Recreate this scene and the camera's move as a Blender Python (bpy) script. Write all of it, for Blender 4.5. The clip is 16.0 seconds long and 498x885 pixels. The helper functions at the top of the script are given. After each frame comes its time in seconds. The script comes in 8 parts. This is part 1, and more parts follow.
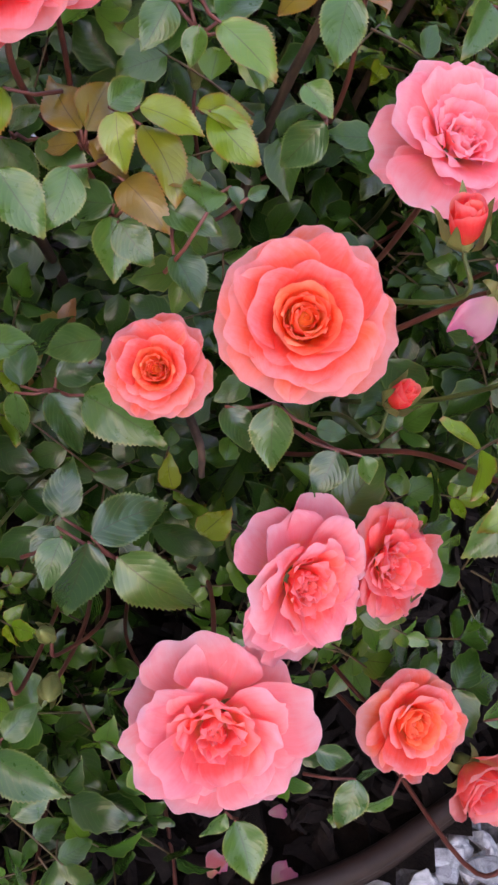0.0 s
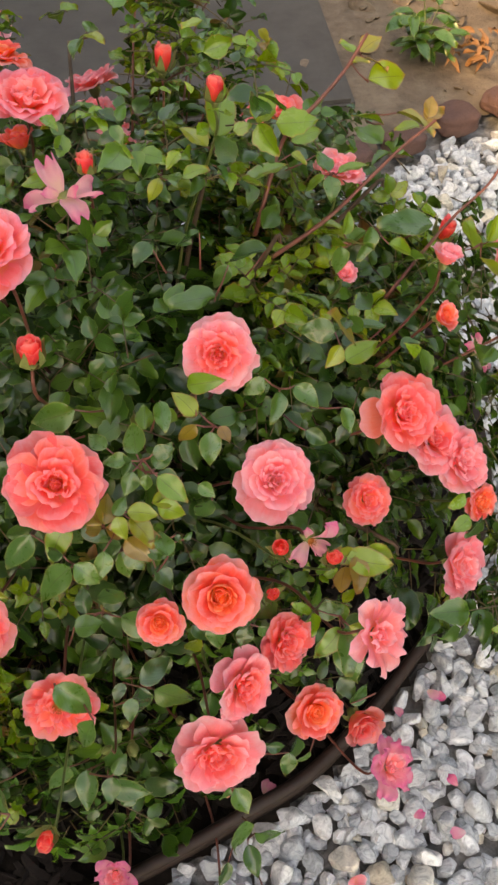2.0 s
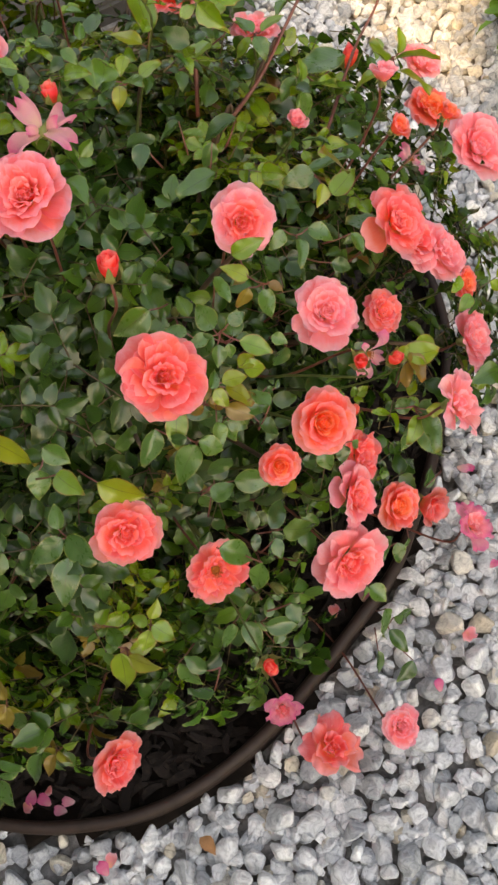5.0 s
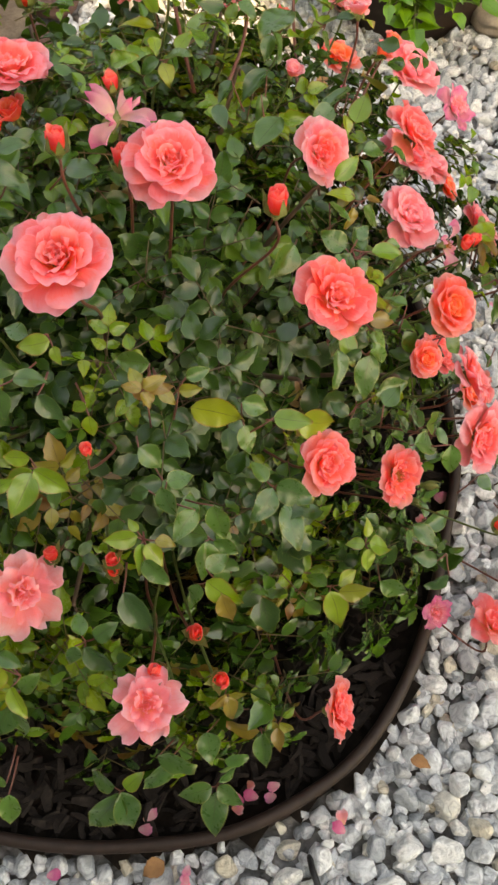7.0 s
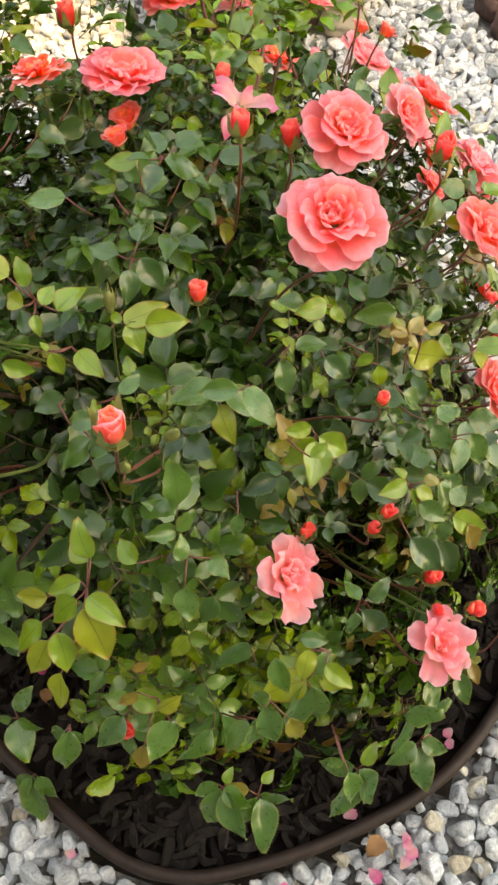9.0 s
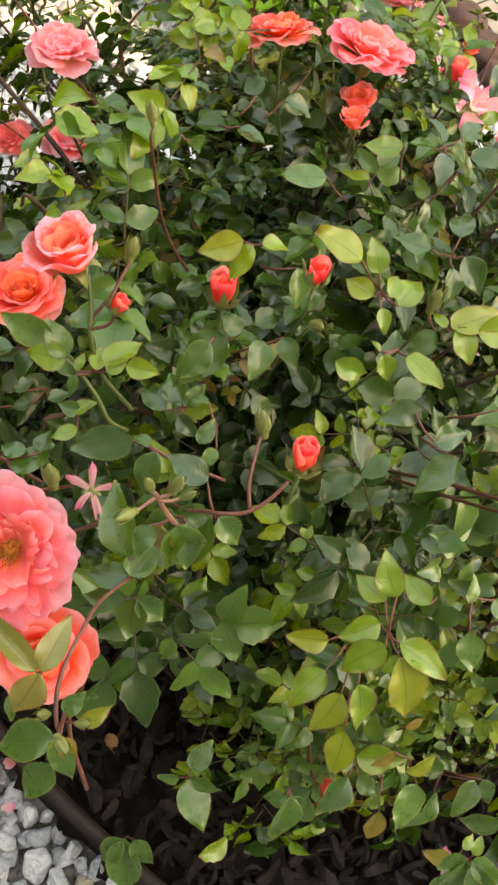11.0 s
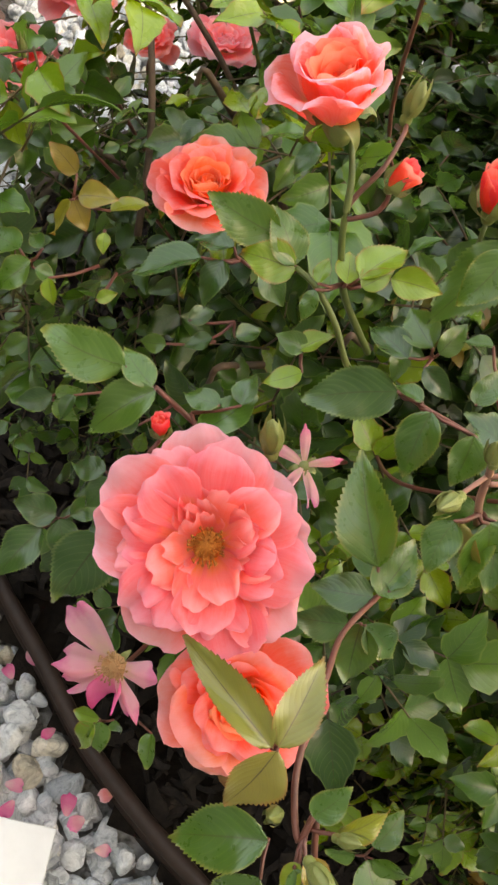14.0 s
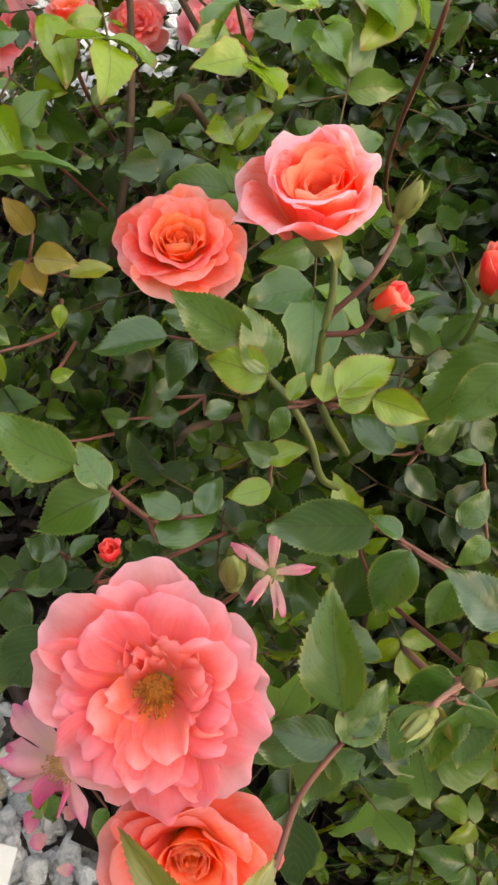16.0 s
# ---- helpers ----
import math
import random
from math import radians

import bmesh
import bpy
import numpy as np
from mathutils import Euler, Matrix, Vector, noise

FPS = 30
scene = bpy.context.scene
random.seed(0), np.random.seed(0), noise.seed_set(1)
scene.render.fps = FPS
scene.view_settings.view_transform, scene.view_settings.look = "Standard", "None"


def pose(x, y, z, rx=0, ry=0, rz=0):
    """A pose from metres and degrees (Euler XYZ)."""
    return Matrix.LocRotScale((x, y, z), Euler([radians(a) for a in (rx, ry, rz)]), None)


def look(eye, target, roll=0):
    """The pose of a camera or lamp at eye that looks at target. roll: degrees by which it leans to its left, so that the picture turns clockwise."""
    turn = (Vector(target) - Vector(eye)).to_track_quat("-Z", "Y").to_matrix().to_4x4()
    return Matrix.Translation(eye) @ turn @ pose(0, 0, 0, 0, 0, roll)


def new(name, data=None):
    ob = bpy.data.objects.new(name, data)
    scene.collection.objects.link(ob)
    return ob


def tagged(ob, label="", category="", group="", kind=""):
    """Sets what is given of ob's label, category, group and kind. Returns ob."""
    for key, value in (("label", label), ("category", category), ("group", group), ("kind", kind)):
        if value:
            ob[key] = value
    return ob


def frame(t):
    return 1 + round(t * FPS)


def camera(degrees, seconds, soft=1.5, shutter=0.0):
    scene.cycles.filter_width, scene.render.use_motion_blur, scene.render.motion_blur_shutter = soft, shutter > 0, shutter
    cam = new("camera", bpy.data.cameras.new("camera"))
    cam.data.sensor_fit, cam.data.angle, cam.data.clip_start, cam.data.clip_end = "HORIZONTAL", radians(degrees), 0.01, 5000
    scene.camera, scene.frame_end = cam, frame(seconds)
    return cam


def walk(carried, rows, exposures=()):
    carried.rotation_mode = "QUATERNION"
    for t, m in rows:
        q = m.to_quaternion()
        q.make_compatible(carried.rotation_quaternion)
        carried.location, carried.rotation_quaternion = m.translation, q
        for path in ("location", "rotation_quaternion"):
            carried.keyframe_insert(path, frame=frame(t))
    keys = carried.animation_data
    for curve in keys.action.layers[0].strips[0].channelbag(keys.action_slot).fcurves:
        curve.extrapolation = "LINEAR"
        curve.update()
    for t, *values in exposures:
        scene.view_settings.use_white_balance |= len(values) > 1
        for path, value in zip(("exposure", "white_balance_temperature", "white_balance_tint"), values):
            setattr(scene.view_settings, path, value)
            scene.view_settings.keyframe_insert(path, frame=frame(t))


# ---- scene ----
# ---- camera ----
cam = camera(31.53, 16.0, soft=2.6)
PATH = [
    (0, (0.0036, 0.0325, 0.6834), (-0.0101, 0.4517, 0.2543), 4.92),
    (0.5, (0.0073, -0.0083, 0.8010), (0.0090, 0.3787, 0.3425), 3.37),
    (1, (0.0121, -0.0345, 0.9190), (0.0216, 0.3310, 0.4433), 1.93),
    (1.5, (0.0047, -0.0376, 1.0554), (0.0259, 0.3156, 0.5708), 0.63),
    (2, (0.0123, -0.0386, 1.1601), (0.0405, 0.3122, 0.6742), -1.66),
    (2.5, (0.0094, -0.0878, 1.1965), (0.0400, 0.2533, 0.7038), -3.68),
    (3, (0.0045, -0.1064, 1.2152), (0.0318, 0.2197, 0.7123), -5.10),
    (3.2, (0.0148, -0.1006, 1.2261), (0.0401, 0.2210, 0.7202), -5.40),
    (5.3, (-0.2295, -0.0630, 1.2201), (-0.1118, 0.2026, 0.6951), -10.34),
    (5.5, (-0.2529, -0.0489, 1.2223), (-0.1166, 0.2088, 0.6979), -9.09),
    (6, (-0.3855, -0.0463, 1.2264), (-0.2199, 0.1919, 0.7012), -7.92),
    (6.5, (-0.4882, -0.0270, 1.2539), (-0.3020, 0.1959, 0.7289), -8.00),
    (7, (-0.5538, 0.0791, 1.2244), (-0.3347, 0.2812, 0.7037), -6.09),
    (7.5, (-0.5845, 0.1908, 1.2219), (-0.3357, 0.3665, 0.7050), -3.41),
    (8, (-0.6898, 0.2699, 1.2143), (-0.4149, 0.4164, 0.7015), -1.78),
    (8.2, (-0.7301, 0.2925, 1.2199), (-0.4466, 0.4271, 0.7085), -1.12),
    (10.3, (-0.8472, 0.6430, 1.1539), (-0.5027, 0.6327, 0.6628), 16.05),
    (10.5, (-0.8530, 0.6783, 1.1448), (-0.5038, 0.6583, 0.6573), 19.06),
    (11, (-0.8632, 0.7614, 1.0726), (-0.5046, 0.7284, 0.5927), 23.93),
    (11.5, (-0.8530, 0.8113, 0.9956), (-0.4852, 0.7900, 0.5221), 26.11),
    (12, (-0.8392, 0.8343, 0.9276), (-0.4694, 0.8256, 0.4552), 25.69),
    (12.5, (-0.8233, 0.8494, 0.9055), (-0.4556, 0.8431, 0.4314), 24.67),
    (13, (-0.8161, 0.8472, 0.8984), (-0.4531, 0.8466, 0.4207), 23.46),
    (13.5, (-0.8102, 0.8458, 0.8898), (-0.4561, 0.8449, 0.4054), 23.28),
    (14, (-0.7982, 0.8490, 0.8896), (-0.4499, 0.8450, 0.4010), 23.55),
    (14.5, (-0.7841, 0.8478, 0.8902), (-0.4431, 0.8420, 0.3966), 23.95),
    (15, (-0.7787, 0.8554, 0.8949), (-0.4438, 0.8470, 0.3971), 25.42),
    (15.5, (-0.7489, 0.8604, 0.8971), (-0.4216, 0.8447, 0.3944), 27.52),
    (16, (-0.7172, 0.8671, 0.8990), (-0.4006, 0.8418, 0.3900), 28.96),
]
EXPOSURES = [(0.0, 3.18, 9000.0, 31.0), (0.8, 2.93, 14400.0, 23.0), (1.5, 2.99, 14600.0, 16.0), (3.0, 2.95, 14000.0, 18.0), (6.0, 3.00, 15900.0, 16.0), (8.0, 3.33, 18400.0, 13.0), (10.5, 3.80, 18600.0, 14.0), (13.5, 3.76, 18300.0, 14.0), (16.0, 3.72, 18300.0, 14.0)]
walk(cam, [(t, look(eye, target, roll)) for t, eye, target, roll in PATH], EXPOSURES)

# ---- world, sun, exposure ----
SHADE_N = Vector((0.62, 0.785, 0.0)).normalized()   # way in which the sunlight travels over the ground
SUN_UP = 40.0
world = bpy.data.worlds.new("sky")
scene.world = world
world.use_nodes = True
wn = world.node_tree.nodes
sky = wn.new("ShaderNodeTexSky")
sky.sky_type = 'NISHITA'
sky.sun_disc = False
sky.sun_elevation = radians(SUN_UP)
sky.sun_rotation = math.atan2(-SHADE_N.x, -SHADE_N.y)
wn["Background"].inputs["Strength"].default_value = 0.15
world.node_tree.links.new(sky.outputs[0], wn["Background"].inputs[0])
sun = new("sun", bpy.data.lights.new("sun", 'SUN'))
sun.data.energy = 0.68
sun.data.angle = radians(0.9)
sun.data.color = (1.0, 0.80, 0.54)
ray_way = Vector((SHADE_N.x * math.cos(radians(SUN_UP)), SHADE_N.y * math.cos(radians(SUN_UP)), -math.sin(radians(SUN_UP))))
sun.matrix_world = look((0, 0, 6), Vector((0, 0, 6)) + ray_way)

# ---- materials ----
def shader(name):
    m = bpy.data.materials.new(name)
    m.use_nodes = True
    nt = m.node_tree
    return m, nt, nt.nodes["Principled BSDF"]


def node(nt, kind, **values):
    n = nt.nodes.new(kind)
    for key, value in values.items():
        n.inputs[key].default_value = value
    return n


def ramp(nt, fac, stops, constant=False):
    r = nt.nodes.new("ShaderNodeValToRGB")
    if constant:
        r.color_ramp.interpolation = 'CONSTANT'
    els = r.color_ramp.elements
    while len(els) < len(stops):
        els.new(0.5)
    for e, (p, c) in zip(els, stops):
        e.position = p
        e.color = (*c, 1)
    nt.links.new(fac, r.inputs[0])
    return r.outputs[0]


def mix(nt, fac, a, b, blend='MIX'):
    m = nt.nodes.new("ShaderNodeMix")
    m.data_type = 'RGBA'
    m.blend_type = blend
    for sock, v in ((m.inputs[0], fac), (m.inputs[6], a), (m.inputs[7], b)):
        if hasattr(v, "node"):
            nt.links.new(v, sock)
        elif isinstance(v, tuple):
            sock.default_value = (*v, 1)
        else:
            sock.default_value = v
    return m.outputs[2]


def calc(nt, op, a, b=0.0, c=None):
    m = nt.nodes.new("ShaderNodeMath")
    m.operation = op
    for k, v in enumerate((a, b) if c is None else (a, b, c)):
        if hasattr(v, "node"):
            nt.links.new(v, m.inputs[k])
        else:
            m.inputs[k].default_value = v
    return m.outputs[0]


def grain(nt, scale, detail=4.0, rough=0.6, coord="Object"):
    tc = nt.nodes.new("ShaderNodeTexCoord")
    n = node(nt, "ShaderNodeTexNoise", Scale=scale, Detail=detail, Roughness=rough)
    nt.links.new(tc.outputs[coord], n.inputs["Vector"])
    return n.outputs["Fac"]


def relief(nt, bsdf, height, strength=0.3, dist=0.002):
    b = node(nt, "ShaderNodeBump", Strength=strength, Distance=dist)
    nt.links.new(height, b.inputs["Height"])
    nt.links.new(b.outputs[0], bsdf.inputs["Normal"])


def translucent(nt, bsdf, colour, share):
    """Light that passes through a thin petal or blade."""
    t = nt.nodes.new("ShaderNodeBsdfTranslucent")
    if hasattr(colour, "node"):
        nt.links.new(colour, t.inputs[0])
    else:
        t.inputs[0].default_value = (*colour, 1)
    add = nt.nodes.new("ShaderNodeMixShader")
    add.inputs[0].default_value = share
    nt.links.new(bsdf.outputs[0], add.inputs[1])
    nt.links.new(t.outputs[0], add.inputs[2])
    nt.links.new(add.outputs[0], nt.nodes["Material Output"].inputs[0])


def petal_material(name, base, body, rim, spread=0.5, margin=0.70):
    """base: at the claw; body: over the blade; rim: at the frilled edge."""
    m, nt, p = shader(name)
    uv = nt.nodes.new("ShaderNodeUVMap")
    sep = nt.nodes.new("ShaderNodeSeparateXYZ")
    nt.links.new(uv.outputs[0], sep.inputs[0])
    rnd = nt.nodes.new("ShaderNodeObjectInfo").outputs["Random"]
    side = calc(nt, 'ABSOLUTE', calc(nt, 'SUBTRACT', sep.outputs[0], 0.5))
    edge = calc(nt, 'MAXIMUM', calc(nt, 'MULTIPLY', calc(nt, 'MULTIPLY', side, 1.9), calc(nt, 'POWER', sep.outputs[1], 0.35)), sep.outputs[1])
    blot = grain(nt, 7.0, 3.0)
    edge = calc(nt, 'ADD', edge, calc(nt, 'MULTIPLY', calc(nt, 'SUBTRACT', blot, 0.5), 0.30))
    edge = calc(nt, 'ADD', edge, calc(nt, 'MULTIPLY', calc(nt, 'SUBTRACT', rnd, 0.5), 0.14))
    col = ramp(nt, edge, [(0.1, base), (spread, body), (margin, body), (1.0, rim)])
    run = nt.nodes.new("ShaderNodeVectorMath")
    run.operation = 'MULTIPLY'
    run.inputs[1].default_value = (26.0, 1.6, 1.0)
    nt.links.new(uv.outputs[0], run.inputs[0])
    fine = node(nt, "ShaderNodeTexNoise", Scale=1.0, Detail=3.0, Roughness=0.6, Distortion=0.4)
    nt.links.new(run.outputs[0], fine.inputs["Vector"])
    veins = ramp(nt, fine.outputs["Fac"], [(0.35, (0.0, 0.0, 0.0)), (0.65, (1.0, 1.0, 1.0))])
    col = mix(nt, calc(nt, 'MULTIPLY', veins, 0.13), col, tuple(min(1, c * 1.2 + 0.05) for c in rim))
    hsv = node(nt, "ShaderNodeHueSaturation")
    nt.links.new(col, hsv.inputs["Color"])
    nt.links.new(calc(nt, 'MULTIPLY_ADD', rnd, 0.018, 0.491), hsv.inputs["Hue"])
    nt.links.new(calc(nt, 'MULTIPLY_ADD', rnd, 0.09, 0.93), hsv.inputs["Value"])
    col = hsv.outputs[0]
    nt.links.new(col, p.inputs["Base Color"])
    p.inputs["Roughness"].default_value = 0.6
    p.inputs["Specular IOR Level"].default_value = 0.12
    relief(nt, p, fine.outputs["Fac"], 0.16, 0.0005)
    translucent(nt, p, col, 0.66)
    return m


PETAL_CORAL = petal_material("petal_coral", (1.0, 0.46, 0.17), (1.0, 0.195, 0.17), (0.97, 0.39, 0.43))
PETAL_ORANGE = petal_material("petal_orange", (1.0, 0.44, 0.08), (1.0, 0.205, 0.075), (0.98, 0.37, 0.24), 0.6)
PETAL_BLUSH = petal_material("petal_blush", (1.0, 0.36, 0.12), (1.0, 0.195, 0.12), (0.97, 0.40, 0.42), 0.45)
PETAL_PINK = petal_material("petal_pink", (1.0, 0.46, 0.27), (0.99, 0.30, 0.33), (0.97, 0.52, 0.60))
PETAL_SALMON = petal_material("petal_salmon", (1.0, 0.46, 0.13), (0.99, 0.225, 0.235), (0.95, 0.45, 0.56))
PETAL_GOLD = petal_material("petal_gold", (1.0, 0.36, 0.03), (1.0, 0.24, 0.22), (0.98, 0.44, 0.48), 0.46)
PETAL_PALE = petal_material("petal_pale", (0.92, 0.62, 0.48), (0.92, 0.46, 0.52), (0.86, 0.20, 0.40))
PETAL_ROSE = petal_material("petal_rose", (0.90, 0.60, 0.60), (0.92, 0.36, 0.46), (0.86, 0.20, 0.42))
PETAL_MAGENTA = petal_material("petal_magenta", (0.90, 0.42, 0.46), (0.86, 0.19, 0.35), (0.80, 0.10, 0.30))
PETAL_RED = petal_material("petal_red", (0.98, 0.24, 0.10), (0.98, 0.105, 0.095), (0.98, 0.27, 0.25))
PETAL_EMBER = petal_material("petal_ember", (1.0, 0.30, 0.07), (1.0, 0.165, 0.085), (0.98, 0.36, 0.28), 0.5)
PETAL_RIM = petal_material("petal_rim", (1.0, 0.34, 0.14), (1.0, 0.21, 0.16), (0.95, 0.56, 0.70), 0.42, 0.80)


def leaf_material(name, tones, back, vein, gloss, random_islands=False, edge=None):
    """tones: over the leaves of a kind; back: light that passes; vein: midrib; edge: colour of the margin."""
    m, nt, p = shader(name)
    uv = nt.nodes.new("ShaderNodeUVMap")
    sep = nt.nodes.new("ShaderNodeSeparateXYZ")
    nt.links.new(uv.outputs[0], sep.inputs[0])
    side = calc(nt, 'ABSOLUTE', calc(nt, 'SUBTRACT', sep.outputs[0], 0.5))
    if random_islands:
        rnd = nt.nodes.new("ShaderNodeNewGeometry").outputs["Random Per Island"]
    else:
        rnd = nt.nodes.new("ShaderNodeObjectInfo").outputs["Random"]
    col = ramp(nt, rnd, tones)
    blot = grain(nt, 60.0 if random_islands else 3.6, 5.0)
    patch = ramp(nt, blot, [(0.34, (0.52, 0.56, 0.6)), (0.52, (1.0, 1.0, 1.0)), (0.68, (1.55, 1.35, 1.2))])
    col = mix(nt, 0.16, col, patch, 'MULTIPLY')
    # veins: a midrib and slanting side veins that curve to the margin
    slant = calc(nt, 'SUBTRACT', sep.outputs[1], calc(nt, 'MULTIPLY', calc(nt, 'POWER', side, 1.4), 1.05))
    w = calc(nt, 'SINE', calc(nt, 'MULTIPLY', slant, 52.0))
    veins = calc(nt, 'MULTIPLY', calc(nt, 'GREATER_THAN', w, 0.93), 0.16)
    col = mix(nt, veins, col, vein)
    col = mix(nt, calc(nt, 'MULTIPLY', calc(nt, 'LESS_THAN', side, 0.014), 0.75), col, tuple(c * 0.22 for c in vein))
    # the margin
    rim = calc(nt, 'MULTIPLY', calc(nt, 'SUBTRACT', calc(nt, 'MAXIMUM', side, calc(nt, 'MULTIPLY', sep.outputs[1], 0.5)), 0.445), 14.0)
    rim = calc(nt, 'MINIMUM', calc(nt, 'MAXIMUM', rim, 0.0), 0.70 if edge else 0.45)
    col = mix(nt, rim, col, edge or vein)
    nt.links.new(col, p.inputs["Base Color"])
    p.inputs["Specular IOR Level"].default_value = 0.48 if random_islands else 0.56
    rough = calc(nt, 'MULTIPLY_ADD', blot, 0.08, gloss - 0.12)
    nt.links.new(rough, p.inputs["Roughness"])
    h = calc(nt, 'ADD', calc(nt, 'MULTIPLY', calc(nt, 'POWER', calc(nt, 'ABSOLUTE', calc(nt, 'SINE', calc(nt, 'MULTIPLY', slant, 26.0))), 0.5), 0.20), calc(nt, 'MULTIPLY', blot, 0.05))
    relief(nt, p, h, 0.3, 0.0010)
    translucent(nt, p, mix(nt, 0.5, col, back), 0.16)
    return m


RED_EDGE = (0.22, 0.07, 0.02)
LEAF_DARK = leaf_material("leaf_dark", [(0, (0.011, 0.046, 0.0110)), (0.6, (0.019, 0.068, 0.0130)), (1, (0.036, 0.096, 0.0130))], (0.07, 0.160, 0.0070), (0.09, 0.140, 0.035), 0.34)
LEAF_MID = leaf_material("leaf_mid", [(0, (0.017, 0.070, 0.0130)), (1, (0.040, 0.112, 0.0150))], (0.12, 0.230, 0.0070), (0.14, 0.180, 0.035), 0.36, edge=(0.17, 0.17, 0.04))
LEAF_YOUNG = leaf_material("leaf_young", [(0, (0.062, 0.146, 0.0090)), (0.6, (0.106, 0.186, 0.0100)), (1, (0.170, 0.190, 0.0110))], (0.20, 0.290, 0.0070), (0.20, 0.16, 0.0250), 0.38, edge=RED_EDGE)
LEAF_BRONZE = leaf_material("leaf_bronze", [(0, (0.120, 0.145, 0.0110)), (0.5, (0.155, 0.118, 0.0120)), (1, (0.140, 0.070, 0.0130))], (0.315, 0.180, 0.0070), (0.168, 0.090, 0.0150), 0.38, edge=RED_EDGE)
LEAF_OLIVE = leaf_material("leaf_olive", [(0, (0.130, 0.130, 0.0250)), (1, (0.165, 0.140, 0.0320))], (0.22, 0.220, 0.0150), (0.10, 0.050, 0.0250), 0.40, edge=RED_EDGE)
LEAF_MASS = leaf_material("leaf_mass", [(0, (0.0070, 0.034, 0.0058)), (0.5, (0.0130, 0.052, 0.0066)), (1.0, (0.026, 0.080, 0.0078))], (0.06, 0.140, 0.0090), (0.09, 0.140, 0.035), 0.33, True)
LEAF_GREEN = leaf_material("leaf_green", [(0, (0.019, 0.076, 0.0120)), (0.6, (0.035, 0.104, 0.0125)), (1.0, (0.060, 0.138, 0.0125))], (0.10, 0.205, 0.0080), (0.12, 0.170, 0.035), 0.34, True)
LEAF_FRESH = leaf_material("leaf_fresh", [(0, (0.056, 0.140, 0.0090)), (0.6, (0.094, 0.185, 0.0100)), (1.0, (0.140, 0.205, 0.0110))], (0.180, 0.250, 0.0070), (0.158, 0.160, 0.0250), 0.35, True, edge=RED_EDGE)
LEAF_COPPER = leaf_material("leaf_copper", [(0, (0.120, 0.135, 0.0110)), (0.5, (0.150, 0.100, 0.0140)), (1.0, (0.120, 0.048, 0.0160))], (0.27, 0.150, 0.0100), (0.158, 0.090, 0.0200), 0.42, True, edge=RED_EDGE)
LEAF_LIME = leaf_material("leaf_lime", [(0, (0.035, 0.125, 0.010)), (1, (0.085, 0.21, 0.013))], (0.2, 0.4, 0.02), (0.14, 0.26, 0.04), 0.4, True)


def plain(name, tones, scale, rough, bump=0.3, dist=0.002, coord="Object", spec=0.4, islands=False, vary=0.0):
    m, nt, p = shader(name)
    n = grain(nt, scale, 6.0, 0.65, coord)
    col = ramp(nt, n, tones)
    big = grain(nt, scale * 0.13, 3.0, 0.5, coord)
    col = mix(nt, calc(nt, 'MULTIPLY', big, 0.5), col, tuple(c * 0.6 for c in tones[0][1]))
    if vary:
        rnd = nt.nodes.new("ShaderNodeNewGeometry").outputs["Random Per Island"] if islands else nt.nodes.new("ShaderNodeObjectInfo").outputs["Random"]
        hsv = node(nt, "ShaderNodeHueSaturation")
        nt.links.new(col, hsv.inputs["Color"])
        nt.links.new(calc(nt, 'MULTIPLY_ADD', rnd, vary, 1 - vary * 0.6), hsv.inputs["Value"])
        col = hsv.outputs[0]
    nt.links.new(col, p.inputs["Base Color"])
    p.inputs["Roughness"].default_value = rough
    p.inputs["Specular IOR Level"].default_value = spec
    relief(nt, p, n, bump, dist)
    return m


def stone_material(name, islands):
    """Crushed pale stone: white, blue-grey and a few buff pieces, with dark streaks."""
    m, nt, p = shader(name)
    rnd = nt.nodes.new("ShaderNodeNewGeometry").outputs["Random Per Island"] if islands else nt.nodes.new("ShaderNodeObjectInfo").outputs["Random"]
    own = ramp(nt, rnd, [(0.0, (0.32, 0.350, 0.372)), (0.25, (0.47, 0.502, 0.528)), (0.55, (0.60, 0.630, 0.652)), (0.84, (0.72, 0.742, 0.752)), (0.92, (0.77, 0.775, 0.760)), (0.965, (0.60, 0.555, 0.46)), (1.0, (0.46, 0.39, 0.30))])
    tc = nt.nodes.new("ShaderNodeTexCoord")
    warp = node(nt, "ShaderNodeTexNoise", Scale=70.0 if islands else 2.1, Detail=7.0, Roughness=0.7, Distortion=1.6)
    nt.links.new(tc.outputs["Object"], warp.inputs["Vector"])
    streak = ramp(nt, warp.outputs["Fac"], [(0.36, (0.42, 0.44, 0.46)), (0.49, (0.84, 0.855, 0.865)), (0.62, (1.10, 1.10, 1.09))])
    col = mix(nt, 0.85, own, streak, 'MULTIPLY')
    fine = grain(nt, 300.0 if islands else 9.0, 5.0, 0.7)
    col = mix(nt, calc(nt, 'MULTIPLY', fine, 0.22), col, (0.22, 0.23, 0.24))
    nt.links.new(col, p.inputs["Base Color"])
    p.inputs["Roughness"].default_value = 0.72
    p.inputs["Specular IOR Level"].default_value = 0.35
    both = calc(nt, 'ADD', warp.outputs["Fac"], calc(nt, 'MULTIPLY', fine, 0.5))
    relief(nt, p, both, 0.9, 0.005)
    return m


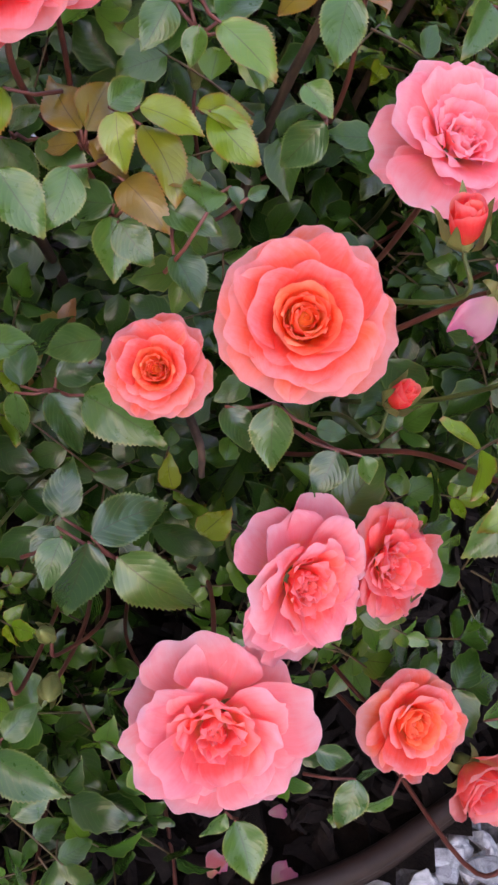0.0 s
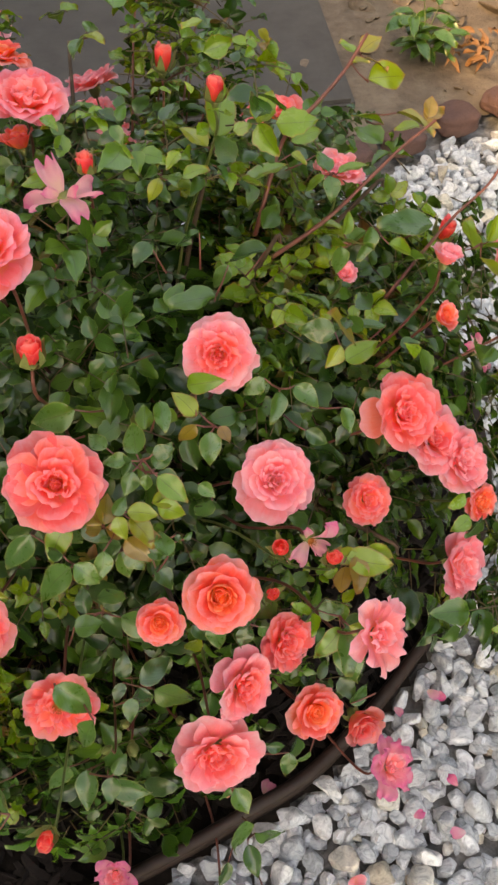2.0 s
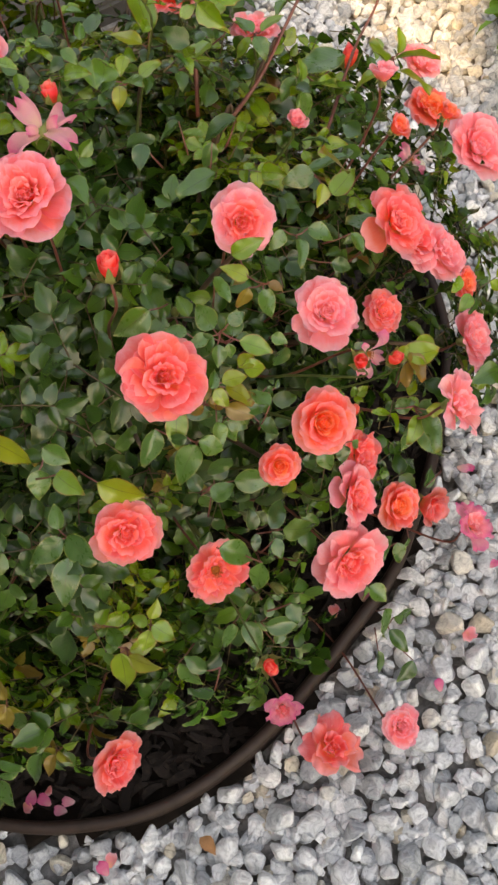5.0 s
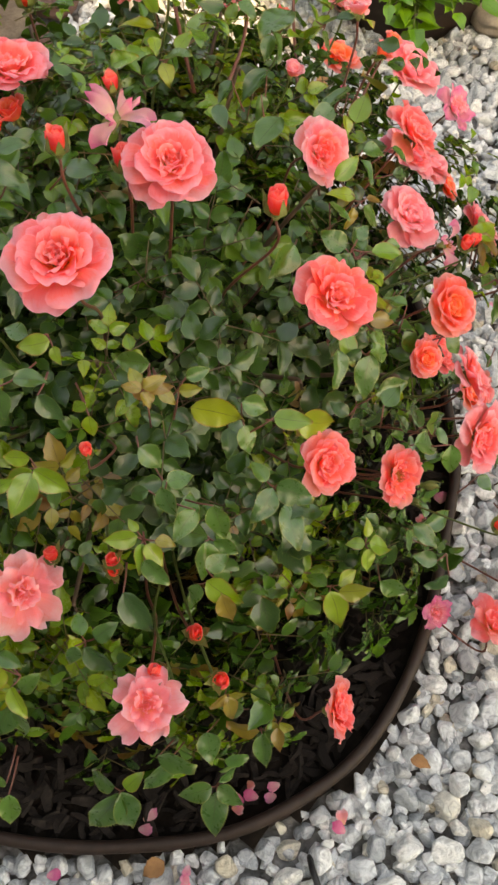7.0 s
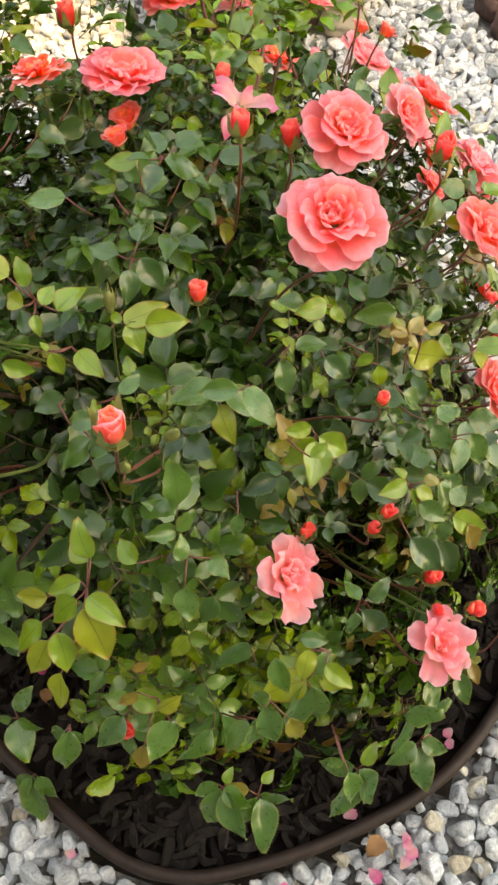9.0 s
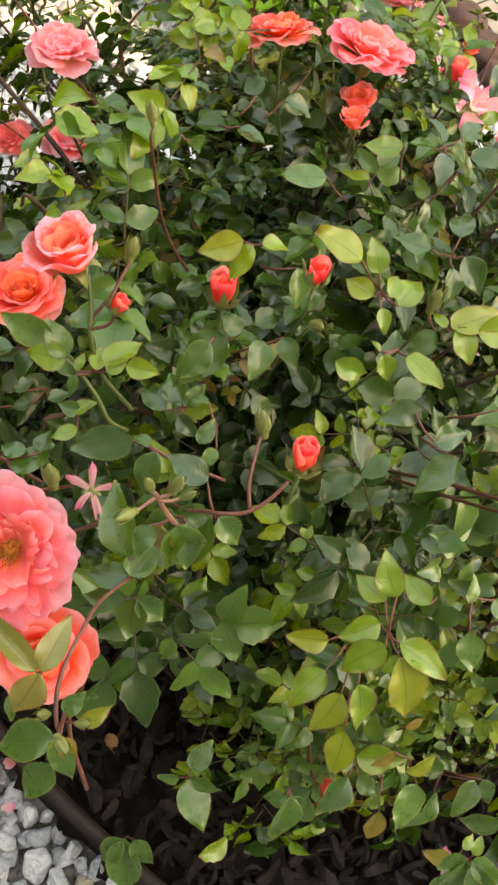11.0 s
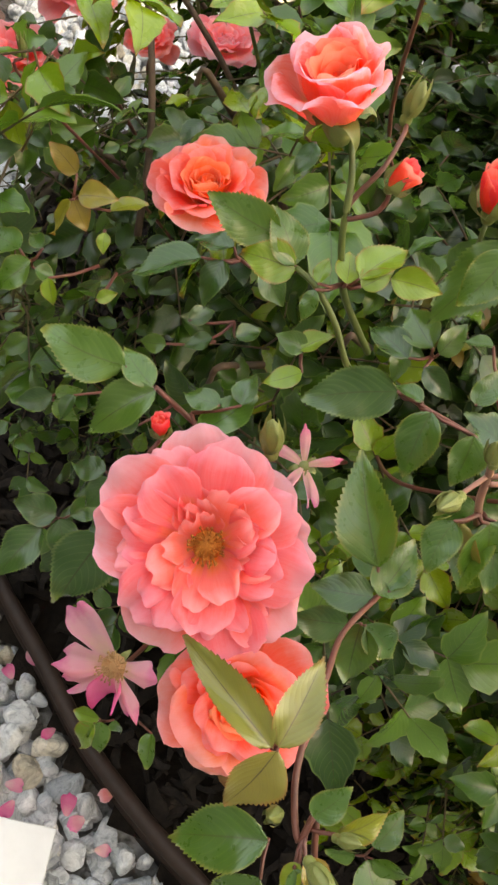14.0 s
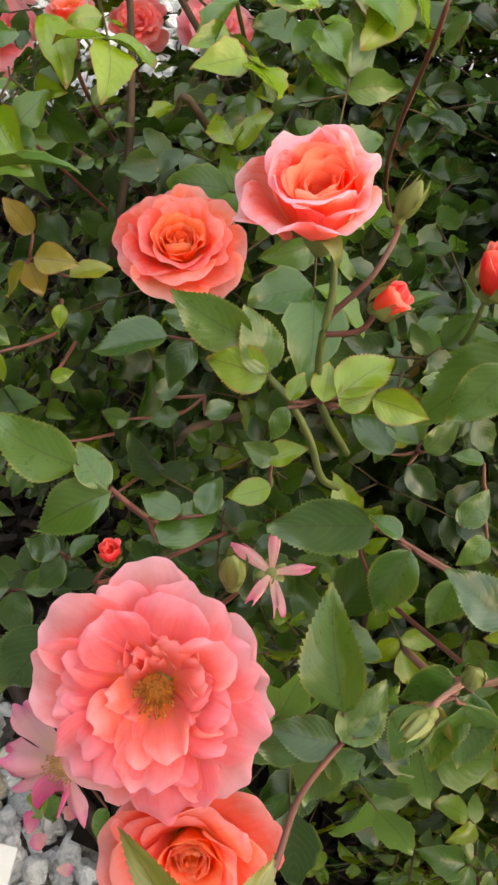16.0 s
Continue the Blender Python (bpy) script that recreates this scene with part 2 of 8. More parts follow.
STONE = stone_material("crushed_stone", False)
STONE_MASS = stone_material("crushed_stone_bed", True)
BARK = plain("bark_mulch", [(0.3, (0.010, 0.0085, 0.0078)), (0.55, (0.024, 0.019, 0.017)), (0.8, (0.05, 0.038, 0.031))], 90.0, 0.9, 0.6, 0.003, islands=True, vary=0.8, spec=0.08)
BARK_ONE = plain("bark_chip", [(0.3, (0.011, 0.009, 0.0085)), (0.55, (0.027, 0.021, 0.019)), (0.8, (0.055, 0.042, 0.035))], 90.0, 0.9, 0.6, 0.003, vary=0.8, spec=0.08)
SOIL = plain("mulch_soil", [(0.3, (0.006, 0.005, 0.0045)), (0.7, (0.02, 0.015, 0.012))], 60.0, 1.0, 0.8, 0.006, spec=0.05)
GRIT = plain("gravel_base", [(0.3, (0.06, 0.058, 0.056)), (0.5, (0.2, 0.2, 0.2)), (0.7, (0.42, 0.42, 0.42))], 34.0, 0.9, 1.0, 0.02)
EDGING = plain("edging_plastic", [(0.3, (0.015, 0.008, 0.0065)), (0.7, (0.033, 0.019, 0.0155))], 45.0, 0.6, 0.25, 0.0015, spec=0.25)
CANE_RED = plain("cane_red", [(0.3, (0.085, 0.024, 0.017)), (0.6, (0.15, 0.042, 0.030)), (0.8, (0.12, 0.080, 0.030))], 70.0, 0.5, 0.3, 0.001)
STALK = plain("leaf_stalk", [(0.3, (0.05, 0.045, 0.014)), (0.55, (0.085, 0.05, 0.02)), (0.8, (0.12, 0.04, 0.025))], 40.0, 0.55, 0.2, 0.001)
CANE_PINK = plain("cane_pink", [(0.3, (0.26, 0.10, 0.085)), (0.6, (0.33, 0.16, 0.11)), (0.8, (0.22, 0.20, 0.06))], 60.0, 0.5, 0.2, 0.001)
CANE_GREEN = plain("cane_green", [(0.3, (0.04, 0.065, 0.015)), (0.7, (0.095, 0.12, 0.03))], 60.0, 0.5, 0.2, 0.001)
CANE_OLD = plain("cane_old", [(0.3, (0.03, 0.02, 0.013)), (0.7, (0.11, 0.06, 0.035))], 60.0, 0.75, 0.5, 0.0015)
SEPAL = plain("sepal", [(0.3, (0.09, 0.14, 0.035)), (0.52, (0.15, 0.18, 0.05)), (0.66, (0.25, 0.11, 0.06)), (0.8, (0.24, 0.07, 0.06))], 85.0, 0.5, 0.2, 0.001)
STAMEN = plain("stamen", [(0.3, (0.26, 0.05, 0.010)), (0.52, (0.46, 0.13, 0.016)), (0.72, (0.68, 0.36, 0.06))], 220.0, 0.7, 0.4, 0.001)
STAMEN_DRY = plain("dry_stamen", [(0.3, (0.32, 0.12, 0.05)), (0.55, (0.55, 0.30, 0.14)), (0.8, (0.68, 0.46, 0.26))], 220.0, 0.7, 0.4, 0.001)
CONCRETE = plain("concrete", [(0.3, (0.045, 0.042, 0.039)), (0.7, (0.07, 0.066, 0.06))], 14.0, 0.9, 0.3, 0.004)
PAVING = plain("buff_paving", [(0.3, (0.22, 0.19, 0.16)), (0.7, (0.30, 0.27, 0.23))], 20.0, 0.9, 0.3, 0.004)
SAND = plain("sandy_soil", [(0.25, (0.06, 0.042, 0.03)), (0.5, (0.14, 0.105, 0.075)), (0.75, (0.23, 0.18, 0.13))], 16.0, 0.95, 0.9, 0.015)
BRICK = plain("border_stone", [(0.3, (0.06, 0.032, 0.028)), (0.6, (0.13, 0.065, 0.055)), (0.8, (0.20, 0.12, 0.10))], 40.0, 0.85, 0.6, 0.006, vary=0.4)
WALL_PALE = plain("shade_wall_pale", [(0.3, (0.40, 0.38, 0.35)), (0.7, (0.52, 0.50, 0.46))], 12.0, 0.9, 0.3, 0.004)
POT = plain("pot_plastic", [(0.3, (0.020, 0.011, 0.008)), (0.7, (0.045, 0.026, 0.019))], 40.0, 0.5, 0.2, 0.001)
CARD = plain("white_card", [(0.3, (0.56, 0.57, 0.58)), (0.7, (0.64, 0.65, 0.66))], 30.0, 0.35, 0.05, 0.0003, spec=0.5)
RUBBER = plain("black_tubing", [(0.3, (0.008, 0.008, 0.009)), (0.7, (0.02, 0.02, 0.021))], 60.0, 0.45, 0.2, 0.001)
DRY = plain("dry_leaf", [(0.3, (0.16, 0.06, 0.03)), (0.6, (0.30, 0.15, 0.06)), (0.8, (0.22, 0.10, 0.05))], 70.0, 0.8, 0.4, 0.001)
INK = plain("grey_print", [(0.3, (0.25, 0.26, 0.28)), (0.7, (0.38, 0.39, 0.40))], 30.0, 0.5, 0.05, 0.0003)
SCREEN_DARK = plain("sky_screen_brown", [(0.3, (0.05, 0.032, 0.02)), (0.7, (0.09, 0.06, 0.04))], 18.0, 0.85, 0.4, 0.003)

# ---- building helpers ----
rng = random.Random(7)


def mesh_of(name, verts, faces, mats, uvs=None, smooth=True, slots=None):
    me = bpy.data.meshes.new(name)
    me.from_pydata([tuple(v) for v in verts], [], [tuple(f) for f in faces])
    for m in mats if isinstance(mats, (list, tuple)) else [mats]:
        me.materials.append(m)
    if uvs is not None:
        layer = me.uv_layers.new(name="UVMap")
        index = np.empty(len(me.loops), dtype=np.int32)
        me.loops.foreach_get("vertex_index", index)
        layer.data.foreach_set("uv", np.asarray(uvs, dtype=np.float32)[index].ravel())
    if smooth:
        me.polygons.foreach_set("use_smooth", np.ones(len(me.polygons), dtype=bool))
    if slots is not None:
        me.polygons.foreach_set("material_index", np.asarray(slots, dtype=np.int32))
    me.update()
    return me


def part(name, data, material, parent, label=""):
    """One mesh object under a thing or under a part. data: a bmesh or a finished mesh."""
    if isinstance(data, bmesh.types.BMesh):
        me = bpy.data.meshes.new(name)
        data.to_mesh(me)
        data.free()
        if material:
            me.materials.append(material)
    else:
        me = data
    ob = new(name, me)
    ob.parent = parent
    if label:
        tagged(ob, label)
    return ob


def holder(name, at, label, category, group="", kind=""):
    ob = new(name)
    ob.location = at
    ob.empty_display_size = 0.05
    return tagged(ob, label, category, group, kind)


def curve_points(points, steps):
    """Catmull-Rom through points, open."""
    pts = [Vector(p) for p in points]
    pts = [pts[0] * 2 - pts[1]] + pts + [pts[-1] * 2 - pts[-2]]
    out = []
    for i in range(1, len(pts) - 2):
        a, b, c, d = pts[i - 1:i + 3]
        for s in range(steps):
            t = s / steps
            out.append(0.5 * ((2 * b) + (c - a) * t + (2 * a - 5 * b + 4 * c - d) * t * t + (3 * b - a - 3 * c + d) * t ** 3))
    out.append(pts[-2])
    return out


def closed_curve(points, steps):
    pts = [Vector(p) for p in points]
    n, out = len(pts), []
    for i in range(n):
        a, b, c, d = pts[i - 1], pts[i], pts[(i + 1) % n], pts[(i + 2) % n]
        for s in range(steps):
            t = s / steps
            out.append(0.5 * ((2 * b) + (c - a) * t + (2 * a - 5 * b + 4 * c - d) * t * t + (3 * b - a - 3 * c + d) * t ** 3))
    return out


def tube(points, radii, sides=6):
    """Verts and faces of a tapering round stem along points."""
    verts, faces = [], []
    up = Vector((0.3, 0.2, 0.93))
    for i, p in enumerate(points):
        d = (points[min(i + 1, len(points) - 1)] - points[max(i - 1, 0)]).normalized()
        a = d.cross(up)
        if a.length < 1e-3:
            a = d.cross(Vector((1, 0, 0)))
        a.normalize()
        b = d.cross(a)
        r = radii[0] + (radii[1] - radii[0]) * i / max(1, len(points) - 1)
        for k in range(sides):
            w = 2 * math.pi * k / sides
            verts.append(p + a * (r * math.cos(w)) + b * (r * math.sin(w)))
    for i in range(len(points) - 1):
        for k in range(sides):
            k2 = (k + 1) % sides
            faces.append((i * sides + k, i * sides + k2, (i + 1) * sides + k2, (i + 1) * sides + k))
    faces.append(tuple(range(sides))[::-1])
    faces.append(tuple(range((len(points) - 1) * sides, len(points) * sides)))
    return verts, faces


# ---- ground, bed and border ----
RIM = [(-0.526, 0.939), (-0.577, 0.874), (-0.617, 0.802), (-0.653, 0.722), (-0.687, 0.64), (-0.71, 0.565), (-0.708, 0.498),
       (-0.682, 0.434), (-0.612, 0.329), (-0.512, 0.223), (-0.403, 0.165), (-0.31, 0.143), (-0.2, 0.151), (-0.09, 0.184),
       (0.014, 0.227), (0.1, 0.265), (0.172, 0.32), (0.237, 0.379), (0.32, 0.465), (0.4, 0.58), (0.445, 0.74),
       (0.43, 0.93), (0.34, 1.1), (0.16, 1.22), (-0.07, 1.245), (-0.29, 1.17), (-0.43, 1.06)]
rim = closed_curve([(x, y, 0) for x, y in RIM], 5)
RIM_XY = np.array([(p.x, p.y) for p in rim])


def in_bed(x, y, grow=0.0):
    """Whether a spot lies inside the bed's edging, and how far from it."""
    d = np.hypot(RIM_XY[:, 0] - x, RIM_XY[:, 1] - y).min()
    a, b = RIM_XY, np.roll(RIM_XY, -1, axis=0)
    cross = ((a[:, 1] > y) != (b[:, 1] > y)) & (x < (b[:, 0] - a[:, 0]) * (y - a[:, 1]) / (b[:, 1] - a[:, 1] + 1e-12) + a[:, 0])
    inside = cross.sum() % 2 == 1
    return inside, d


def uneven_sheet(name, x0, x1, y0, y1, step, z, rough, mat, keep=None, seed=0):
    nx, ny = int((x1 - x0) / step) + 1, int((y1 - y0) / step) + 1
    verts = []
    for j in range(ny):
        for i in range(nx):
            x, y = x0 + i * (x1 - x0) / (nx - 1), y0 + j * (y1 - y0) / (ny - 1)
            verts.append((x, y, z + rough * noise.noise(Vector((x * 9 + seed, y * 9, seed))) + rough * 0.5 * noise.noise(Vector((x * 40, y * 40, seed)))))
    faces = []
    for j in range(ny - 1):
        for i in range(nx - 1):
            cx, cy = (verts[j * nx + i][0] + verts[j * nx + i + 1][0]) / 2, (verts[j * nx + i][1] + verts[(j + 1) * nx + i][1]) / 2
            if keep is None or keep(cx, cy):
                faces.append((j * nx + i, j * nx + i + 1, (j + 1) * nx + i + 1, (j + 1) * nx + i))
    return new(name, mesh_of(name, verts, faces, mat))


g = 60.0
ground = new("ground", mesh_of("ground", [(-g, -g, -0.034), (g, -g, -0.034), (g, g, -0.034), (-g, g, -0.034)], [(0, 1, 2, 3)], GRIT, smooth=False))
tagged(ground, "grey grit and fines under crushed stone", "ground", kind="structure")
mulch_ground = uneven_sheet("mulch_ground", -0.72, 0.5, 0.1, 1.25, 0.03, -0.012, 0.008, SOIL, lambda x, y: in_bed(x, y)[0] or in_bed(x, y)[1] < 0.012, 3)
tagged(mulch_ground, "dark damp soil under bark mulch", "soil", kind="structure")

# edging: a wall with a rolled bead on top
def swept(name, prof, seed):
    n, m = len(rim), len(prof)
    verts, faces = [], []
    for i, p in enumerate(rim):
        d = (rim[(i + 1) % n] - rim[i - 1]).normalized()
        out = Vector((d.y, -d.x, 0))
        wob = 0.003 * noise.noise(Vector((p.x * 6, p.y * 6, 0))) + 0.004 * noise.noise(Vector((p.x * 2.3, p.y * 2.3, 4)))
        for x, z in prof:
            verts.append(p + out * (x * (1 + 0.12 * noise.noise(p * 20)) + wob * 0.6) + Vector((0, 0, z + wob)))
    for i in range(n):
        for k in range(m):
            a, b = i * m, ((i + 1) % n) * m
            faces.append((a + k, b + k, b + (k + 1) % m, a + (k + 1) % m))
    return mesh_of(name, verts, faces, EDGING)


bed_edging = holder("bed_edging", (-0.31, 0.143, 0), "dark brown plastic garden edging with a rolled top", "garden edging")
for nm, prof in (("skirt", [(-0.004, -0.05), (-0.004, 0.022), (0.004, 0.022), (0.004, -0.05)]),
                 ("rolled_top", [(0.0084 * math.cos(a), 0.0285 + 0.0090 * math.sin(a)) for a in [radians(36 * k) for k in range(10)]])):
    ob = part(nm, swept(nm, prof, 0), None, bed_edging)
    ob.matrix_parent_inverse = Matrix.Translation(-bed_edging.location)

# unseen wall added behind the walker: it throws the open shade over the bed
WALL_N = Vector((0.990, 0.140, 0.0)).normalized()
wall_c = WALL_N * -2.07
side = Vector((-WALL_N.y, WALL_N.x, 0))
bm = bmesh.new()
for mid, long, tall in ((-4.13, 3.92, 4.7), (-0.985, 2.37, 3.48), (2.2, 4.0, 4.5)):   # three heights, chosen to place the edges of the cast shade
    for v in bmesh.ops.create_cube(bm, size=1.0)["verts"]:
        v.co = wall_c + side * (mid + v.co.x * long) + WALL_N * (v.co.y * 0.25 - 0.125) + Vector((0, 0, (v.co.z + 0.5) * tall - 0.05))
shade_wall = part("wall_shade", bm, WALL_PALE, None)
tagged(shade_wall, "unseen pale wall added to shade the bed", "wall", kind="structure")

# unseen dark screens added round the garden to cut off the low sky
for name, at, turn, long in (("wall_east", (3.4, 1.4), 90, 8.0), ("wall_north", (0.5, 5.4), 0, 10.0), ("wall_west", (-4.2, 1.6), 90, 8.0)):
    bm = bmesh.new()
    bmesh.ops.create_cube(bm, size=1.0)
    bmesh.ops.transform(bm, matrix=pose(at[0], at[1], 1.25, 0, 0, turn) @ Matrix.Diagonal((long, 0.06, 2.6, 1)), verts=bm.verts)
    tagged(part(name, bm, SCREEN_DARK, None), "unseen plain dark screen that blocks the low sky", "fence", kind="structure")

# far ground: sandy soil, a shaded concrete slab, a buff pavement
BORDER = [(-1.2, 1.35), (-0.35, 1.42), (0.08, 1.43), (0.40, 1.50), (0.63, 1.61), (0.81, 1.68), (1.10, 1.81), (1.5, 2.03)]


def on_paving(x, y):
    """Whether a spot lies on the pavement or its row of bricks."""
    return (x - 1.27) * 0.545 - (y - 0.385) * 0.838 > -0.07 and (x - 1.27) * 0.838 + (y - 0.385) * 0.545 > -0.22


def border_y(x):
    xs = [p[0] for p in BORDER]
    return float(np.interp(x, xs, [p[1] for p in BORDER]))


soil_far = uneven_sheet("sandy_ground", -1.2, 3.4, 1.1, 4.6, 0.06, -0.006, 0.02, SAND, lambda x, y: y > border_y(x) + 0.03 and not (x < 0.36 and y > 1.62), 9)
tagged(soil_far, "dry sandy soil with leaf litter", "soil", kind="structure")
bm = bmesh.new()
bmesh.ops.create_cube(bm, size=1.0)
bmesh.ops.transform(bm, matrix=pose(-0.83, 2.9, -0.035, 0, 0, 2) @ Matrix.Diagonal((2.4, 2.5, 0.10, 1)), verts=bm.verts)
bmesh.ops.bevel(bm, geom=list(bm.edges), offset=0.01, segments=2, affect='EDGES')
tagged(part("slab", bm, CONCRETE, None), "grey concrete slab", "concrete slab", kind="structure")
bm = bmesh.new()
bmesh.ops.create_cube(bm, size=1.0)
bmesh.ops.transform(bm, matrix=pose(2.50, 0.052, -0.02, 0, 0, 33) @ Matrix.Diagonal((2.0, 1.8, 0.06, 1)), verts=bm.verts)
bmesh.ops.bevel(bm, geom=list(bm.edges), offset=0.008, segments=2, affect='EDGES')
tagged(part("pavement", bm, PAVING, None), "buff concrete pavement", "pavement", kind="structure")


def lump(seed, flat=0.85):
    """A rounded border stone of unit size with a pitted skin."""
    bm = bmesh.new()
    bmesh.ops.create_icosphere(bm, subdivisions=4, radius=0.5)
    for v in bm.verts:
        n = v.co.normalized()
        r = 0.5 / (abs(n.x) ** 3.2 + abs(n.y) ** 3.2 + abs(n.z) ** 3.2) ** (1 / 3.2)
        v.co = n * r * (1 + 0.16 * noise.noise(n * 1.7 + Vector((seed * 3.1, 0, 0))) + 0.05 * noise.noise(n * 6 + Vector((seed, 4, 0))) + 0.02 * noise.noise(n * 15))
        v.co.z *= flat
    for f in bm.faces:
        f.smooth = True
    me = bpy.data.meshes.new("border_stone")
    bm.to_mesh(me)
    bm.free()
    me.materials.append(BRICK)
    return me


LUMPS = [lump(k) for k in range(5)]
row = curve_points([(x, y, 0) for x, y in BORDER[2:]], 12)
border = holder("stone_border", row[0], "low border of reddish brown stones beside gravel", "stone border")
dist, last = 0.0, None
for a, b in zip(row, row[1:]):
    dist += (b - a).length
    if last is None or dist - last > 0.128:
        last = dist
        s = part("stone", LUMPS[rng.randrange(5)], None, border)
        d = b - a
        s.matrix_parent_inverse = Matrix.Translation(-border.location)
        s.matrix_basis = pose(a.x, a.y, 0.012, rng.uniform(-8, 8), rng.uniform(-8, 8), math.degrees(math.atan2(d.y, d.x)) + rng.uniform(-16, 16)) @ Matrix.Diagonal((0.12 * rng.uniform(0.8, 1.05), 0.08 * rng.uniform(0.8, 1.3), 0.055 * rng.uniform(0.8, 1.3), 1))
side_row = curve_points([(1.13, 0.292, 0), (1.27, 0.385, 0), (1.45, 0.497, 0), (1.62, 0.608, 0), (1.80, 0.725, 0)], 10)
border2 = holder("brick_border", side_row[0], "row of red brown bricks along a buff pavement", "brick border")
dist, last = 0.0, None
for a, b in zip(side_row, side_row[1:]):
    dist += (b - a).length
    if last is None or dist - last > 0.112:
        last = dist
        s = part("brick", LUMPS[rng.randrange(5)], None, border2)
        d = b - a
        s.matrix_parent_inverse = Matrix.Translation(-border2.location)
        s.matrix_basis = pose(a.x, a.y, 0.0, 0, 0, math.degrees(math.atan2(d.y, d.x)) + rng.uniform(-5, 5)) @ Matrix.Diagonal((0.115, 0.10, 0.085, 1))

# ---- roses: petals, blooms, buds ----
def petal_mesh(name, length, width, lean0, lean1, cup, start, ruffle, tip, seed, mat, nu=12, nv=10):
    """A petal of a bloom of radius 1. lean0, lean1: degrees from the bloom's axis at the claw and at the rim; cup: radius of the
    hollow across; start: the claw's distance from the axis; tip: outward roll of the rim in degrees."""
    r = random.Random(seed)
    ph, ph2, ph3 = r.uniform(0, 6.28), r.uniform(0, 6.28), r.uniform(0, 6.28)
    notch = r.uniform(0.0, 0.07) if r.random() < 0.8 else -0.02
    skew = r.uniform(-0.14, 0.14)
    fold = r.uniform(-0.5, 1.0) * ruffle          # crease along the middle
    back = r.uniform(0.2, 1.0) * (0.10 if lean1 > 20 else 0.05)   # margins that roll back
    scallop = 0.012 + 0.10 * ruffle
    verts, uvs, faces = [], [], []
    x, z, prev = start, 0.0, 0.0
    spine = []
    for j in range(nv + 1):
        v = j / nv
        lean = radians(lean0 + (lean1 - lean0) * v ** 1.2 + tip * max(0.0, (v - 0.66) / 0.34) ** 1.7)
        if j:
            ds = length / nv
            x += ds * math.sin((lean + prev) / 2)
            z += ds * math.cos((lean + prev) / 2)
        prev = lean
        spine.append((x, z, lean))
    for j in range(nv + 1):
        v = j / nv
        x, z, lean = spine[j]
        half = width * (0.2 + 0.8 * min(1.0, v / 0.66) ** 0.8) * math.sqrt(max(0.0, 1 - max(0.0, (v - 0.64) / 0.43) ** 2.8))
        for i in range(nu + 1):
            u = 2 * i / nu - 1
            arc = half * u / cup
            side = cup * math.sin(arc)
            inward = cup * (1 - math.cos(arc))
            drop = -notch * math.exp(-(u * 3.0) ** 2) * v ** 6 - 0.10 * abs(u) ** 3 * v ** 3 + scallop * v ** 5 * math.sin(4.3 * u + ph3)
            wave = ruffle * v ** 2 * (math.sin(3.4 * u + ph) * 0.60 + math.sin(6.8 * u + ph2) * (0.12 + 0.42 * abs(u))) + ruffle * 0.5 * v * abs(u) ** 2 * math.sin(6 * v + ph)
            wave += back * v * max(0.0, abs(u) - 0.45) ** 2 * 3.0 - fold * v * (0.4 - abs(u))
            nx, nz = math.cos(lean), -math.sin(lean)
            px = x + math.sin(lean) * drop * length - nx * inward + nx * wave
            pz = z + math.cos(lean) * drop * length - nz * inward + nz * wave
            verts.append((px, side * (1 + 0.05 * math.sin(7 * v + ph2)) + skew * v * v * length * 0.4, pz))
            uvs.append((i / nu, v))
    for j in range(nv):
        for i in range(nu):
            a = j * (nu + 1) + i
            faces.append((a, a + 1, a + nu + 2, a + nu + 1))
    return mesh_of(name, verts, faces, mat, uvs)


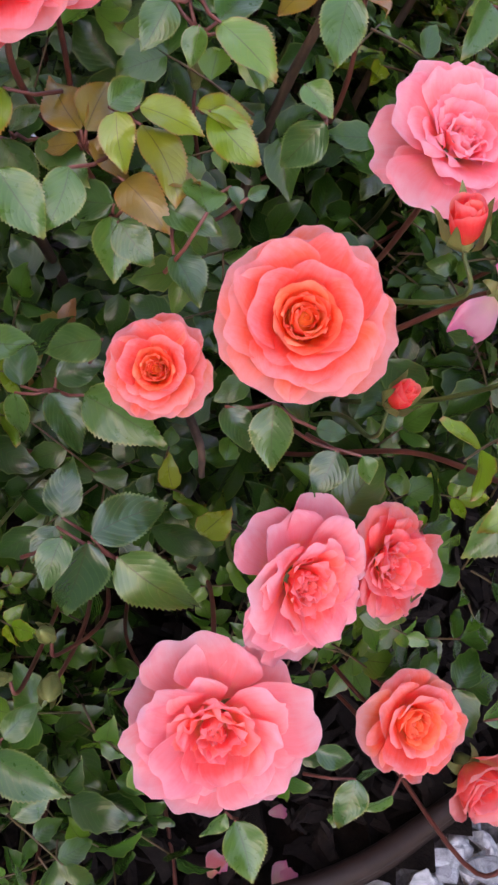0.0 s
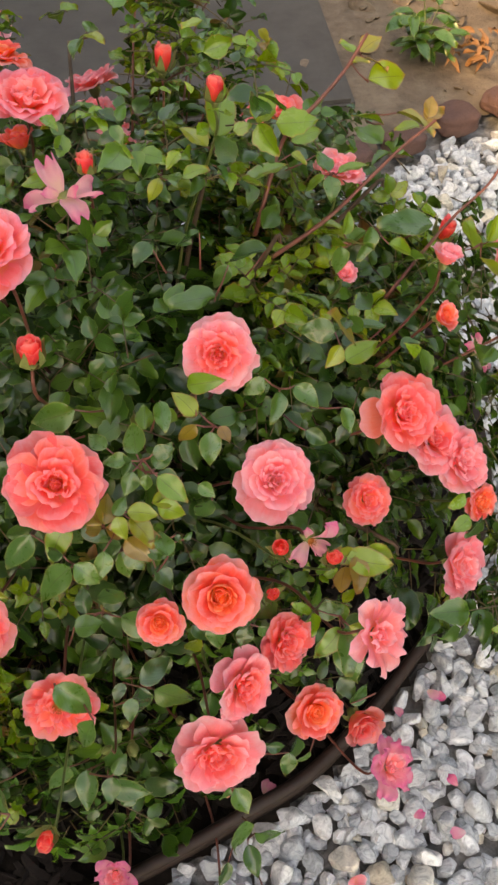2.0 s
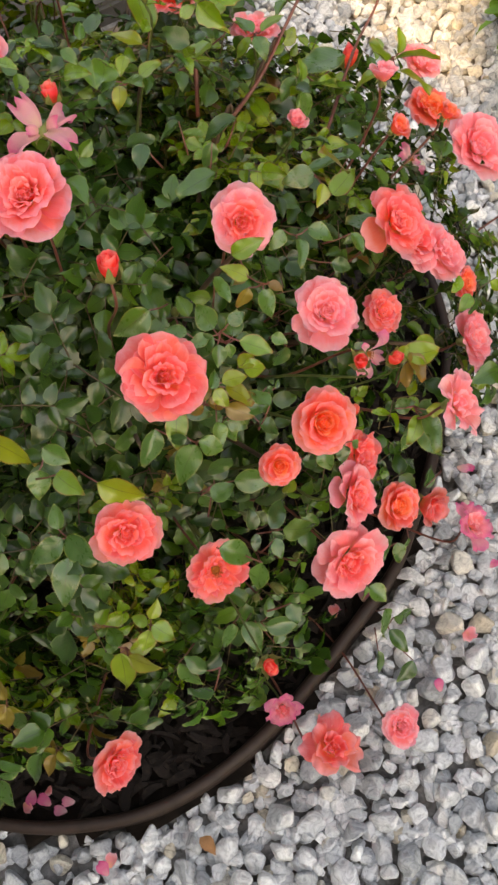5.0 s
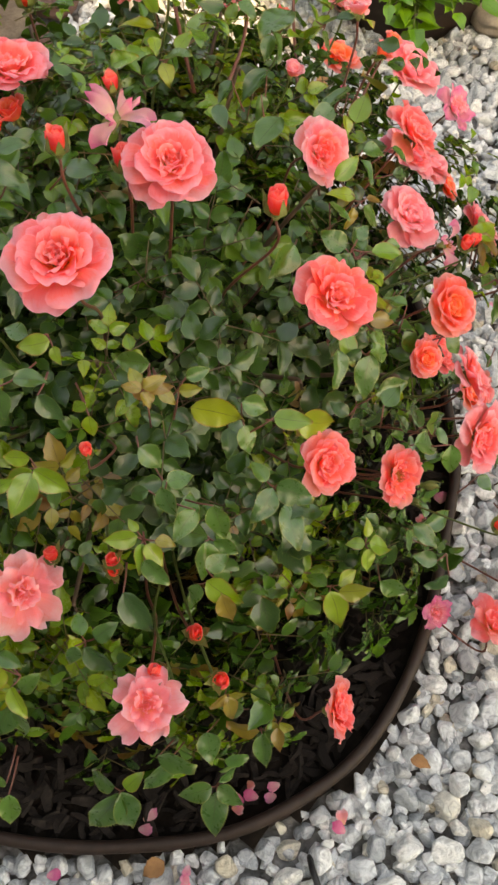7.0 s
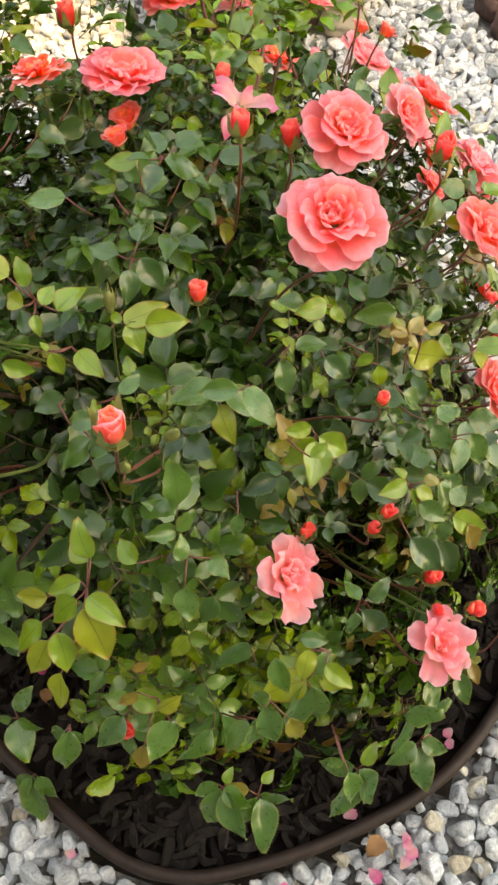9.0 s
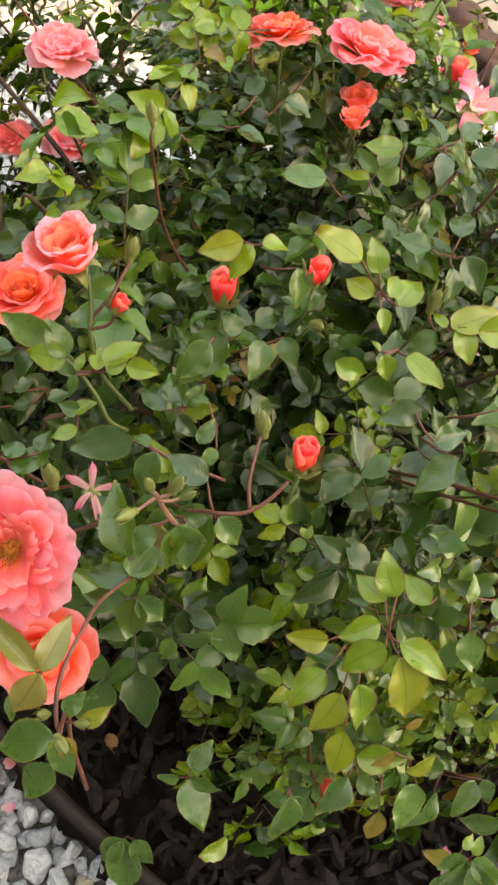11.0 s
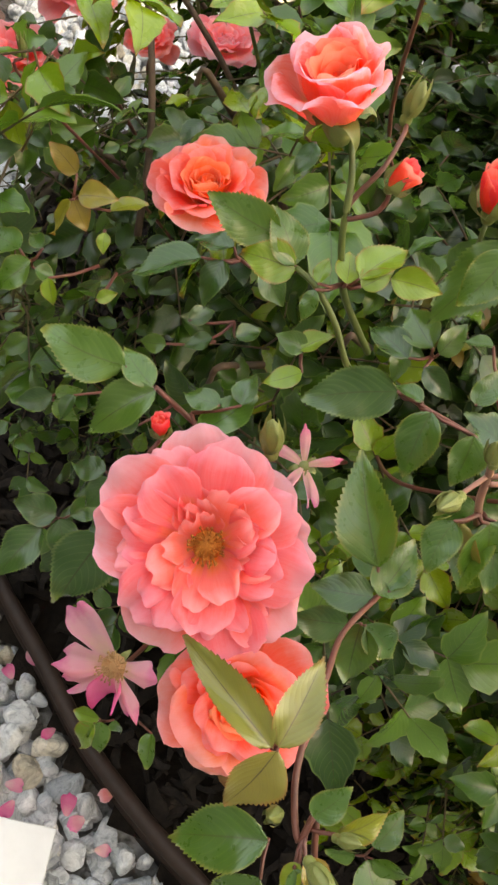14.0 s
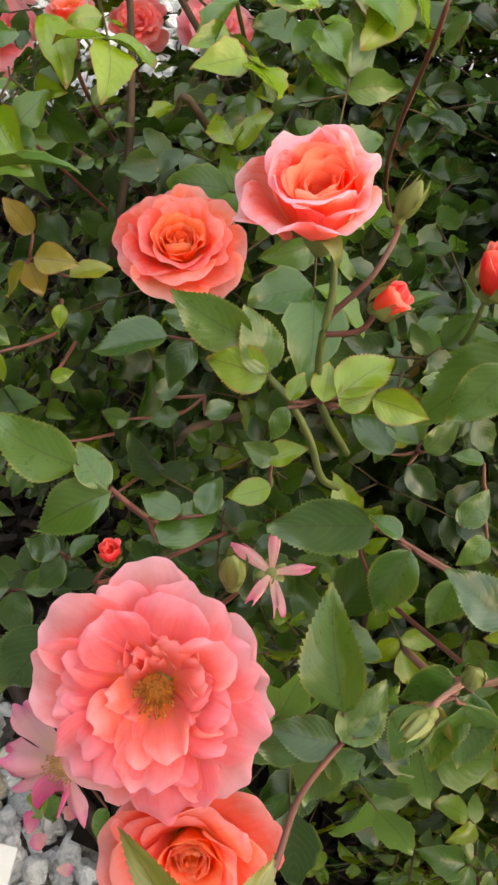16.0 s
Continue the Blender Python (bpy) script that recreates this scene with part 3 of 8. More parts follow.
# rings: count, length, width, lean at claw, lean at rim, cup, start, ruffle, tip roll
FORMS = {
    "spiral": [(4, 0.50, 0.20, 8, -18, 0.16, 0.13, 0.03, 8), (5, 0.52, 0.27, 8, -8, 0.21, 0.16, 0.03, 16), (5, 0.55, 0.35, 12, 2, 0.29, 0.18, 0.04, 26), (5, 0.63, 0.45, 20, 14, 0.40, 0.19, 0.05, 38),
               (5, 0.76, 0.55, 31, 36, 0.54, 0.20, 0.05, 46), (5, 0.89, 0.62, 44, 56, 0.72, 0.20, 0.06, 44), (5, 0.98, 0.66, 56, 76, 0.98, 0.20, 0.07, 34), (3, 1.02, 0.64, 66, 88, 1.1, 0.18, 0.08, 30)],
    "cup": [(6, 0.34, 0.15, 18, -12, 0.12, 0.07, 0.06, 8), (6, 0.42, 0.21, 22, 2, 0.18, 0.11, 0.08, 20), (7, 0.52, 0.28, 30, 18, 0.27, 0.14, 0.09, 30), (7, 0.64, 0.36, 40, 36, 0.38, 0.17, 0.085, 36),
            (7, 0.78, 0.44, 51, 55, 0.52, 0.18, 0.08, 38), (7, 0.90, 0.52, 61, 70, 0.72, 0.19, 0.08, 34), (6, 1.0, 0.58, 70, 84, 0.98, 0.19, 0.09, 28)],
    "open": [(7, 0.32, 0.17, 58, 30, 0.19, 0.08, 0.06, 24), (8, 0.44, 0.18, 56, 34, 0.21, 0.11, 0.11, 30), (9, 0.57, 0.24, 57, 48, 0.30, 0.13, 0.11, 36),
             (10, 0.71, 0.29, 60, 60, 0.40, 0.15, 0.10, 38), (10, 0.84, 0.34, 65, 72, 0.54, 0.16, 0.09, 34), (9, 0.95, 0.40, 70, 82, 0.75, 0.16, 0.08, 28)],
    "half": [(4, 0.60, 0.26, 4, -12, 0.20, 0.12, 0.03, 24), (4, 0.68, 0.36, 6, -6, 0.28, 0.17, 0.04, 40), (5, 0.78, 0.46, 9, 0, 0.38, 0.21, 0.05, 62), (5, 0.82, 0.55, 18, 10, 0.46, 0.24, 0.07, 74), (4, 0.84, 0.56, 30, 28, 0.56, 0.25, 0.09, 74)],
    "loose": [(4, 0.42, 0.20, 20, 0, 0.18, 0.08, 0.14, 20), (5, 0.62, 0.33, 34, 30, 0.34, 0.12, 0.16, 36), (5, 0.86, 0.46, 48, 58, 0.60, 0.14, 0.17, 44), (5, 1.08, 0.52, 62, 88, 0.85, 0.14, 0.18, 48)],
    "spent": [(3, 1.10, 0.22, 66, 108, 0.16, 0.07, 0.20, 50), (2, 1.25, 0.26, 74, 120, 0.2, 0.08, 0.24, 60)],
    "star": [(2, 0.62, 0.22, 36, 70, 0.3, 0.12, 0.22, 40), (4, 1.10, 0.46, 52, 104, 0.42, 0.12, 0.34, 60)],
    "bud": [(3, 1.5, 0.36, 4, -14, 0.20, 0.06, 0.01, 0), (3, 1.55, 0.5, 14, -14, 0.32, 0.14, 0.02, 10), (4, 1.40, 0.6, 24, -18, 0.42, 0.18, 0.03, 30)],
}
PETALS = {}


def petal_variants(form, ring, mat):
    key = (form, ring, mat.name)
    if key not in PETALS:
        spec = FORMS[form][ring]
        PETALS[key] = [petal_mesh("petal", *spec[1:], seed=hash_of(form) * 50 + ring * 7 + k, mat=mat) for k in range(6)]
    return PETALS[key]


def hash_of(text):
    return sum((i + 1) * ord(c) for i, c in enumerate(text)) % 97


def hip_mesh(name, r, sepal_len, sepal_lean, seed, foot=0.18, wide=0.13, flare=0.0):
    """The green hip under a bloom, with five pointed sepals."""
    q = random.Random(seed)
    verts, faces = [], []
    n = 8
    prof = [(0.12, -0.42), (0.17, -0.30), (0.22, -0.16), (0.2, -0.04), (0.15, 0.04)]
    for pr, pz in prof:
        for k in range(n):
            a = 2 * math.pi * k / n
            verts.append((pr * r * math.cos(a), pr * r * math.sin(a), pz * r))
    for j in range(len(prof) - 1):
        for k in range(n):
            faces.append((j * n + k, j * n + (k + 1) % n, (j + 1) * n + (k + 1) % n, (j + 1) * n + k))
    faces.append(tuple(range(n))[::-1])
    faces.append(tuple(range((len(prof) - 1) * n, len(prof) * n)))
    for s in range(5):
        a0 = 2 * math.pi * s / 5 + q.uniform(-0.2, 0.2)
        ln = radians(sepal_lean + q.uniform(-14, 14))
        b = len(verts)
        m = 6
        for j in range(m + 1):
            v = j / m
            lean = ln * (0.35 + 0.9 * v) + flare * v ** 3
            rad = foot * r * min(1.0, 0.5 + 2.5 * v) + sepal_len * v * math.sin(lean)
            zz = -0.05 * r + sepal_len * v * math.cos(lean)
            half = wide * r * (1 - v) ** 0.8 + 0.006 * r
            for side in (-1, 0, 1):
                verts.append((rad * math.cos(a0) - side * half * math.sin(a0), rad * math.sin(a0) + side * half * math.cos(a0), zz + abs(side) * 0.03 * r))
        for j in range(m):
            for k in range(2):
                i = b + j * 3 + k
                faces.append((i, i + 1, i + 4, i + 3))
    return mesh_of(name, verts, faces, SEPAL)


def closed_bud_mesh(seed):
    """A plump closed bud: hip, five-ridged body of folded sepals, parted sepal tips."""
    q = random.Random(seed)
    verts, faces = [], []
    prof = [(0.15, -0.62), (0.31, -0.48), (0.35, -0.28), (0.29, -0.10), (0.44, 0.10), (0.56, 0.40), (0.54, 0.74), (0.41, 1.08), (0.23, 1.38), (0.07, 1.62)]
    n = 15
    for j, (pr, pz) in enumerate(prof):
        for k in range(n):
            a = 2 * math.pi * k / n
            ridge = 1.0 + (0.10 * math.cos(5 * a + 0.9 * pz) if j > 3 else 0.0)
            verts.append((pr * ridge * math.cos(a), pr * ridge * math.sin(a), pz))
    for j in range(len(prof) - 1):
        for k in range(n):
            faces.append((j * n + k, j * n + (k + 1) % n, (j + 1) * n + (k + 1) % n, (j + 1) * n + k))
    faces.append(tuple(range(n))[::-1])
    faces.append(tuple(range((len(prof) - 1) * n, len(prof) * n)))
    for s in range(5):
        a0 = 2 * math.pi * s / 5 + q.uniform(-0.15, 0.15)
        out, tip = q.uniform(0.25, 1.5), q.uniform(1.7, 2.5)
        b = len(verts)
        for j in range(7):
            v = j / 6
            zz = -0.06 + tip * v
            rad = max(0.03, 0.60 * math.sin(math.pi * min(1.0, 0.16 + 0.72 * v)) * 1.02) + out * max(0.0, v - 0.45) ** 1.5
            half = 0.26 * (1 - v) ** 0.9 + 0.012
            for side in (-1, 0, 1):
                verts.append((rad * math.cos(a0) - side * half * math.sin(a0), rad * math.sin(a0) + side * half * math.cos(a0), zz))
        for j in range(6):
            for k in range(2):
                i = b + j * 3 + k
                faces.append((i, i + 1, i + 4, i + 3))
    return mesh_of("green_bud", verts, faces, SEPAL)


def stamen_mesh(mat):
    q = random.Random(5)
    verts, faces = [], []
    for k in range(46):
        a, rad = q.uniform(0, 6.283), 0.05 + 0.2 * math.sqrt(q.random())
        h = q.uniform(0.12, 0.24) * (1.15 - rad)
        foot = Vector((rad * 0.45 * math.cos(a), rad * 0.45 * math.sin(a), 0.02))
        top = Vector((rad * math.cos(a + q.uniform(-0.3, 0.3)), rad * math.sin(a), h))
        v, f = tube([foot, (foot + top) / 2 + Vector((0, 0, 0.02)), top], (0.008, 0.008), 3)
        o = len(verts)
        verts += v
        faces += [tuple(i + o for i in x) for x in f]
        s = 0.02
        o = len(verts)
        verts += [top + Vector(d) * s for d in ((1, 0, 0), (0, 1.4, 0), (-1, 0, 0), (0, -1.4, 0), (0, 0, 1), (0, 0, -1))]
        faces += [tuple(i + o for i in x) for x in ((0, 1, 4), (1, 2, 4), (2, 3, 4), (3, 0, 4), (1, 0, 5), (2, 1, 5), (3, 2, 5), (0, 3, 5))]
    o = len(verts)
    for j, (rad, zz) in enumerate(((0.2, 0.0), (0.17, 0.04), (0.1, 0.07), (0.02, 0.08))):
        verts += [Vector((rad * math.cos(k * 0.6283), rad * math.sin(k * 0.6283), zz)) for k in range(10)]
    faces += [(o + j * 10 + k, o + j * 10 + (k + 1) % 10, o + j * 10 + 10 + (k + 1) % 10, o + j * 10 + 10 + k) for j in range(3) for k in range(10)]
    faces.append(tuple(range(o + 30, o + 40)))
    return mesh_of("stamen_tuft", verts, faces, mat)


def heart_mesh(mat):
    """The furled inmost petals: one sheet wound round the axis, its upper edge rolled a little outward."""
    verts, faces, uvs = [], [], []
    n, m, turns = 40, 6, 2.3
    for i in range(n + 1):
        g = i / n
        a = g * turns * 2 * math.pi
        for j in range(m + 1):
            v = j / m
            rad = (0.012 + 0.165 * g) * (0.62 + 0.38 * v) + 0.03 * max(0.0, v - 0.7) * (0.4 + g)
            rad *= 1 + 0.10 * math.sin(3 * a + 1.0)
            verts.append((rad * math.cos(a), rad * math.sin(a), 0.24 - 0.16 * g + v * (0.24 + 0.12 * g + 0.03 * math.sin(2.3 * a))))
            uvs.append((0.5, 0.30 + 0.55 * v))
    for i in range(n):
        for j in range(m):
            k = i * (m + 1) + j
            faces.append((k, k + m + 1, k + m + 2, k + 1))
    o, w = len(verts), 14
    for rad, zz in ((0.24, 0.13), (0.16, 0.22), (0.07, 0.35)):
        for k in range(w):
            verts.append((rad * math.cos(6.2832 * k / w), rad * math.sin(6.2832 * k / w), zz))
            uvs.append((0.5, 0.35))
    for j in range(2):
        faces += [(o + j * w + k, o + j * w + (k + 1) % w, o + j * w + w + (k + 1) % w, o + j * w + w + k) for k in range(w)]
    faces.append(tuple(range(o + 2 * w, o + 3 * w)))
    return mesh_of("furled_petals", verts, faces, mat, uvs)


HEARTS = {}
STAMENS, STAMENS_DRY = stamen_mesh(STAMEN), stamen_mesh(STAMEN_DRY)
HIPS = {"bloom": [hip_mesh("rose_bloom", 1.0, 0.34, 104, k) for k in range(3)], "bud": [hip_mesh("rose_bud", 1.0, 1.20, 2, k + 7, 0.55, 0.26, 0.10) for k in range(3)],
        "green": [closed_bud_mesh(k + 27) for k in range(2)]}
TONES = {"coral": (PETAL_CORAL, PETAL_CORAL), "orange": (PETAL_ORANGE, PETAL_BLUSH), "pink": (PETAL_CORAL, PETAL_PINK), "rosy": (PETAL_PINK, PETAL_PINK), "warm": (PETAL_GOLD, PETAL_SALMON),
         "pale": (PETAL_PALE, PETAL_PALE), "magenta": (PETAL_PINK, PETAL_ROSE), "red": (PETAL_RED, PETAL_RED), "rim": (PETAL_EMBER, PETAL_RIM)}
BLOOM_LABEL = {"warm": "open coral pink rose showing golden brown stamens", "coral": "coral pink rose with frilled petals", "orange": "orange coral rose with a spiral heart", "pink": "pink rose, deeper coral in its heart", "rosy": "soft pink rose with many frilled petals",
               "pale": "faded pale pink rose losing its petals", "magenta": "spent rose fading to magenta", "red": "tight orange red bud", "rim": "orange rose with pink edged petals"}

bush = holder("rose_bush", (-0.12, 0.66, 0.0), "bushy shrub rose with coral pink blooms in a mulched bed", "rose bush")
HOME = Matrix.Translation(-bush.location)
STEMS_TO = []
OPEN_VIEW = []   # places in front of which no loose leaf hangs: place, way, radius


def facing(at, to):
    """The pose of a bloom at a place whose axis points along to."""
    q = Vector(to).to_track_quat('Z', 'Y')
    return Matrix.Translation(at) @ q.to_matrix().to_4x4()


def bloom(at, radius, to, form, tone, seed=0, stem=True, squash=1.0):
    """A rose at a place, of that radius, looking along to."""
    q = random.Random(seed * 31 + int(1000 * at[0]))
    axis = Vector(to).normalized()
    base = Vector(at) - axis * radius * (0.7 if form == "bud" else 0.45)
    is_bud = form == "bud"
    kind = "bud" if is_bud else "bloom"
    top = part("rose_bud" if is_bud else "rose_bloom", HIPS[kind][q.randrange(3)], None, bush, ("red bud opening from pointed green sepals" if is_bud else BLOOM_LABEL[tone]))
    top.matrix_parent_inverse = HOME
    top.matrix_basis = facing(base, axis) @ Matrix.Rotation(q.uniform(0, 6.28), 4, 'Z') @ Matrix.Diagonal((radius * (1.22 if is_bud else 1.0), radius * (1.22 if is_bud else 1.0), radius * squash, 1))
    rings = FORMS[form]
    if form in ("spiral", "half", "cup", "loose"):
        inmost = TONES[tone][0]
        if inmost.name not in HEARTS:
            HEARTS[inmost.name] = heart_mesh(inmost)
        heart = part("furled_petals", HEARTS[inmost.name], None, top)
        if form in ("cup", "loose"):
            heart.matrix_basis = Matrix.Rotation(q.uniform(0, 6.28), 4, 'Z') @ Matrix.Diagonal((0.72, 0.62, 0.72, 1))
    turn = q.uniform(0, 6.28)
    for ring, spec in enumerate(rings):
        mats = TONES[tone]
        mat = mats[0] if ring < len(rings) * 0.5 else mats[1]
        var = petal_variants(form, ring, mat)
        for k in range(spec[0]):
            if form in ("star",) and ring == 1 and q.random() < 0.12:
                continue
            p = part("petal", var[q.randrange(6)], None, top)
            turn += 6.283 / spec[0] + (0.55 if k == 0 else 0.0) if form in ("star", "loose") else 2.39996
            jig = 4 if is_bud else 30 if form == "star" else 6 if form in ("spiral", "half") else 11
            s = q.uniform(0.88, 1.06)
            flop = q.uniform(6, 20) if ring >= len(rings) - 2 and form == "cup" and q.random() < 0.3 else q.uniform(12, 24) if ring == len(rings) - 1 and form == "half" and k == 0 else 0.0
            p.matrix_basis = Matrix.Rotation(turn + q.uniform(-0.15, 0.15), 4, 'Z') @ Matrix.Rotation(radians(flop), 4, 'Y') @ pose(0, 0, 0, q.uniform(-jig, jig), q.uniform(-jig, jig), 0) @ Matrix.Diagonal((s, s, s * q.uniform(0.94, 1.06), 1))
    if form == "open" or (form == "star" and at[2] < 0.5):
        st = part("stamen_tuft", STAMENS, None, top, "golden brown stamens in the heart")
        st.matrix_basis = Matrix.Translation((0, 0, 0.10)) @ Matrix.Diagonal((0.72, 0.72, 0.95, 1))
    OPEN_VIEW.append((Vector(at) - axis * radius * 0.3, axis, radius * (1.3 if is_bud else 0.95)))
    for way in ((-0.82, -0.02, 0.5), (0.0, -0.62, 0.78)):
        OPEN_VIEW.append((Vector(at), Vector(way).normalized(), radius * 0.8))
    if stem:
        STEMS_TO.append((base - axis * radius * 0.4, axis, radius, tone))
    return top


def shedding_bloom(at, radius, to):
    """A rose that has lost most of its petals: a few torn ones round a dry tuft of stamens."""
    axis = Vector(to).normalized()
    base = Vector(at) - axis * radius * 0.45
    top = part("rose_bloom", HIPS["bloom"][1], None, bush, "spent rose with a few torn pink petals round dry stamens")
    top.matrix_parent_inverse = HOME
    top.matrix_basis = facing(base, axis) @ Matrix.Diagonal((radius, radius, radius, 1))
    for k, (turn, length, width, lean0, lean1, tip, ruffle, mat) in enumerate((
            (150, 1.75, 0.42, 58, 66, 14, 0.16, PETAL_PALE), (207, 1.20, 0.46, 66, 84, 50, 0.30, PETAL_PALE), (232, 1.05, 0.34, 74, 104, 40, 0.26, PETAL_PALE),
            (290, 0.66, 0.44, 70, 96, 60, 0.34, PETAL_MAGENTA), (326, 1.22, 0.22, 70, 96, 40, 0.22, PETAL_PALE), (22, 0.98, 0.34, 62, 80, 40, 0.28, PETAL_PALE))):
        p = part("petal", petal_mesh("petal", length, width, lean0, lean1, 0.5, 0.12, ruffle, tip, 900 + k, mat), None, top)
        p.matrix_basis = Matrix.Rotation(radians(turn), 4, 'Z')
    tuft = part("stamen_tuft", STAMENS_DRY, None, top, "dry buff stamens")
    tuft.matrix_basis = Matrix.Translation((0, 0, 0.08)) @ Matrix.Diagonal((1.5, 1.5, 1.7, 1))
    OPEN_VIEW.append((Vector(at), axis, radius * 1.2))
    STEMS_TO.append((base - axis * radius * 0.4, axis, radius, "pale"))


def green_bud(at, size, to, stem=True):
    """A closed green bud in long sepals."""
    b = part("green_bud", HIPS["green"][len(STEMS_TO) % 2], None, bush, "closed green bud with long sepals")
    b.matrix_parent_inverse = HOME
    b.matrix_basis = facing(at, to) @ Matrix.Diagonal((size * 0.98, size * 0.98, size * 1.12, 1))
    if stem:
        STEMS_TO.append((Vector(at) - Vector(to).normalized() * size * 0.42, Vector(to).normalized(), size * 0.9, "bud"))
    return b

# ---- the bush's outline ----
MID = Vector((-0.13, 0.70, 0.0))


def reach(angle):
    """The bush's half width towards an angle."""
    x, y = math.cos(angle), math.sin(angle)
    r = 0.50 / (abs(x / 0.98) ** 2.4 + abs(y / 0.98) ** 2.4) ** (1 / 2.4)
    r += 0.055 * math.exp(-((math.atan2(y, x) + radians(32)) / radians(32)) ** 2)
    r += 0.11 * math.exp(-((math.atan2(y, x) - radians(55)) / radians(48)) ** 2)
    return r * (1 + 0.07 * noise.noise(Vector((x * 1.7, y * 1.7, 2.2))))


def outline(angle, f):
    """A point of the outline: f from 0 at the skirt over 0.55 at the shoulder to 1 at the top middle."""
    r = reach(angle)
    top = 0.665 + 0.05 * noise.noise(Vector((math.cos(angle) * 2, math.sin(angle) * 2, 8)))
    shoulder = 0.41 - 0.10 * math.cos(angle + radians(70)) + 0.07 * math.exp(-(math.atan2(math.sin(angle + 0.1), math.cos(angle + 0.1)) / radians(28)) ** 2)
    if f < 0.5:
        g = f / 0.5
        rad = r * (0.84 + 0.13 * math.sin(g * math.pi * 0.6))
        low = 0.11 - 0.05 * max(0.0, math.cos(angle + radians(125)))
        z = low + (shoulder - low) * g
    else:
        g = (f - 0.5) / 0.5
        rad = r * (0.84 + 0.13 * math.sin(math.pi * 0.6)) * math.cos(g * math.pi / 2) ** 0.85
        z = shoulder + (top - shoulder) * math.sin(g * math.pi / 2)
    return MID + Vector((rad * math.cos(angle), rad * math.sin(angle), z))

# ---- the blooms and buds of the bush ----
bloom((0.012, 0.290, 0.488), 0.0310, (0.10, -0.69, 0.72), "spiral", "orange", 0)
bloom((-0.043, 0.285, 0.460), 0.0196, (-0.03, -0.70, 0.71), "spiral", "orange", 1)
bloom((-0.109, 0.354, 0.586), 0.0371, (0.11, -0.52, 0.85), "cup", "coral", 2)
bloom((0.029, 0.466, 0.591), 0.0316, (-0.00, -0.80, 0.60), "cup", "pink", 3)
bloom((0.070, 0.379, 0.523), 0.0339, (0.18, -0.52, 0.84), "cup", "rosy", 4)
bloom((0.173, 0.429, 0.392), 0.0245, (0.35, -0.63, 0.69), "cup", "coral", 5)
bloom((-0.141, 0.242, 0.392), 0.0330, (0.07, -0.85, 0.52), "open", "coral", 6)
bloom((-0.005, 0.205, 0.321), 0.0387, (0.10, -0.87, 0.49), "cup", "pink", 207)
bloom((0.030, 0.249, 0.378), 0.0337, (0.60, -0.66, 0.44), "cup", "pink", 8)
bloom((0.102, 0.270, 0.232), 0.0291, (0.40, -0.68, 0.62), "spiral", "orange", 9)
bloom((0.207, 0.456, 0.500), 0.0358, (0.41, -0.48, 0.77), "cup", "coral", 10)
bloom((0.253, 0.482, 0.420), 0.0372, (0.55, -0.40, 0.74), "cup", "pink", 11)
bloom((0.287, 0.471, 0.388), 0.0356, (0.59, -0.46, 0.66), "cup", "rosy", 12)
bloom((0.309, 0.447, 0.333), 0.0215, (0.55, -0.64, 0.53), "cup", "orange", 13)
bloom((0.269, 0.370, 0.337), 0.0337, (0.61, -0.57, 0.55), "cup", "rosy", 14)
bloom((0.145, 0.250, 0.469), 0.0300, (0.58, -0.52, 0.62), "loose", "rosy", 15)
bloom((0.079, 0.317, 0.313), 0.0303, (0.60, -0.55, 0.58), "cup", "coral", 16)
bloom((0.158, 0.275, 0.152), 0.0356, (0.30, -0.84, 0.44), "half", "coral", 17)
bloom((0.178, 0.214, 0.201), 0.0289, (0.55, -0.32, 0.77), "loose", "magenta", 18)
bloom((-0.101, 0.092, 0.097), 0.0366, (0.42, -0.03, 0.91), "loose", "coral", 19)
bloom((-0.013, 0.073, 0.066), 0.0247, (0.18, -0.39, 0.90), "cup", "rosy", 20)
bloom((-0.135, 0.159, 0.087), 0.0237, (-0.09, -0.76, 0.65), "loose", "magenta", 21)
bloom((0.112, 0.780, 0.621), 0.0301, (-0.00, 0.16, 0.99), "cup", "coral", 22)
bloom((-0.099, 0.624, 0.657), 0.0301, (-0.11, -0.35, 0.93), "star", "pale", 23)
bloom((0.177, 0.715, 0.590), 0.0271, (0.21, 0.07, 0.97), "cup", "rosy", 24)
bloom((0.253, 0.539, 0.539), 0.0189, (0.55, -0.40, 0.74), "half", "orange", 25)
bloom((0.099, 0.341, 0.469), 0.0229, (0.30, -0.84, 0.44), "star", "pale", 26)
bloom((0.166, 0.609, 0.539), 0.0168, (0.18, -0.39, 0.90), "half", "rosy", 27)
bloom((0.347, 0.629, 0.373), 0.0196, (0.47, -0.55, 0.69), "star", "pale", 28)
bloom((-0.127, 0.734, 0.688), 0.0385, (0.12, -0.04, 0.99), "cup", "warm", 29)
bloom((-0.155, 0.814, 0.688), 0.0271, (0.25, 0.33, 0.91), "cup", "orange", 30)
bloom((-0.147, 0.508, 0.698), 0.0360, (-0.12, -0.28, 0.95), "cup", "warm", 31)
bloom((-0.302, 0.486, 0.736), 0.0393, (-0.19, -0.10, 0.98), "cup", "warm", 32)
bloom((-0.203, 0.295, 0.460), 0.0316, (0.03, -0.74, 0.67), "cup", "coral", 33)
bloom((-0.487, 0.297, 0.430), 0.0308, (-0.03, -0.32, 0.95), "loose", "rosy", 34)
bloom((-0.331, 0.178, 0.179), 0.0323, (0.52, -0.76, 0.39), "cup", "coral", 35)
bloom((-0.482, 0.443, 0.465), 0.0363, (-0.05, -0.71, 0.70), "loose", "rosy", 36)
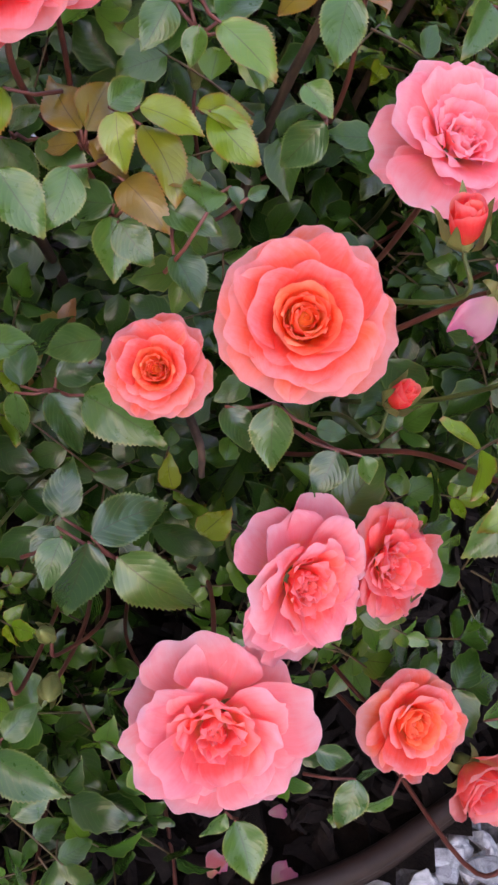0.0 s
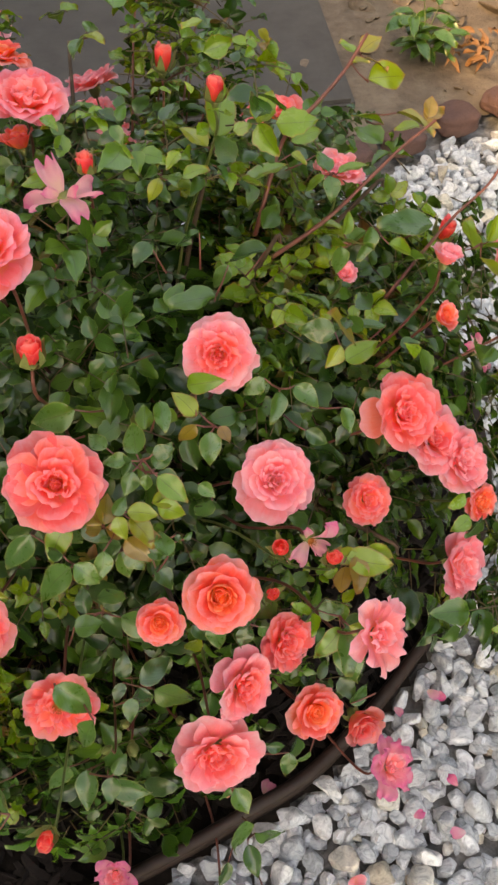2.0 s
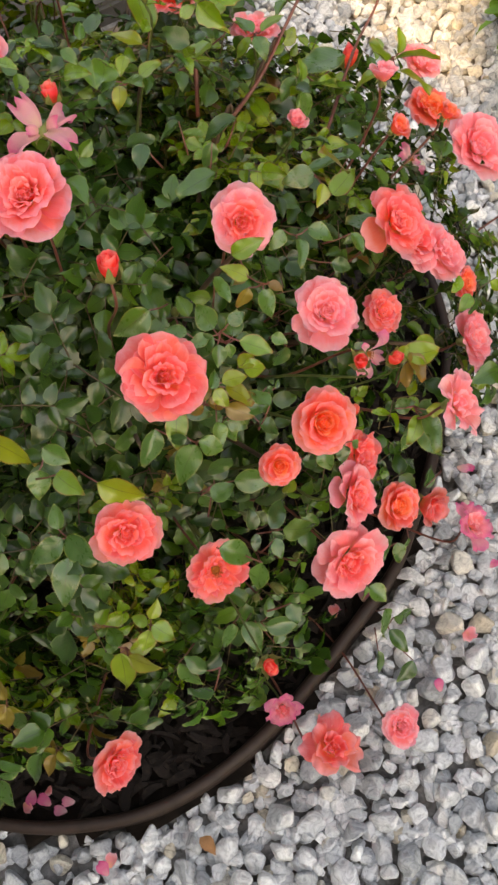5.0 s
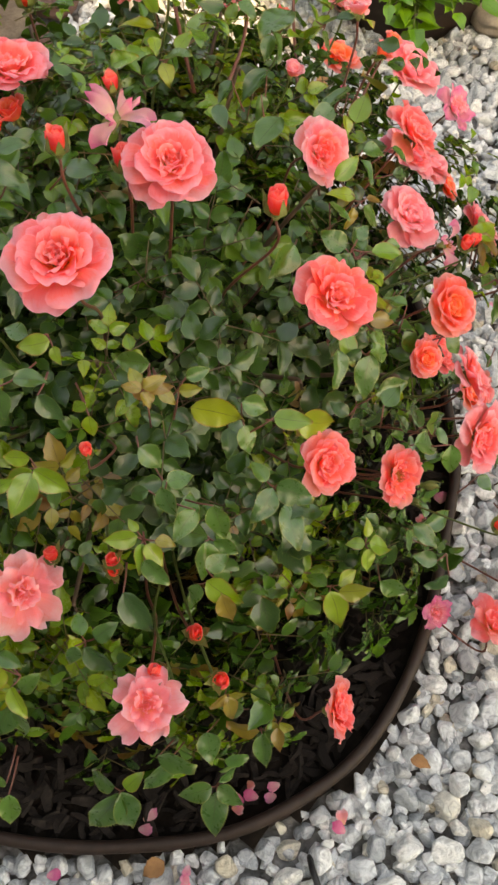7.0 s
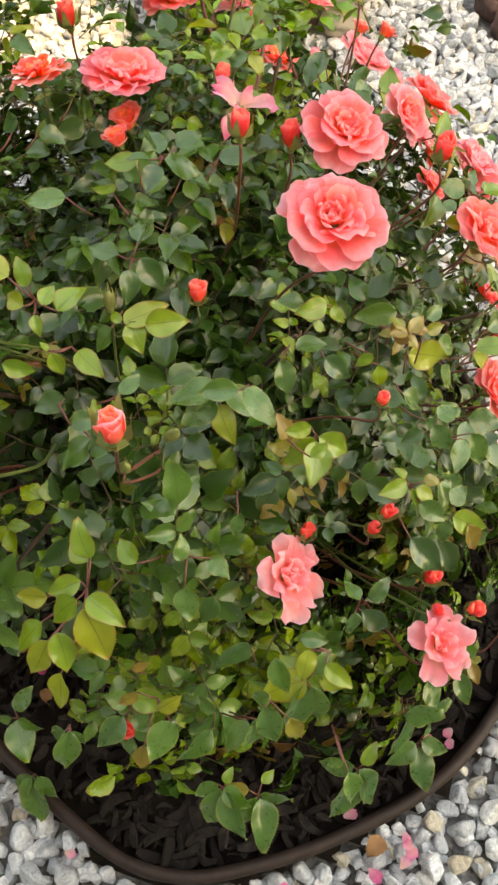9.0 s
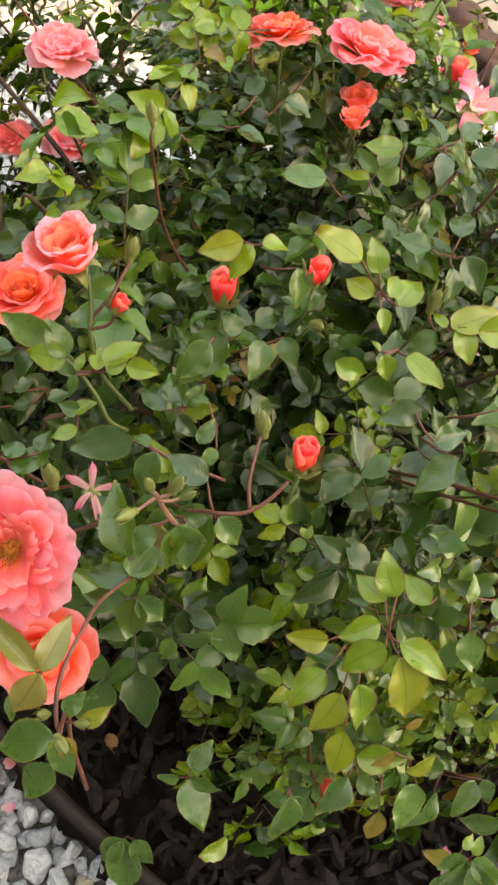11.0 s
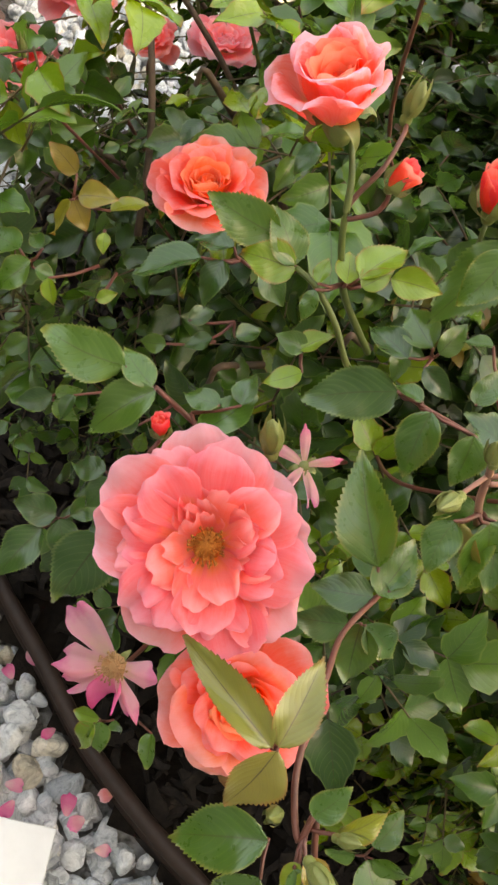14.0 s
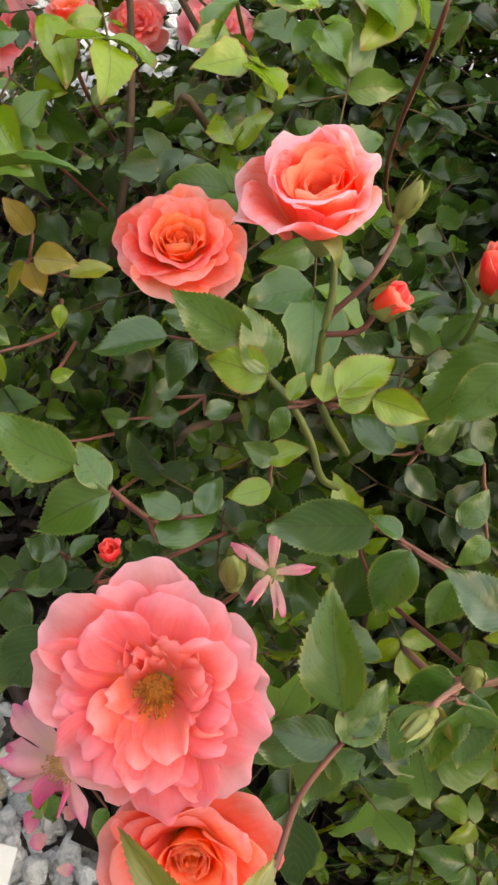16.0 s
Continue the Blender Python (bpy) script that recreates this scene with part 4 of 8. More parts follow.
bloom((0.416, 0.581, 0.400), 0.0415, (0.29, -0.44, 0.85), "cup", "rosy", 37)
bloom((0.445, 0.727, 0.344), 0.0349, (0.28, -0.16, 0.95), "cup", "orange", 38)
bloom((0.472, 0.527, 0.317), 0.0322, (0.27, -0.61, 0.75), "loose", "magenta", 39)
bloom((0.259, 0.580, 0.579), 0.0207, (0.31, 0.05, 0.95), "half", "rosy", 40)
bloom((-0.203, 0.980, 0.629), 0.0279, (-0.08, 0.06, 1.00), "cup", "rosy", 41)
bloom((-0.172, 0.729, 0.640), 0.0194, (0.08, 0.31, 0.95), "half", "orange", 42)
bloom((-0.106, 1.140, 0.454), 0.0366, (-0.20, 0.39, 0.90), "cup", "rosy", 43)
bloom((-0.263, 1.055, 0.534), 0.0199, (0.01, 0.36, 0.93), "half", "orange", 44)
bloom((-0.638, 0.846, 0.588), 0.0426, (-0.59, 0.00, 0.81), "open", "warm", 45)
bloom((-0.673, 0.807, 0.542), 0.0306, (-0.66, -0.04, 0.75), "spiral", "orange", 46)
bloom((-0.433, 0.920, 0.581), 0.0291, (-0.18, 0.14, 0.97), "spiral", "orange", 47)
bloom((-0.557, 0.818, 0.555), 0.0159, (-0.32, 0.03, 0.95), "spent", "pale", 48)
bloom((-0.501, 0.868, 0.705), 0.0319, (-0.15, 0.28, 0.95), "half", "rim", 354, False)
bloom((0.371, 0.662, 0.492), 0.0273, (0.49, -0.25, 0.83), "cup", "rosy", 50)
bloom((0.360, 0.589, 0.469), 0.0184, (0.49, -0.32, 0.81), "half", "orange", 51)
bloom((-0.143, 0.730, 0.640), 0.0217, (-0.07, 0.17, 0.98), "half", "orange", 52)
bloom((-0.119, 1.189, 0.371), 0.0416, (-0.10, 0.06, 0.99), "cup", "rosy", 53)
bloom((-0.082, 1.072, 0.414), 0.0235, (-0.20, 0.11, 0.97), "cup", "coral", 54)
bloom((-0.080, 1.003, 0.442), 0.0322, (-0.07, -0.02, 1.00), "cup", "rosy", 55)
shedding_bloom((-0.649, 0.866, 0.454), 0.0222, (-0.54, 0.13, 0.83))
bloom((-0.143, 0.132, 0.418), 0.0137, (-0.01, -0.61, 0.79), "bud", "red", 80)
bloom((-0.074, 0.652, 0.661), 0.0143, (0.04, 0.02, 1.00), "bud", "red", 81)
bloom((0.003, 0.859, 0.635), 0.0184, (0.10, 0.19, 0.98), "bud", "red", 82)
bloom((0.049, 0.690, 0.701), 0.0150, (0.07, 0.24, 0.97), "bud", "red", 83)
bloom((0.065, 0.313, 0.519), 0.0127, (-0.15, -0.29, 0.95), "bud", "red", 84)
bloom((0.113, 0.325, 0.472), 0.0127, (0.11, -0.33, 0.94), "bud", "red", 85)
bloom((0.058, 0.316, 0.432), 0.0115, (0.29, -0.34, 0.90), "bud", "red", 86)
bloom((0.310, 0.734, 0.474), 0.0189, (0.24, -0.06, 0.97), "bud", "red", 87)
bloom((-0.114, 0.422, 0.665), 0.0172, (0.15, 0.01, 0.99), "bud", "red", 88)
bloom((-0.401, 0.317, 0.383), 0.0157, (-0.07, -0.26, 0.96), "bud", "red", 89)
bloom((-0.418, 0.389, 0.476), 0.0118, (-0.07, -0.26, 0.96), "bud", "red", 90)
bloom((-0.382, 0.412, 0.624), 0.0091, (-0.00, -0.14, 0.99), "bud", "red", 91)
bloom((-0.418, 0.382, 0.512), 0.0120, (-0.07, -0.25, 0.97), "bud", "red", 92)
bloom((-0.367, 0.576, 0.677), 0.0133, (0.04, 0.01, 1.00), "bud", "red", 93)
bloom((-0.195, 0.596, 0.706), 0.0164, (0.15, 0.06, 0.99), "bud", "red", 94)
bloom((-0.158, 0.558, 0.677), 0.0171, (0.11, 0.04, 0.99), "bud", "red", 95)
bloom((-0.458, 0.310, 0.432), 0.0125, (-0.26, 0.20, 0.94), "bud", "red", 96)
bloom((-0.423, 0.269, 0.383), 0.0140, (-0.07, -0.37, 0.93), "bud", "red", 97)
bloom((-0.440, 0.447, 0.474), 0.0126, (0.06, -0.04, 1.00), "bud", "red", 98)
bloom((-0.410, 0.781, 0.628), 0.0182, (0.02, 0.17, 0.99), "bud", "red", 99)
bloom((-0.582, 0.705, 0.702), 0.0146, (0.05, 0.10, 0.99), "bud", "red", 100)
bloom((-0.539, 0.573, 0.730), 0.0195, (0.00, 0.05, 1.00), "bud", "rim", 101)
bloom((-0.478, 0.729, 0.733), 0.0114, (-0.02, 0.07, 1.00), "bud", "red", 102)
bloom((-0.629, 0.561, 0.342), 0.0155, (-0.65, -0.25, 0.72), "bud", "red", 103)
bloom((-0.594, 0.883, 0.590), 0.0074, (-0.01, 0.21, 0.98), "bud", "red", 104)
bloom((-0.509, 0.832, 0.684), 0.0095, (-0.04, -0.35, 0.93), "bud", "red", 105, False)
green_bud((-0.585, 0.837, 0.593), 0.0095, (0.06, 0.26, 0.96), False)
green_bud((-0.565, 0.729, 0.688), 0.0080, (0.17, 0.33, 0.93), False)
green_bud((-0.468, 0.839, 0.683), 0.0079, (0.21, -0.04, 0.98), False)
green_bud((-0.385, 0.857, 0.721), 0.0069, (0.17, 0.33, 0.93))
green_bud((-0.355, 1.063, 0.550), 0.0049, (0.19, 0.30, 0.93))
green_bud((-0.716, 0.789, 0.581), 0.0056, (-0.43, 0.36, 0.83), False)
green_bud((-0.732, 0.777, 0.600), 0.0064, (-0.61, -0.52, 0.60), False)
green_bud((-0.720, 0.770, 0.597), 0.0049, (-0.12, -0.55, 0.83), False)
green_bud((-0.632, 0.781, 0.672), 0.0062, (-0.62, 0.42, 0.25), False)
green_bud((-0.622, 0.776, 0.684), 0.0056, (-0.10, 0.35, 0.93), False)
green_bud((-0.616, 0.764, 0.682), 0.0060, (0.15, -0.15, 0.98), False)
green_bud((-0.610, 0.758, 0.668), 0.0050, (0.10, -0.55, 0.83), False)
green_bud((-0.092, 0.255, 0.307), 0.0080, (-0.11, -0.35, 0.93))
green_bud((-0.111, 0.238, 0.293), 0.0072, (-0.39, -0.57, 0.73))
green_bud((-0.088, 0.238, 0.294), 0.0100, (0.18, -0.80, 0.58))
green_bud((-0.044, 0.274, 0.247), 0.0074, (0.17, -0.43, 0.88))
green_bud((-0.055, 0.485, 0.485), 0.0080, (0.07, -0.11, 0.99))
green_bud((-0.395, 0.640, 0.665), 0.0088, (0.13, 0.04, 0.99))
green_bud((-0.523, 0.540, 0.711), 0.0084, (-0.07, -0.49, 0.87))
green_bud((-0.455, 0.716, 0.670), 0.0075, (-0.69, -0.32, 0.64))
green_bud((-0.542, 0.566, 0.685), 0.0078, (-0.18, -0.15, 0.97))

# ---- leaves ----
def leaflet_arrays(seed, nv=9, teeth=True):
    """A serrate oval leaflet of length 1 along y, its upper face to z: verts, faces, uvs."""
    q = random.Random(seed)
    wide = q.uniform(0.25, 0.32)
    fold, droop, curl = q.uniform(0.10, 0.60), q.uniform(-0.02, 0.36), q.uniform(-0.16, 0.16)
    bow, belly, side_lean = q.uniform(0.70, 0.90), q.uniform(0.60, 0.80), q.uniform(-0.05, 0.05)
    verts, uvs, faces = [], [], []
    cols = (-1.0, -0.8, -0.4, 0.0, 0.4, 0.8, 1.0) if nv > 12 else (-1.0, -0.5, 0.0, 0.5, 1.0)
    for j in range(nv + 1):
        v = j / nv
        half = wide * (math.sin(math.pi * min(1.0, v ** bow)) ** belly) * (1.08 - 0.50 * v ** 3) if 0 < v < 1 else 0.006
        out = teeth and 0 < j < nv and j % 2
        saw = q.uniform(0.7, 1.3) * (0.8 if nv > 12 else 1.0)
        for u in cols:
            ripple = 0.024 * math.sin(9 * v + 2 * u + seed) + 0.010 * math.sin(17 * v - 3 * u + seed)
            x = u * half
            y = v
            if out and abs(u) == 1:
                x *= 1.0 + 0.10 * saw
                y += 0.030 * saw
            z = fold * abs(x) * (1 - 0.35 * v) - droop * v * v + ripple * abs(u) + curl * v * u * 0.6
            verts.append((x + side_lean * math.sin(math.pi * v), y, z))
            uvs.append((0.5 + 0.5 * u, v))
    m = len(cols)
    for j in range(nv):
        for i in range(m - 1):
            a = j * m + i
            faces.append((a, a + 1, a + m + 1, a + m))
    return verts, faces, uvs


LEAF_TONES = {"dark": LEAF_DARK, "mid": LEAF_MID, "young": LEAF_YOUNG, "bronze": LEAF_BRONZE, "olive": LEAF_OLIVE}
LEAF_MESH = {}
for tone, mat in LEAF_TONES.items():
    LEAF_MESH[tone] = []
    for k in range(8):
        v, f, uv = leaflet_arrays(k * 3 + 1, 42)
        LEAF_MESH[tone].append(mesh_of("leaflet", v, f, mat, uv))


def out_of_bush(p):
    """The way out of the bush and up at a place."""
    d = Vector(p) - (MID + Vector((0, 0, 0.28)))
    d.z = max(d.z, 0.02)
    return (d.normalized() + Vector((0, 0, 0.75))).normalized()


def leaf_frame(base, tip, roll=0.0, way=None):
    y = (Vector(tip) - Vector(base))
    size = y.length
    y.normalize()
    n = way or out_of_bush(base)
    z = n - y * n.dot(y)
    if z.length < 0.05:
        z = Vector((0, 0, 1)) - y * y.z
    z.normalize()
    x = y.cross(z)
    m = Matrix((x, y, z)).transposed().to_4x4()
    return Matrix.Translation(base) @ m @ Matrix.Rotation(radians(roll), 4, 'Y'), size


def spray(node_at, leaves, stem="red"):
    """A compound leaf: thin stalks from node_at with leaflets, each (base, tip, width, tone, roll)."""
    node_at = Vector(node_at)
    top = None
    for k, (base, tip, width, tone, roll) in enumerate(leaves):
        gap = node_at - Vector(base)
        start = node_at if gap.length < 0.03 else Vector(base) + gap.normalized() * 0.022 - out_of_bush(base) * 0.02
        v, f = tube([start, (start + Vector(base)) / 2 - Vector((0, 0, 0.002)), Vector(base)], (0.0010, 0.0007), 5)
        stalk = part("stalk" if top else "leaf", mesh_of("stalk", v, f, CANE_RED if stem == "red" else CANE_GREEN), None, top or bush)
        if top:
            stalk.matrix_parent_inverse = Matrix.Translation(bush.location)
            stalk.matrix_basis = HOME
        else:
            top = stalk
            top.matrix_parent_inverse = HOME
        ob = part("leaflet", LEAF_MESH[tone][(k * 5 + int(abs(base[0]) * 997)) % 8], None, top)
        m, size = leaf_frame(base, tip, roll)
        OPEN_VIEW.append(((Vector(base) + Vector(tip)) / 2, out_of_bush(base), size * 0.33))
        ob.matrix_basis = HOME @ m @ Matrix.Diagonal((size * width, size, size, 1))
        ob.matrix_parent_inverse = Matrix.Translation(bush.location)
    return top


def compound_leaf(q, at, way, up, size, pairs):
    """A stalk with leaflets in pairs and one at its end, all near one plane: the stalk's points and the leaflets."""
    cross = way.cross(up).normalized()
    up = cross.cross(way).normalized()
    length = size * (0.75 + 0.62 * pairs)
    sag = q.uniform(0.0, 0.20)
    line = [at + way * (length * g) - Vector((0, 0, sag * length * g * g)) for g in (0.0, 0.4, 0.7, 0.92)]
    leaves = []
    for k in range(pairs):
        g = 0.42 + 0.40 * k / max(1, pairs - 1) if pairs > 1 else 0.6
        spot = at + way * (length * g) - Vector((0, 0, sag * length * g * g))
        big = size * (0.74 if k == 0 and pairs > 1 else 0.92)
        for s in (-1, 1):
            d = (cross * s + way * q.uniform(0.30, 0.62) + up * q.uniform(-0.30, 0.12)).normalized()
            leaves.append((spot, spot + d * big * q.uniform(0.85, 1.08), q.uniform(0.94, 1.14), "", q.uniform(-34, 34) - 12 * s, up))
    spot = line[-1]
    leaves.append((spot, spot + (way + up * q.uniform(-0.40, 0.08)).normalized() * size * q.uniform(1.0, 1.2), q.uniform(0.95, 1.15), "", q.uniform(-34, 34), up))
    return line, leaves


def shoot(q, at, out, size, count, tone):
    """Compound leaves set round the end of a shoot, each turned to the light."""
    side = out.orthogonal().normalized()
    a0 = q.uniform(0, 6.283)
    for k in range(count):
        a = a0 + 2.39996 * k + q.uniform(-0.3, 0.3)
        round_way = Matrix.Rotation(a, 3, out) @ side
        open_by = radians(q.uniform(42, 86))
        way = (out * math.cos(open_by) + round_way * math.sin(open_by) + Vector((0, 0, -0.12))).normalized()
        up = (out * math.sin(open_by) - round_way * math.cos(open_by) * 0.8 + Vector((q.uniform(-0.8, 0.8), q.uniform(-0.8, 0.8), q.uniform(0.0, 0.7)))).normalized()
        foot = at - out * (0.006 * k + 0.004)
        LEAVES[tone].append(compound_leaf(q, foot, way, up, size * q.uniform(0.8, 1.12) * (0.72 if k == count - 1 and count > 3 else 1.0), 2 if q.random() < 0.8 else 1))


def joined_leaves(name, sets, mat, detail=9):
    """Many leaflets in one mesh."""
    temps = []
    for k in range(8):
        v, f, uv = leaflet_arrays(k * 5 + 2, detail, True)
        temps.append((np.array(v), np.array(f), np.array(uv)))
    V, F, U, n = [], [], [], 0
    for k, (base, tip, width, tone, roll, way) in enumerate(sets):
        v, f, uv = temps[k % 8]
        m, size = leaf_frame(base, tip, roll, way)
        m = np.array(m @ Matrix.Diagonal((size * width, size, size, 1)))
        V.append(v @ m[:3, :3].T + m[:3, 3])
        F.append(f + n)
        U.append(uv)
        n += len(v)
    V, F, U = np.concatenate(V), np.concatenate(F), np.concatenate(U)
    me = bpy.data.meshes.new(name)
    me.vertices.add(len(V))
    me.vertices.foreach_set("co", V.astype(np.float32).ravel())
    me.loops.add(F.size)
    me.loops.foreach_set("vertex_index", F.astype(np.int32).ravel())
    me.polygons.add(len(F))
    me.polygons.foreach_set("loop_start", np.arange(0, F.size, 4, dtype=np.int32))
    me.update(calc_edges=True)
    layer = me.uv_layers.new(name="UVMap")
    layer.data.foreach_set("uv", U[F.ravel()].astype(np.float32).ravel())
    me.polygons.foreach_set("use_smooth", np.ones(len(F), dtype=bool))
    me.materials.append(mat)
    me.validate()
    return me

# ---- sprays of leaves that stand out ----
spray((-0.514, 0.857, 0.624), [((-0.511, 0.869, 0.634), (-0.515, 0.902, 0.644), 1.00, "mid", -28),
      ((-0.518, 0.858, 0.629), (-0.506, 0.876, 0.645), 1.10, "mid", 9),
      ((-0.519, 0.857, 0.628), (-0.523, 0.881, 0.629), 1.10, "young", -11)])
spray((-0.479, 0.885, 0.582), [((-0.488, 0.903, 0.582), (-0.503, 0.933, 0.573), 1.00, "dark", 26),
      ((-0.486, 0.892, 0.584), (-0.505, 0.894, 0.568), 1.10, "dark", 6),
      ((-0.483, 0.874, 0.586), (-0.490, 0.856, 0.577), 1.10, "dark", -14),
      ((-0.480, 0.890, 0.589), (-0.477, 0.911, 0.584), 1.10, "dark", 23)])
spray((-0.521, 0.836, 0.633), [((-0.525, 0.835, 0.637), (-0.509, 0.839, 0.642), 1.10, "young", 3),
      ((-0.522, 0.831, 0.640), (-0.495, 0.817, 0.645), 1.00, "young", -17),
      ((-0.518, 0.819, 0.643), (-0.520, 0.798, 0.648), 1.00, "young", 20),
      ((-0.524, 0.829, 0.638), (-0.516, 0.820, 0.647), 1.10, "young", 0),
      ((-0.529, 0.846, 0.635), (-0.520, 0.847, 0.642), 1.10, "young", -20),
      ((-0.531, 0.846, 0.633), (-0.542, 0.848, 0.624), 1.10, "mid", 17)])
spray((-0.477, 0.774, 0.649), [((-0.484, 0.776, 0.652), (-0.504, 0.787, 0.632), 1.10, "mid", -3)])
spray((-0.474, 0.976, 0.571), [((-0.477, 0.955, 0.576), (-0.463, 0.942, 0.581), 1.10, "bronze", -23),
      ((-0.479, 0.976, 0.574), (-0.490, 0.983, 0.558), 1.10, "bronze", 14),
      ((-0.479, 0.974, 0.575), (-0.483, 0.964, 0.563), 1.10, "bronze", -6),
      ((-0.468, 0.978, 0.582), (-0.466, 0.995, 0.591), 1.10, "bronze", -26),
      ((-0.476, 0.973, 0.576), (-0.474, 0.954, 0.583), 1.10, "bronze", 11)])
spray((-0.488, 0.953, 0.573), [((-0.493, 0.951, 0.577), (-0.502, 0.948, 0.572), 1.10, "young", -9),
      ((-0.519, 0.942, 0.558), (-0.513, 0.934, 0.562), 1.10, "young", 28),
      ((-0.518, 0.968, 0.558), (-0.527, 0.962, 0.550), 1.10, "young", 8)])
spray((-0.491, 0.990, 0.533), [((-0.495, 0.988, 0.538), (-0.509, 1.004, 0.522), 1.10, "mid", -12),
      ((-0.492, 0.996, 0.540), (-0.487, 1.018, 0.537), 1.10, "mid", 25),
      ((-0.488, 0.985, 0.543), (-0.480, 0.997, 0.543), 1.10, "mid", 5),
      ((-0.497, 0.985, 0.536), (-0.494, 0.973, 0.530), 1.10, "mid", -15)])
spray((-0.409, 0.880, 0.612), [((-0.413, 0.880, 0.616), (-0.423, 0.901, 0.616), 1.10, "dark", 22),
      ((-0.415, 0.874, 0.615), (-0.432, 0.879, 0.606), 1.10, "dark", 2)])
spray((-0.556, 0.898, 0.560), [((-0.556, 0.912, 0.567), (-0.558, 0.954, 0.570), 1.00, "mid", -18),
      ((-0.559, 0.897, 0.565), (-0.548, 0.916, 0.572), 1.10, "mid", 19),
      ((-0.560, 0.895, 0.565), (-0.582, 0.921, 0.543), 1.00, "dark", -1)])
spray((-0.562, 0.876, 0.562), [((-0.571, 0.868, 0.563), (-0.544, 0.853, 0.574), 1.00, "dark", -21),
      ((-0.559, 0.865, 0.572), (-0.555, 0.884, 0.568), 1.10, "dark", 16),
      ((-0.556, 0.856, 0.574), (-0.538, 0.857, 0.579), 1.10, "dark", -4)])
spray((-0.532, 0.841, 0.597), [((-0.536, 0.842, 0.601), (-0.529, 0.832, 0.612), 1.10, "young", -24),
      ((-0.543, 0.837, 0.596), (-0.553, 0.852, 0.593), 1.10, "young", 13),
      ((-0.534, 0.839, 0.602), (-0.535, 0.854, 0.604), 1.10, "dark", -7)])
spray((-0.551, 0.790, 0.617), [((-0.555, 0.799, 0.622), (-0.571, 0.833, 0.611), 1.00, "dark", -27),
      ((-0.557, 0.783, 0.621), (-0.579, 0.784, 0.601), 1.10, "mid", 10),
      ((-0.558, 0.763, 0.619), (-0.575, 0.762, 0.603), 1.10, "mid", -10),
      ((-0.555, 0.788, 0.622), (-0.549, 0.801, 0.622), 1.10, "mid", 27)])
spray((-0.481, 0.778, 0.575), [((-0.490, 0.790, 0.576), (-0.475, 0.814, 0.575), 1.10, "dark", 7),
      ((-0.483, 0.781, 0.582), (-0.462, 0.799, 0.583), 1.10, "dark", -13),
      ((-0.484, 0.777, 0.581), (-0.473, 0.769, 0.595), 1.10, "dark", 24),
      ((-0.491, 0.781, 0.575), (-0.500, 0.763, 0.573), 1.10, "dark", 4)])
spray((-0.614, 0.771, 0.565), [((-0.608, 0.777, 0.577), (-0.577, 0.804, 0.603), 0.80, "mid", -16),
      ((-0.618, 0.774, 0.570), (-0.621, 0.800, 0.566), 1.10, "dark", 21),
      ((-0.617, 0.773, 0.571), (-0.592, 0.766, 0.584), 1.10, "mid", 1),
      ((-0.614, 0.769, 0.573), (-0.599, 0.767, 0.579), 1.10, "mid", -19)])
spray((-0.606, 0.765, 0.521), [((-0.609, 0.766, 0.526), (-0.627, 0.760, 0.503), 1.10, "dark", 18),
      ((-0.609, 0.764, 0.527), (-0.613, 0.741, 0.512), 1.10, "mid", -2),
      ((-0.611, 0.771, 0.525), (-0.622, 0.796, 0.527), 1.10, "dark", -22)])
spray((-0.575, 0.929, 0.435), [((-0.577, 0.929, 0.441), (-0.580, 0.953, 0.445), 1.10, "dark", 15),
      ((-0.584, 0.933, 0.436), (-0.614, 0.948, 0.419), 1.00, "dark", -5),
      ((-0.577, 0.927, 0.440), (-0.595, 0.908, 0.428), 1.10, "dark", -25),
      ((-0.574, 0.922, 0.443), (-0.560, 0.908, 0.451), 1.10, "dark", 12)])
spray((-0.560, 0.906, 0.477), [((-0.564, 0.907, 0.481), (-0.579, 0.915, 0.466), 1.10, "dark", -8),
      ((-0.562, 0.904, 0.483), (-0.547, 0.898, 0.488), 1.10, "dark", -28),
      ((-0.562, 0.910, 0.483), (-0.560, 0.931, 0.475), 1.10, "dark", 9)])
spray((-0.598, 0.895, 0.486), [((-0.601, 0.894, 0.491), (-0.625, 0.905, 0.452), 1.00, "dark", -11)])
spray((-0.596, 0.755, 0.624), [((-0.603, 0.755, 0.626), (-0.628, 0.755, 0.616), 1.10, "mid", 26),
      ((-0.601, 0.751, 0.628), (-0.624, 0.744, 0.616), 1.10, "mid", 6),
      ((-0.599, 0.759, 0.629), (-0.611, 0.774, 0.622), 1.10, "mid", -14)])
spray((-0.700, 0.799, 0.596), [((-0.703, 0.801, 0.602), (-0.683, 0.840, 0.615), 0.50, "olive", 23),
      ((-0.702, 0.799, 0.602), (-0.674, 0.795, 0.618), 0.85, "olive", 3),
      ((-0.703, 0.799, 0.602), (-0.723, 0.806, 0.580), 1.00, "olive", -17)])
spray((-0.713, 0.780, 0.532), [((-0.715, 0.781, 0.538), (-0.724, 0.818, 0.516), 1.00, "mid", 20),
      ((-0.727, 0.778, 0.530), (-0.745, 0.788, 0.502), 1.00, "mid", 0)])
